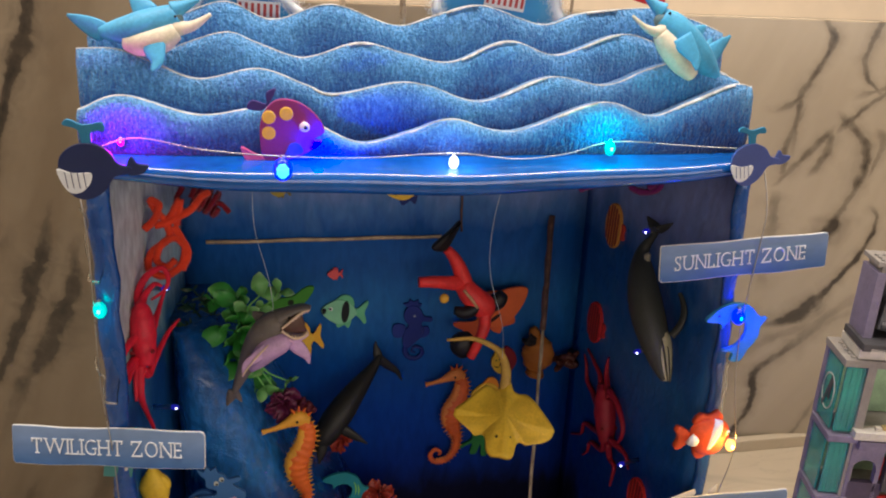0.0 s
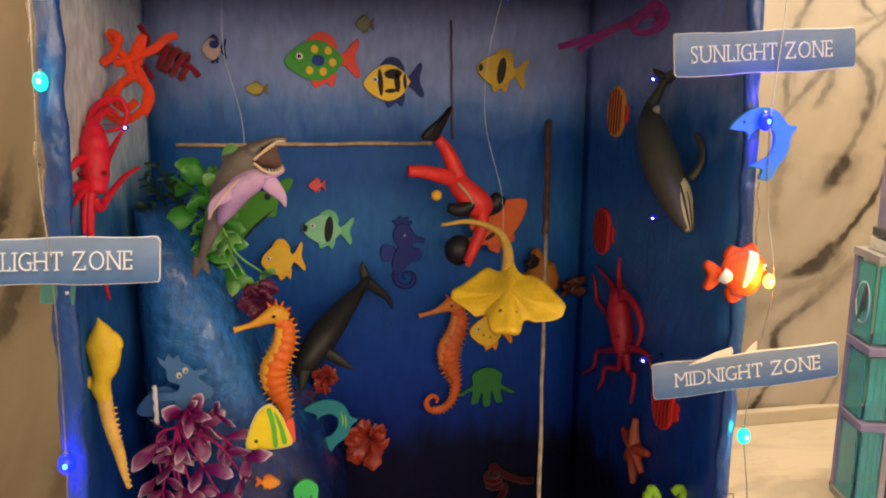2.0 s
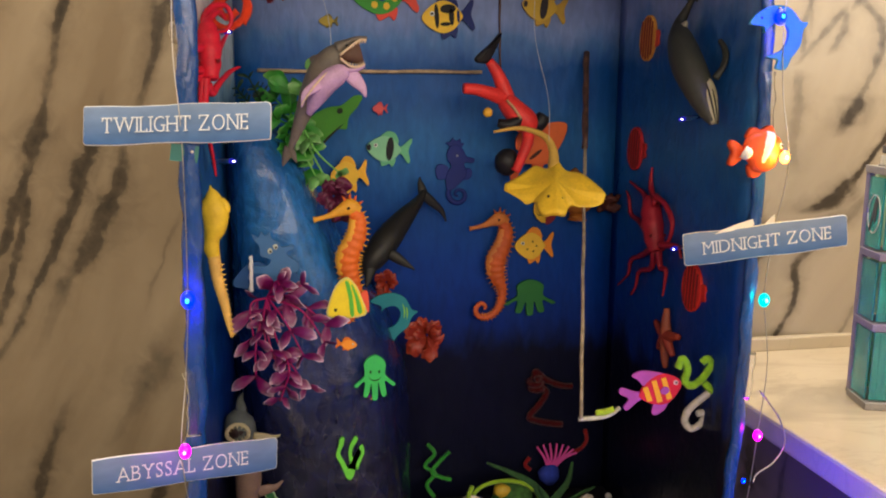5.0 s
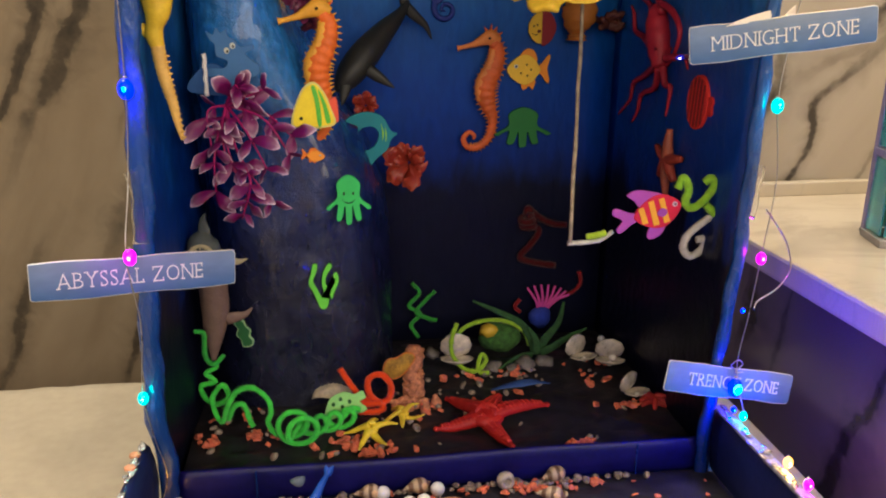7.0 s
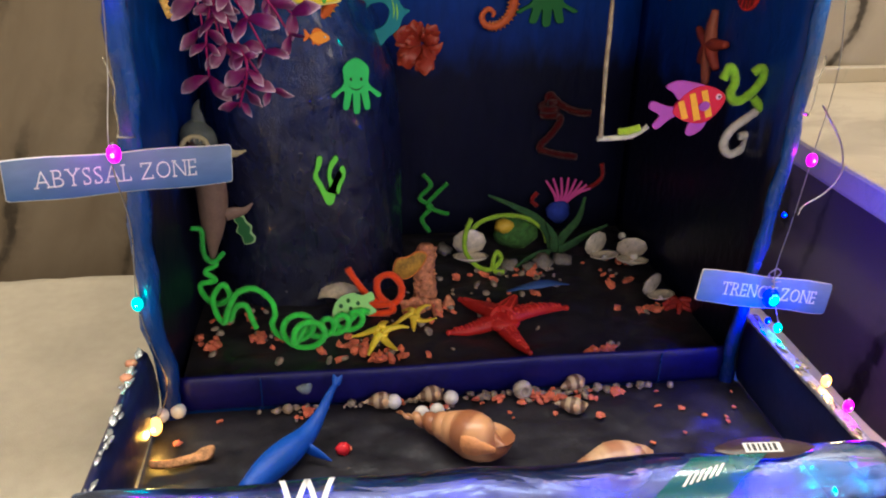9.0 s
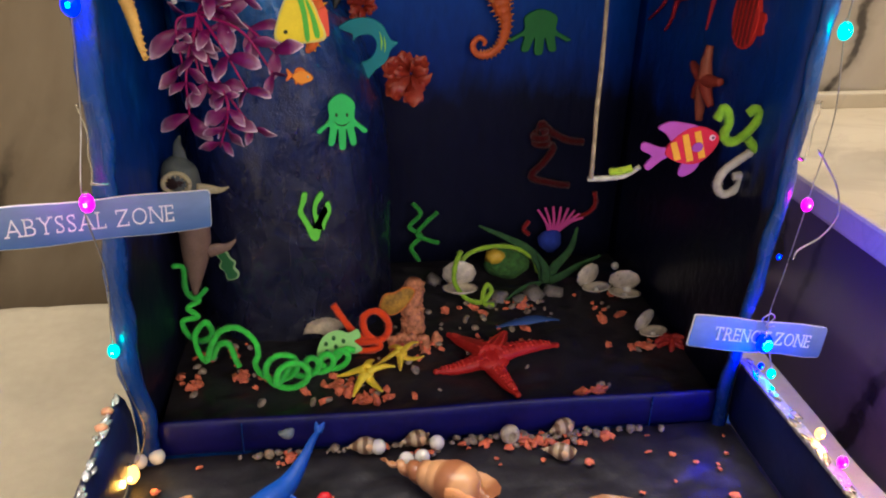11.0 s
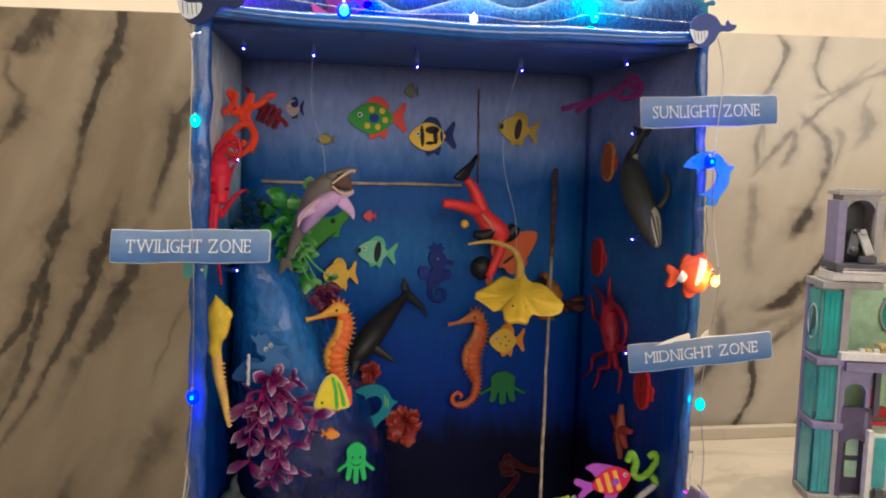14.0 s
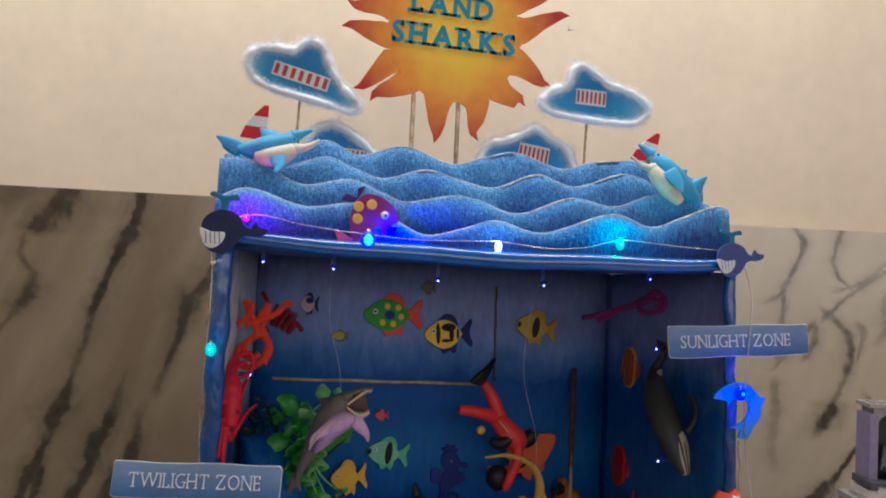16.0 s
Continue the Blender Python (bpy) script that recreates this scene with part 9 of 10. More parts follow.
cloud((-0.163, 0.104, 0.807), ((-0.052, 0.004), (-0.047, 0.018), (-0.03, 0.022), (-0.012, 0.021), (0.002, 0.031), (0.016, 0.026), (0.024, 0.008), (0.036, -0.010), (0.052, -0.024), (0.045, -0.033), (0.024, -0.028), (-0.004, -0.022), (-0.028, -0.017), (-0.045, -0.009)), (0.054, 0.0135, -0.003, -0.003), 14, (-0.003, -0.02, 0.11), 1)
cloud((0.120, 0.104, 0.812), ((-0.053, -0.012), (-0.042, 0.000), (-0.028, 0.006), (-0.022, 0.022), (-0.012, 0.027), (0.004, 0.018), (0.016, 0.010), (0.034, 0.006), (0.052, -0.004), (0.056, -0.014), (0.042, -0.026), (0.014, -0.027), (-0.02, -0.025), (-0.044, -0.021)), (0.031, 0.0155, -0.003, -0.004), 2, (-0.005, -0.025, 0.11), 2)
cloud((-0.124, 0.108, 0.742), ((-0.034, -0.02), (-0.03, 0.008), (-0.016, 0.019), (-0.002, 0.018), (0.014, 0.008), (0.028, -0.004), (0.038, -0.02)), (0.03, 0.012, 0.006, -0.008), 3, (0.0, -0.01, 0.08), 3)
cloud((0.057, 0.108, 0.748), ((-0.046, -0.012), (-0.040, 0.006), (-0.022, 0.012), (-0.006, 0.020), (0.006, 0.026), (0.022, 0.016), (0.038, 0.008), (0.044, -0.006), (0.043, -0.022), (-0.02, -0.024)), (0.031, 0.018, 0.005, 0.0), 8, (0.0, -0.015, 0.08), 4)


# ---- small bits ----
def small_bits():
    foam_fish("small orange foam fish below the striped one", pose(-0.106, 0.067, 0.269, 0, 6, 0), 0.018, 0.012, (235, 150, 40), (225, 120, 30), flip=True)
    o = thing("paper_tag", "small teal paper tag hanging under a sign", "tag", pose(-0.2200, -0.0060, 0.4335, 0, 4, 0))
    part("paper", Mesh().add(slab([(-0.010, -0.005), (0.009, -0.006), (0.010, 0.006), (-0.009, 0.007)], 0.0006, 0.0002), smooth=False), F(70, 130, 125), o)
    part("bead", Mesh().add(ball((0.0055, -0.0022, 0.002), 0.0013, 8)), M_PEARL, o, "tiny pearly bead")
    tape = clear("clear_tape", (0.95, 0.96, 1.0), 0.18, 1.25)
    for x, z, turn, w, h in ((0.1995, 0.3750, -8, 0.036, 0.0035), (0.2290, 0.3790, -4, 0.010, 0.0050)):
        ob = part("tape_scrap", Mesh().add(slab([(-w / 2, -h), (w / 2, -h), (w * 0.44, h * 0.9), (w * 0.1, h * 0.5), (-w * 0.3, -h * 0.3)], 0.0005, 0.0001), smooth=False), M_CARD, None, at=pose(x, -0.0078, z, 6, turn, 4))
        tagged(ob, "torn whitish scrap of tape above the midnight sign", "tape", group="tape scraps")
    for k, (x, z, h) in enumerate(((-0.2185, 0.600, 0.05), (-0.2190, 0.505, 0.035), (-0.2225, 0.250, 0.05), (0.2205, 0.470, 0.05), (0.2195, 0.250, 0.04))):
        rnd = random.Random(40 + k)
        pts = [(x + rnd.gauss(0, 0.0012), -0.0092, z + h * (i / 5 - 0.5)) for i in range(6)]
        ob = part("tape_strip", Mesh().add(loft(pts, [(0.0045 + rnd.uniform(-0.001, 0.0015), 0.0005) for _ in pts], 8, up=(0, 1, 0), steps=3)), tape, None)
        tagged(ob, "crinkled strip of clear tape on the box edge", "tape", group="clear tape strips")


small_bits()

# ---- fairy lights ----
def led(place, colour, strength, group, watts=0.0, aim=(0, -1, 0), size=1.0):
    rgb = {BLUE: "blue", CYAN: "cyan", PINK: "magenta", WARM: "warm yellow", WHITE: "white"}[colour]
    o = thing("fairy_light", f"small glowing {rgb} light bulb on a wire", "fairy light", pose(*place), group=group)
    key = ("bulb", colour, strength)
    if key not in MATS:
        MATS[key] = mat("glowing_bulb", tuple(0.01 + 0.12 * c for c in colour), 0.2, var=0.02, bump=0, glow={BLUE: (0.0, 0.006, 0.5), CYAN: (0.0, 0.15, 0.13), PINK: (0.45, 0.0, 0.38), WARM: (0.8, 0.35, 0.05), WHITE: (0.5, 0.55, 0.62)}[colour], glows=strength)
    part("bulb", Mesh().add(ball((0, 0, 0), (0.0027 * size, 0.0027 * size, 0.0036 * size), 12)), MATS[key], o)
    core = {BLUE: (0.06, 0.42, 1.0), CYAN: (0.25, 1.0, 0.9), PINK: (1.0, 0.25, 1.0), WARM: (1.0, 0.75, 0.35), WHITE: (1.0, 1.0, 1.0)}[colour]
    if ("core", colour) not in MATS:
        MATS[("core", colour)] = mat("glowing_core", core, 0.2, var=0.02, bump=0, glow=core, glows=4.0)
    wide = 1.5 if colour == BLUE and size > 2.1 else 0.9
    part("core", Mesh().add(ball((0, -0.0015 * size, 0.0002), (0.0013 * size * wide, 0.0014 * size, 0.0016 * size * wide), 10)), MATS[("core", colour)], o, "bright middle of the bulb")
    part("socket", Mesh().add(rod((0, 0.0006, 0.0020 * size), (0, 0.0010, 0.0042 * size), 0.0007 * size, 8)), M_WIRE, o)
    if watts:
        a = Vector(aim).normalized() * (0.0037 * size + 0.0022)
        led_lamp(tuple(Vector(place) + a), colour, watts)


for p, c, w, s in (((-0.1995, 0.0065, 0.661), PINK, 0.17, 0.7), ((-0.102, -0.012, 0.6475), BLUE, 0.0, 2.2), ((0.007, -0.003, 0.6495), WHITE, 0.05, 1.2), ((0.1145, 0.001, 0.6575), CYAN, 0.16, 1.4)):
    led(p, c, 7.0, "lights along the waves", w, (0, -0.3, 1) if c != PINK else (0, -1, 0.3), s)
led_lamp((-0.080, 0.0055, 0.6570), BLUE, 0.34)
for p, c, w, s in (((-0.2190, -0.0095, 0.556), CYAN, 0.015, 1.6), ((-0.222, -0.0095, 0.329), BLUE, 0.07, 1.9), ((-0.2265, -0.0275, 0.2215), PINK, 0.018, 1.6), ((-0.2325, -0.0095, 0.109), CYAN, 0.015, 1.5), ((-0.2295, -0.030, 0.0225), WARM, 0.06, 2.0)):
    led(p, c, 7.0, "lights down one edge", w, size=s)
for p, c, w, s in (((0.2215, -0.0145, 0.5355), BLUE, 0.12, 1.7), ((0.2295, -0.0215, 0.430), WARM, 0.14, 1.4), ((0.2285, -0.0095, 0.314), CYAN, 0.03, 1.7), ((0.2325, -0.0085, 0.197), PINK, 0.02, 1.4), ((0.2190, -0.0190, 0.0930), BLUE, 0.16, 2.2), ((0.2225, -0.030, 0.0735), CYAN, 0.024, 1.2), ((0.2205, -0.098, 0.0745), WARM, 0.036, 1.2), ((0.2195, -0.125, 0.0745), PINK, 0.018, 1.2)):
    led(p, c, 7.0, "lights down the other edge", w, size=s)
# two bulbs added to light the counter's side, one from behind the box edge
led((0.2395, 0.02, 0.142), BLUE, 7.0, "lights down the other edge", 0.46, (1, 0.2, 0), 0.6)
led((0.262, -0.055, 0.018), PINK, 7.0, "lights down the other edge", 0.075, (0.5, -0.3, 1))


led((0.2175, -0.0235, 0.0760), BLUE, 5.0, "lights down the other edge", 0.10, (-1.6, -0.5, -0.6), 0.8)
# bulbs of the same string lying under the packet
for p, c, w in (((-0.043, -0.205, 0.0785), BLUE, 0.03), ((0.124, -0.203, 0.0785), BLUE, 0.08), ((0.163, -0.200, 0.0785), CYAN, 0.02), ((-0.12, -0.200, 0.0785), BLUE, 0.02), ((0.04, -0.203, 0.0785), BLUE, 0.03)):
    led(p, c, 2.0, "lights inside the packet", 1.6 * w, (0, -0.3, 1), 0.7)


def inner_led(place, stem):
    o = thing("fairy_light", "tiny dim blue light bulb poked through the board", "fairy light", pose(*place), group="lights inside the box")
    key = ("bulb", "inner")
    if key not in MATS:
        MATS[key] = mat("dim_blue_bulb", (0.012, 0.012, 0.22), 0.1, var=0.02, bump=0, coat=1.0, glow=(0.04, 0.03, 1.0), glows=0.30)
    d = Vector(stem).normalized()
    part("bulb", Mesh().add(loft([(0, 0, 0), tuple(-d * 0.003), tuple(-d * 0.0062)], [0.0021, 0.0024, 0.0010], 10)), MATS[key], o)
    part("glint", Mesh().add(ball(tuple(-d * 0.004 + Vector((0, -0.0024, 0))), 0.0009, 8)), mat("bulb_glint", (0.9, 0.9, 1.0), 0.2, var=0.0, bump=0, glow=(0.8, 0.8, 1.0), glows=6.0), o)
    part("socket", Mesh().add(rod((0, 0, 0), tuple(Vector(stem)), 0.0021, 8)), clear("frosted_tube", (0.75, 0.8, 0.9), 0.4, 1.2), o)


for x, z in ((-0.190, 0.626), (-0.126, 0.623), (-0.028, 0.617), (0.075, 0.618), (0.182, 0.629)):
    inner_led((x, 0.096, z + 0.006), (0.0, 0.002, 0.634 - z))
for y, z in ((0.098, 0.564), (0.084, 0.458), (0.086, 0.341)):
    inner_led((0.196, y, z), (right_x(y) - 0.196, 0.002, 0.002))
for y, z in ((0.095, 0.526), (0.093, 0.422)):
    inner_led((-0.199, y, z), (-0.016, 0.002, 0.0))


def wire(label, pts, r=0.00042):
    ob = part("light_wire", Mesh().add(loft(pts, [r] * len(pts), 6, steps=7)), M_WIRE, None)
    tagged(ob, label, "wire", group="light wires")


wire("thin silvery light wire along the foot of the waves", [(-0.226, -0.004, 0.652), (-0.193, 0.004, 0.664), (-0.15, 0.0, 0.6575), (-0.0985, 0.0, 0.653), (-0.05, 0.002, 0.6515), (0.008, 0.004, 0.654), (0.05, 0.002, 0.6505), (0.085, 0.003, 0.6535), (0.118, 0.004, 0.6615), (0.17, 0.003, 0.659), (0.224, -0.003, 0.657)])
wire("thin silvery light wire down one box edge", [(-0.226, -0.004, 0.652), (-0.2215, -0.0095, 0.61), (-0.2225, -0.0095, 0.557), (-0.224, -0.0095, 0.50), (-0.2205, -0.012, 0.44), (-0.222, -0.0095, 0.333), (-0.2265, -0.0095, 0.27), (-0.2295, -0.025, 0.2215), (-0.2285, -0.0095, 0.165), (-0.2325, -0.0095, 0.113), (-0.2275, -0.0095, 0.075), (-0.2215, -0.010, 0.045), (-0.2275, -0.014, 0.022), (-0.2345, -0.022, 0.0185), (-0.236, -0.06, 0.014)])
wire("thin silvery light wire down the other box edge", [(0.224, -0.003, 0.657), (0.231, -0.0095, 0.62), (0.230, -0.012, 0.595), (0.2255, -0.0135, 0.535), (0.2295, -0.0125, 0.48), (0.2345, -0.0195, 0.427), (0.233, -0.0095, 0.37), (0.2285, -0.0095, 0.318), (0.236, -0.009, 0.26), (0.2325, -0.0085, 0.201), (0.228, -0.009, 0.15), (0.222, -0.012, 0.115), (0.2225, -0.0155, 0.0955), (0.2255, -0.020, 0.08), (0.2225, -0.030, 0.077)])
wire("loop of light wire hanging beside the box", [(0.234, -0.004, 0.235), (0.246, 0.0, 0.222), (0.258, 0.0, 0.205), (0.262, -0.002, 0.185), (0.252, -0.004, 0.170), (0.236, -0.006, 0.161), (0.2315, -0.009, 0.155)], 0.0007)
wire("end of clear tape and wire knotted above the trench sign", [(0.222, -0.012, 0.105), (0.216, -0.014, 0.110), (0.221, -0.015, 0.115), (0.226, -0.013, 0.110), (0.220, -0.014, 0.104), (0.2275, -0.013, 0.103)], 0.0005)

# ---- toy brick tower on the counter ----
def brick_tower():
    o = thing("toy_brick_tower", "grey and teal toy brick tower with glass panels on the counter", "toy building", pose(0.452, 0.150, 0.1525, 0, 0, -14))
    grey, dark, lav, white = P(150, 145, 140), P(75, 74, 78), P(128, 120, 145), P(205, 200, 192)
    teal = mat("teal_glass", (0.10, 0.74, 0.74), 0.08, var=0.15, scale=40, bump=0.08, trans=0.78)
    deep_teal, plum = P(16, 120, 118), P(78, 68, 88)
    mint, tan, red = P(165, 195, 160), P(190, 165, 110), P(170, 30, 35)

    def bl(name, c, s, m, label="", bevel=0.0006):
        return part(name, Mesh().add(block(c, s, bevel), smooth=False), m, o, label)

    def studs(x0, y0, z, nx, ny, m):
        for i in range(nx):
            for j in range(ny):
                part("stud", Mesh().add(lathe([(0.0024, 0), (0.0024, 0.0016), (0.0022, 0.0018)], 10)), m, o, at=pose(x0 + 0.008 * i, y0 + 0.008 * j, z))
    bl("base_plate", (0.052, 0.019, 0.002), (0.106, 0.056, 0.004), dark)
    # three glazed storeys at the left corner
    for z0, z1 in ((0.006, 0.086), (0.092, 0.160), (0.168, 0.248)):
        bl("glass_panel", (-0.002, 0.012, (z0 + z1) / 2), (0.002, 0.034, z1 - z0 - 0.006), teal, "see-through teal panel", 0.0003)
        bl("glass_panel", (0.010, -0.009, (z0 + z1) / 2), (0.020, 0.002, z1 - z0 - 0.006), teal, "see-through teal panel", 0.0003)
        for k in range(4):
            bl("mullion", (0.001 + 0.006 * k, -0.0075, (z0 + z1) / 2), (0.0012, 0.0012, z1 - z0 - 0.008), deep_teal if k % 3 else lav, "", 0.0002)
        bl("corner_post", (0.0245, -0.006, (z0 + z1) / 2), (0.009, 0.012, z1 - z0), grey, "light grey brick post")
        bl("back_wall", (0.055, 0.045, (z0 + z1) / 2), (0.09, 0.006, z1 - z0), mint, "pale green brick wall")
        bl("side_post", (-0.001, 0.034, (z0 + z1) / 2), (0.006, 0.008, z1 - z0), lav)
    for z in (0.003, 0.089, 0.164):
        bl("storey_ledge", (0.012, 0.010, z), (0.034, 0.050, 0.0075), lav if z > 0.05 else grey, "lilac-grey brick ledge")
        bl("storey_floor", (0.062, 0.018, z), (0.075, 0.056, 0.005), grey)
    bl("roof_ledge", (0.028, 0.012, 0.252), (0.066, 0.054, 0.008), grey)
    bl("floor_shelf", (0.050, -0.012, 0.172), (0.062, 0.016, 0.009), white, "white sloping shelf")
    # arches of the middle storeys
    for x, z, w, h, m in ((0.040, 0.120, 0.024, 0.038, lav), (0.044, 0.050, 0.026, 0.062, plum)):
        out = [(-w / 2 - 0.005, -h), (-w / 2 - 0.005, h), (w / 2 + 0.005, h), (w / 2 + 0.005, -h), (w / 2, -h)] + [(w / 2 * math.cos(a), h * 0.2 + w / 2 * math.sin(a)) for a in np.linspace(0, math.pi, 12)] + [(-w / 2, -h)]
        part("arch", Mesh().add(slab(out, 0.007, 0.0005), smooth=False), m, o, "arched brick opening", at=pose(x, -0.006, z))
    bl("window_frame", (0.080, -0.014, 0.050), (0.036, 0.004, 0.066), white)
    for x in (0.0715, 0.0885):
        bl("window_pane", (x, -0.0165, 0.050), (0.014, 0.002, 0.058), teal, "teal window pane", 0.0003)
    bl("slope", (0.058, -0.016, 0.045), (0.006, 0.012, 0.085), white, "white sloped brick")
    bl("fold_out_floor", (0.085, -0.040, 0.0022), (0.062, 0.030, 0.0032), mint, "grey-green fold-out floor")
    for c, s in (((0.085, -0.056, 0.004), (0.070, 0.004, 0.008)), ((0.052, -0.040, 0.004), (0.004, 0.032, 0.008)), ((0.118, -0.040, 0.004), (0.004, 0.032, 0.008))):
        bl("floor_edge", c, s, grey)
    bl("red_chair", (0.074, 0.004, 0.104), (0.018, 0.014, 0.010), red)
    bl("red_chair_back", (0.070, 0.010, 0.118), (0.012, 0.004, 0.024), red)
    bl("red_rail", (0.078, -0.012, 0.095), (0.036, 0.004, 0.004), red)
    bl("dark_column", (0.095, 0.012, 0.125), (0.010, 0.012, 0.064), dark)
    bl("gold_plate", (0.082, -0.010, 0.184), (0.040, 0.016, 0.004), tan)
    bl("black_rail", (0.086, -0.012, 0.191), (0.028, 0.010, 0.007), dark)
    # top house with its arched opening
    bl("upper_plinth", (0.035, 0.010, 0.262), (0.056, 0.046, 0.010), white)
    bl("upper_step", (0.038, 0.004, 0.273), (0.064, 0.050, 0.008), dark)
    for x in (0.0145, 0.0555):
        bl("upper_post", (x, 0.012, 0.312), (0.009, 0.036, 0.070), lav if x < 0.03 else grey)
    bl("upper_back", (0.035, 0.028, 0.312), (0.034, 0.006, 0.070), dark)
    out = [(-0.021, -0.010), (-0.021, 0.012), (0.021, 0.012), (0.021, -0.010), (0.016, -0.010)] + [(0.016 * math.cos(a), -0.008 + 0.014 * math.sin(a)) for a in np.linspace(0, math.pi, 10)] + [(-0.016, -0.010)]
    part("upper_arch", Mesh().add(slab(out, 0.030, 0.0006), smooth=False), grey, o, at=pose(0.035, 0.026, 0.342))
    bl("upper_roof", (0.035, 0.012, 0.356), (0.052, 0.036, 0.005), grey)
    studs(0.015, -0.001, 0.3585, 6, 3, grey)
    studs(0.004, -0.008, 0.256, 2, 5, grey)
    part("machine", Mesh().add(block((0, 0, 0), (0.011, 0.006, 0.030), 0.0015), smooth=False).add(rod((-0.004, -0.004, -0.010), (0.004, -0.004, -0.010), 0.004, 12)).add(rod((-0.003, -0.003, 0.012), (0.003, -0.003, 0.014), 0.003, 10)), dark, o, "black tilted toy machine", at=pose(0.030, 0.000, 0.300, -18, 12, 0))
    part("machine", Mesh().add(block((0, 0, 0), (0.010, 0.006, 0.032), 0.002), smooth=False).add(block((0.001, -0.003, 0.012), (0.006, 0.003, 0.006), 0.0006), smooth=False), grey, o, "grey tilted toy machine", at=pose(0.042, -0.004, 0.300, -24, -14, 0))
    bl("machine_foot", (0.042, -0.012, 0.282), (0.018, 0.008, 0.007), dark)
    bl("upper_shelf", (0.038, -0.016, 0.270), (0.050, 0.010, 0.006), white)
    # open floors to the side
    bl("lower_wall", (0.0465, 0.004, 0.048), (0.040, 0.006, 0.086), plum, "dark plum brick wall")
    for z in (0.062, 0.036):
        bl("small_pane", (0.046, -0.0005, z), (0.014, 0.003, 0.020), mint, "pale green pane", 0.0003)
    bl("roller", (0.094, -0.012, 0.207), (0.030, 0.012, 0.012), dark, "black ribbed roller", 0.004)
    for i in range(5):
        bl("gold_stud_plate", (0.044 + 0.008 * i, -0.012 + 0.002 * (i % 2), 0.1785), (0.006, 0.006, 0.004), tan if i % 2 else white)
    bl("beam", (0.056, -0.016, 0.160), (0.060, 0.006, 0.011), lav, "lilac brick beam")
    bl("grey_post", (0.0635, -0.012, 0.130), (0.006, 0.008, 0.052), dark)
    bl("red_panel", (0.102, 0.008, 0.132), (0.016, 0.006, 0.050), red)
    bl("mint_panel", (0.084, 0.016, 0.132), (0.020, 0.004, 0.050), mint)
    bl("teal_pillar", (0.093, 0.010, 0.132), (0.004, 0.004, 0.050), teal)
    part("round_window", Mesh().add(loft([(0.104 + 0.020 * math.cos(q), 0.040, 0.212 + 0.024 * math.sin(q)) for q in np.linspace(0, 6.283, 30)], [0.0016] * 30, 6, raw=True)), grey, o, "round grey window ring")
    bl("round_glass", (0.104, 0.0425, 0.212), (0.034, 0.002, 0.040), teal, "teal round window", 0.0003)
    for x, z in ((0.070, 0.016), (0.086, 0.013), (0.100, 0.016)):
        bl("wheel_block", (x, -0.022, z), (0.009, 0.008, 0.010), dark if x < 0.09 else white)
    # plain round mark on the glass corner
    m = Mesh().add(loft([(-0.0034, 0.012 + 0.014 * math.cos(a), 0.206 + 0.020 * math.sin(a)) for a in np.linspace(0, 6.283, 26)], [0.0007] * 26, 5, raw=True))
    part("ring_mark", m, white, o, "thin white ring on the glass")
    part("dark_mark", Mesh().add(slab([(-0.009, -0.018), (0.004, 0.020), (0.009, 0.016), (0.006, -0.008), (0.002, -0.008), (0.003, 0.006), (-0.005, -0.018)], 0.0006, 0.0001), smooth=False), dark, o, "dark slanted mark inside the ring", at=pose(-0.0036, 0.012, 0.206, 0, 0, -90))


brick_tower()


# ---- cellophane roll across the tray ----
def film_material():
    """Thin clear film: see-through, a little milky, with sharp creased gloss."""
    m, nd, ln, b = nodes_of("cellophane_film")
    nd.remove(b)
    out = nd["Material Output"]
    tc = nd.new("ShaderNodeTexCoord").outputs["Object"]
    mp = nd.new("ShaderNodeMapping")
    mp.inputs["Scale"].default_value = (26, 62, 62)
    ln.new(tc, mp.inputs[0])
    bump = nd.new("ShaderNodeBump")
    bump.inputs["Strength"].default_value, bump.inputs["Distance"].default_value = 0.5, 0.004
    ln.new(noise_node(nd, ln, 1.0, 3.0, mp.outputs[0], 0.8).outputs[0], bump.inputs["Height"])
    see, milk, gloss, fr = nd.new("ShaderNodeBsdfTransparent"), nd.new("ShaderNodeBsdfDiffuse"), nd.new("ShaderNodeBsdfGlossy"), nd.new("ShaderNodeFresnel")
    see.inputs[0].default_value = (0.86, 0.88, 0.97, 1)
    milk.inputs[0].default_value = (0.42, 0.46, 0.92, 1)
    gloss.inputs["Color"].default_value, gloss.inputs["Roughness"].default_value = (0.42, 0.56, 1.0, 1), 0.20
    fr.inputs["IOR"].default_value = 1.45
    ln.new(bump.outputs[0], gloss.inputs["Normal"])
    ln.new(bump.outputs[0], fr.inputs["Normal"])
    m1, m2 = nd.new("ShaderNodeMixShader"), nd.new("ShaderNodeMixShader")
    cloudy = ramp_node(nd, ln, noise_node(nd, ln, 2.0, 3.0, mp.outputs[0]).outputs[0], ((0.35, (0.06, 0.06, 0.06)), (0.75, (0.38, 0.38, 0.38))))
    ln.new(cloudy.outputs[0], m1.inputs[0])
    ln.new(see.outputs[0], m1.inputs[1])
    ln.new(milk.outputs[0], m1.inputs[2])
    ln.new(fr.outputs[0], m2.inputs[0])
    ln.new(m1.outputs[0], m2.inputs[1])
    ln.new(gloss.outputs[0], m2.inputs[2])
    ln.new(m2.outputs[0], out.inputs["Surface"])
    return m


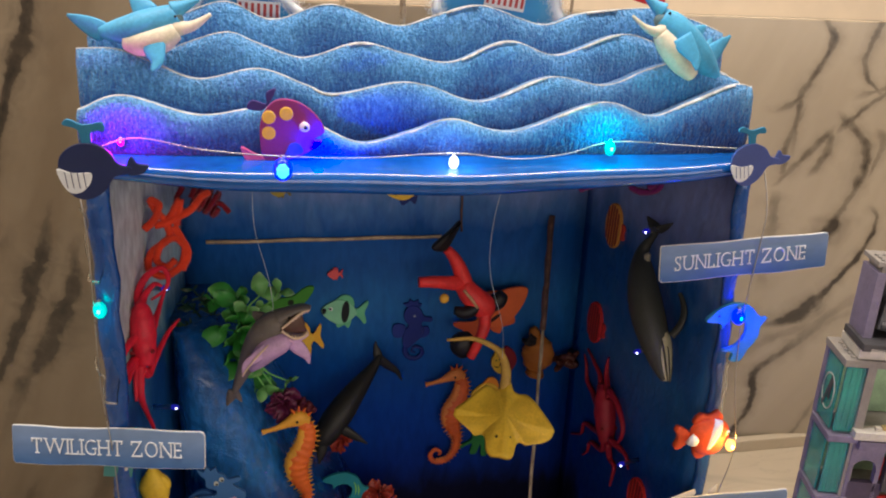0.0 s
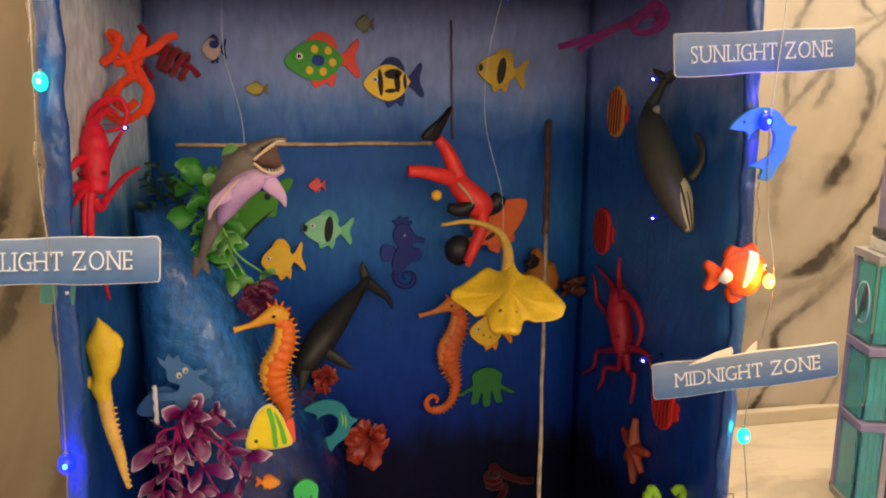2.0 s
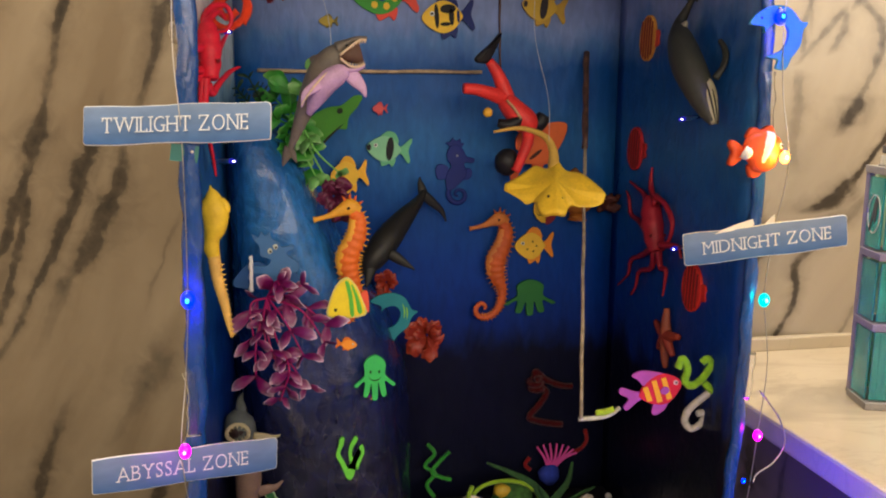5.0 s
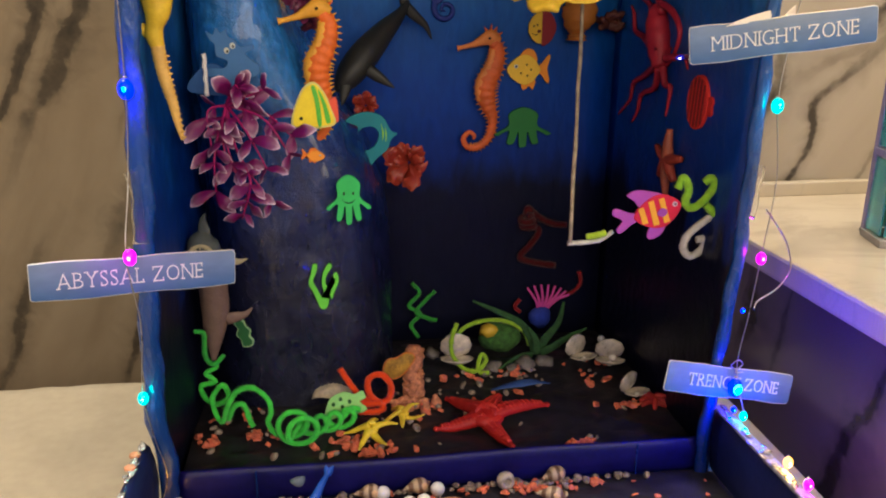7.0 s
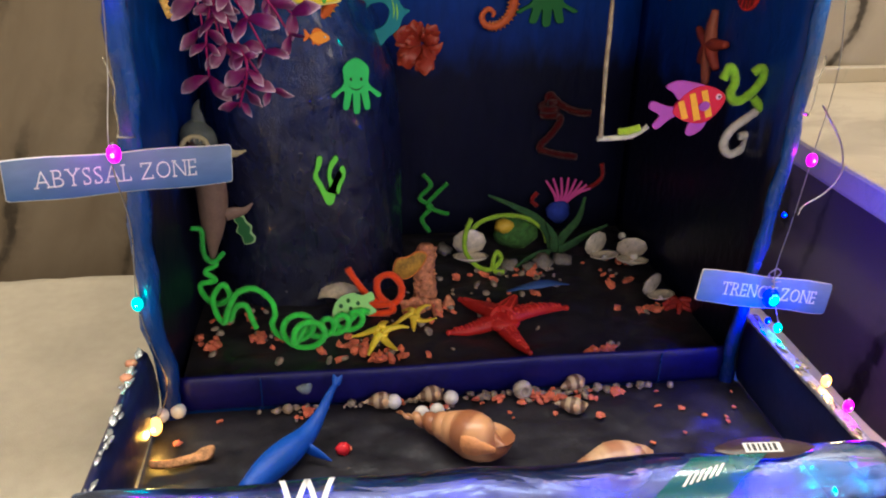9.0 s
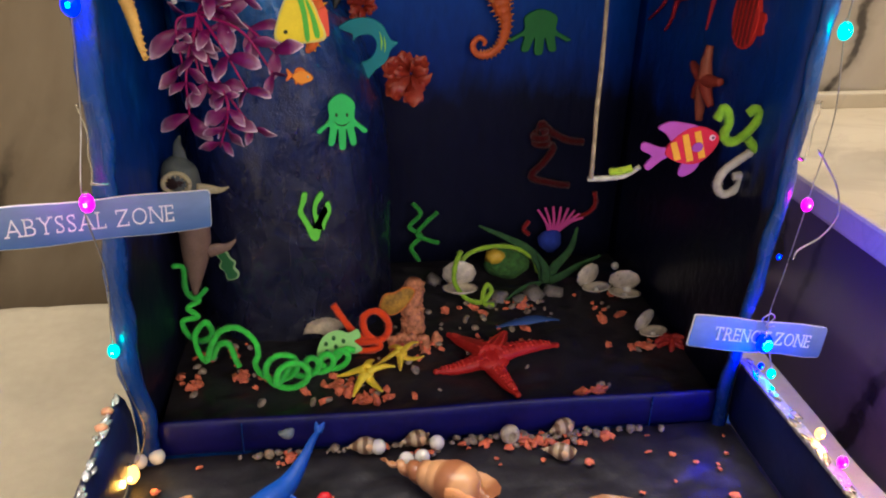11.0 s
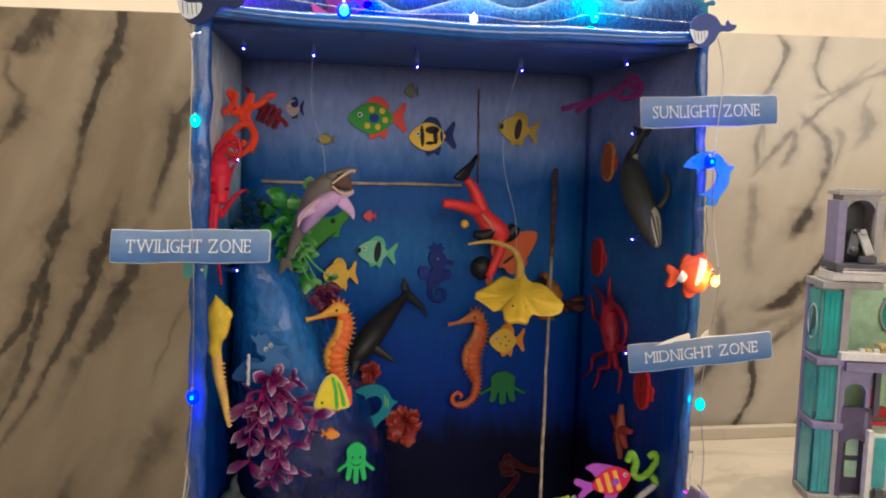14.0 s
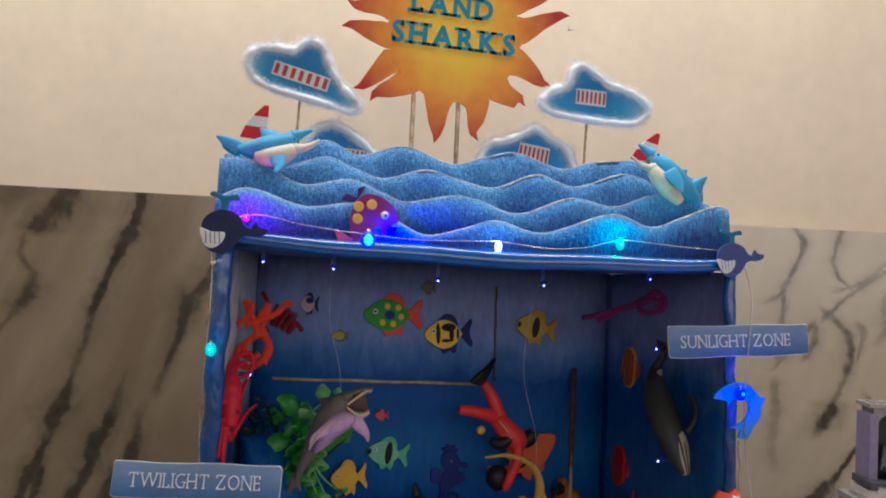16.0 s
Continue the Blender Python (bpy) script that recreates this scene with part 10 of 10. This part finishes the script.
def cellophane():
    o = thing("cellophane_packet", "clear shiny cellophane tube packet lying across the tray", "packet", pose(-0.012, -0.203, 0.0905, 0, 0, -1.0))
    n = 60
    R = 0.0205

    def shape(i):
        return (R + 0.0004 * math.sin(i * 0.5) + 0.00025 * math.sin(i * 2.3), R - 0.0004 + 0.0004 * math.sin(i * 0.7 + 1))
    pts = [(-0.215 + 0.408 * i / n, 0.0012 * math.sin(i * 0.35), 0.0010 * math.sin(i * 0.45 + 1)) for i in range(n + 1)]
    part("film", Mesh().add(loft(pts, [shape(i) for i in range(n + 1)], 32, raw=True)), film_material(), o, "shiny creased clear film")

    def patch(name, x0, x1, a0, a1, m, parent, label="", lift=0.0022, skew=0.0):
        v, f = [], []
        k = 10
        for side in (0, 0.0004):
            for j in range(k + 1):
                a = radians(a0 + (a1 - a0) * j / k)
                for x in (x0, x1):
                    v.append((x + skew * (j / k - 0.5), -(R + lift + side) * math.sin(a), (R + lift + side) * math.cos(a)))
        q = 2 * (k + 1)
        for j in range(k):
            a = 2 * j
            f += [(a, a + 1, a + 3, a + 2), (q + a, q + a + 2, q + a + 3, q + a + 1), (a, a + 2, q + a + 2, q + a), (a + 1, q + a + 1, q + a + 3, a + 3)]
        f += [(0, q, q + 1, 1), (q - 2, q - 1, 2 * q - 1, 2 * q - 2)]
        return part(name, Mesh().add((v, f), smooth=False), m, parent, label)
    for x, s in ((-0.1150, 0.0060), (-0.1090, -0.0060), (-0.1030, 0.0060), (-0.0970, -0.0060)):
        patch("print_mark", x - 0.0014, x + 0.0014, -14, 40, M_CARD, o, "white printed zigzag", skew=s)
    lab = part("label", Mesh().add(slab(closed_path([(-0.027, 0.0), (-0.012, 0.0068), (0.006, 0.0072), (0.027, 0.001), (0.012, -0.0056), (-0.010, -0.0058)], 5), 0.0005, 0.0001)), mat("dark_label", (0.045, 0.024, 0.026), 0.35), o, "dark pointed label with white bars", at=pose(0.128, 0.006, R + 0.0012, -80, 0, -3))
    part("white_field", Mesh().add(block((-0.001, -0.0007, 0.0005), (0.020, 0.0004, 0.0062), 0.0001), smooth=False), M_CARD, lab)
    for i in range(6):
        part("bar", Mesh().add(block((-0.0085 + 0.0028 * i, -0.0011, 0.0005), (0.0011 + 0.0005 * (i % 2), 0.0004, 0.0044), 0.0001), smooth=False), mat("dark_ink", (0.03, 0.03, 0.03), 0.5), lab)
    green = patch("green_patch", 0.070, 0.110, -4, 62, mat("green_print", (0.06, 0.42, 0.36), 0.25, coat=0.5, trans=0.85), o, "see-through green printed patch with white bars", skew=-0.034)
    for i in range(6):
        patch("bar", 0.079 + 0.0036 * i, 0.0806 + 0.0036 * i, 20 - 2 * i, 36 - 2 * i, M_CARD, green, lift=0.0028, skew=-0.006)
    part("pink_handle", Mesh().add(rod((0.178, 0.003, 0.0135), (0.226, 0.008, 0.0160), 0.0050, 16)), mat("pink_plastic", (0.88, 0.30, 0.62), 0.3, var=0.1, sub=0.5), o, "pink plastic tube pushed into the packet")


cellophane()
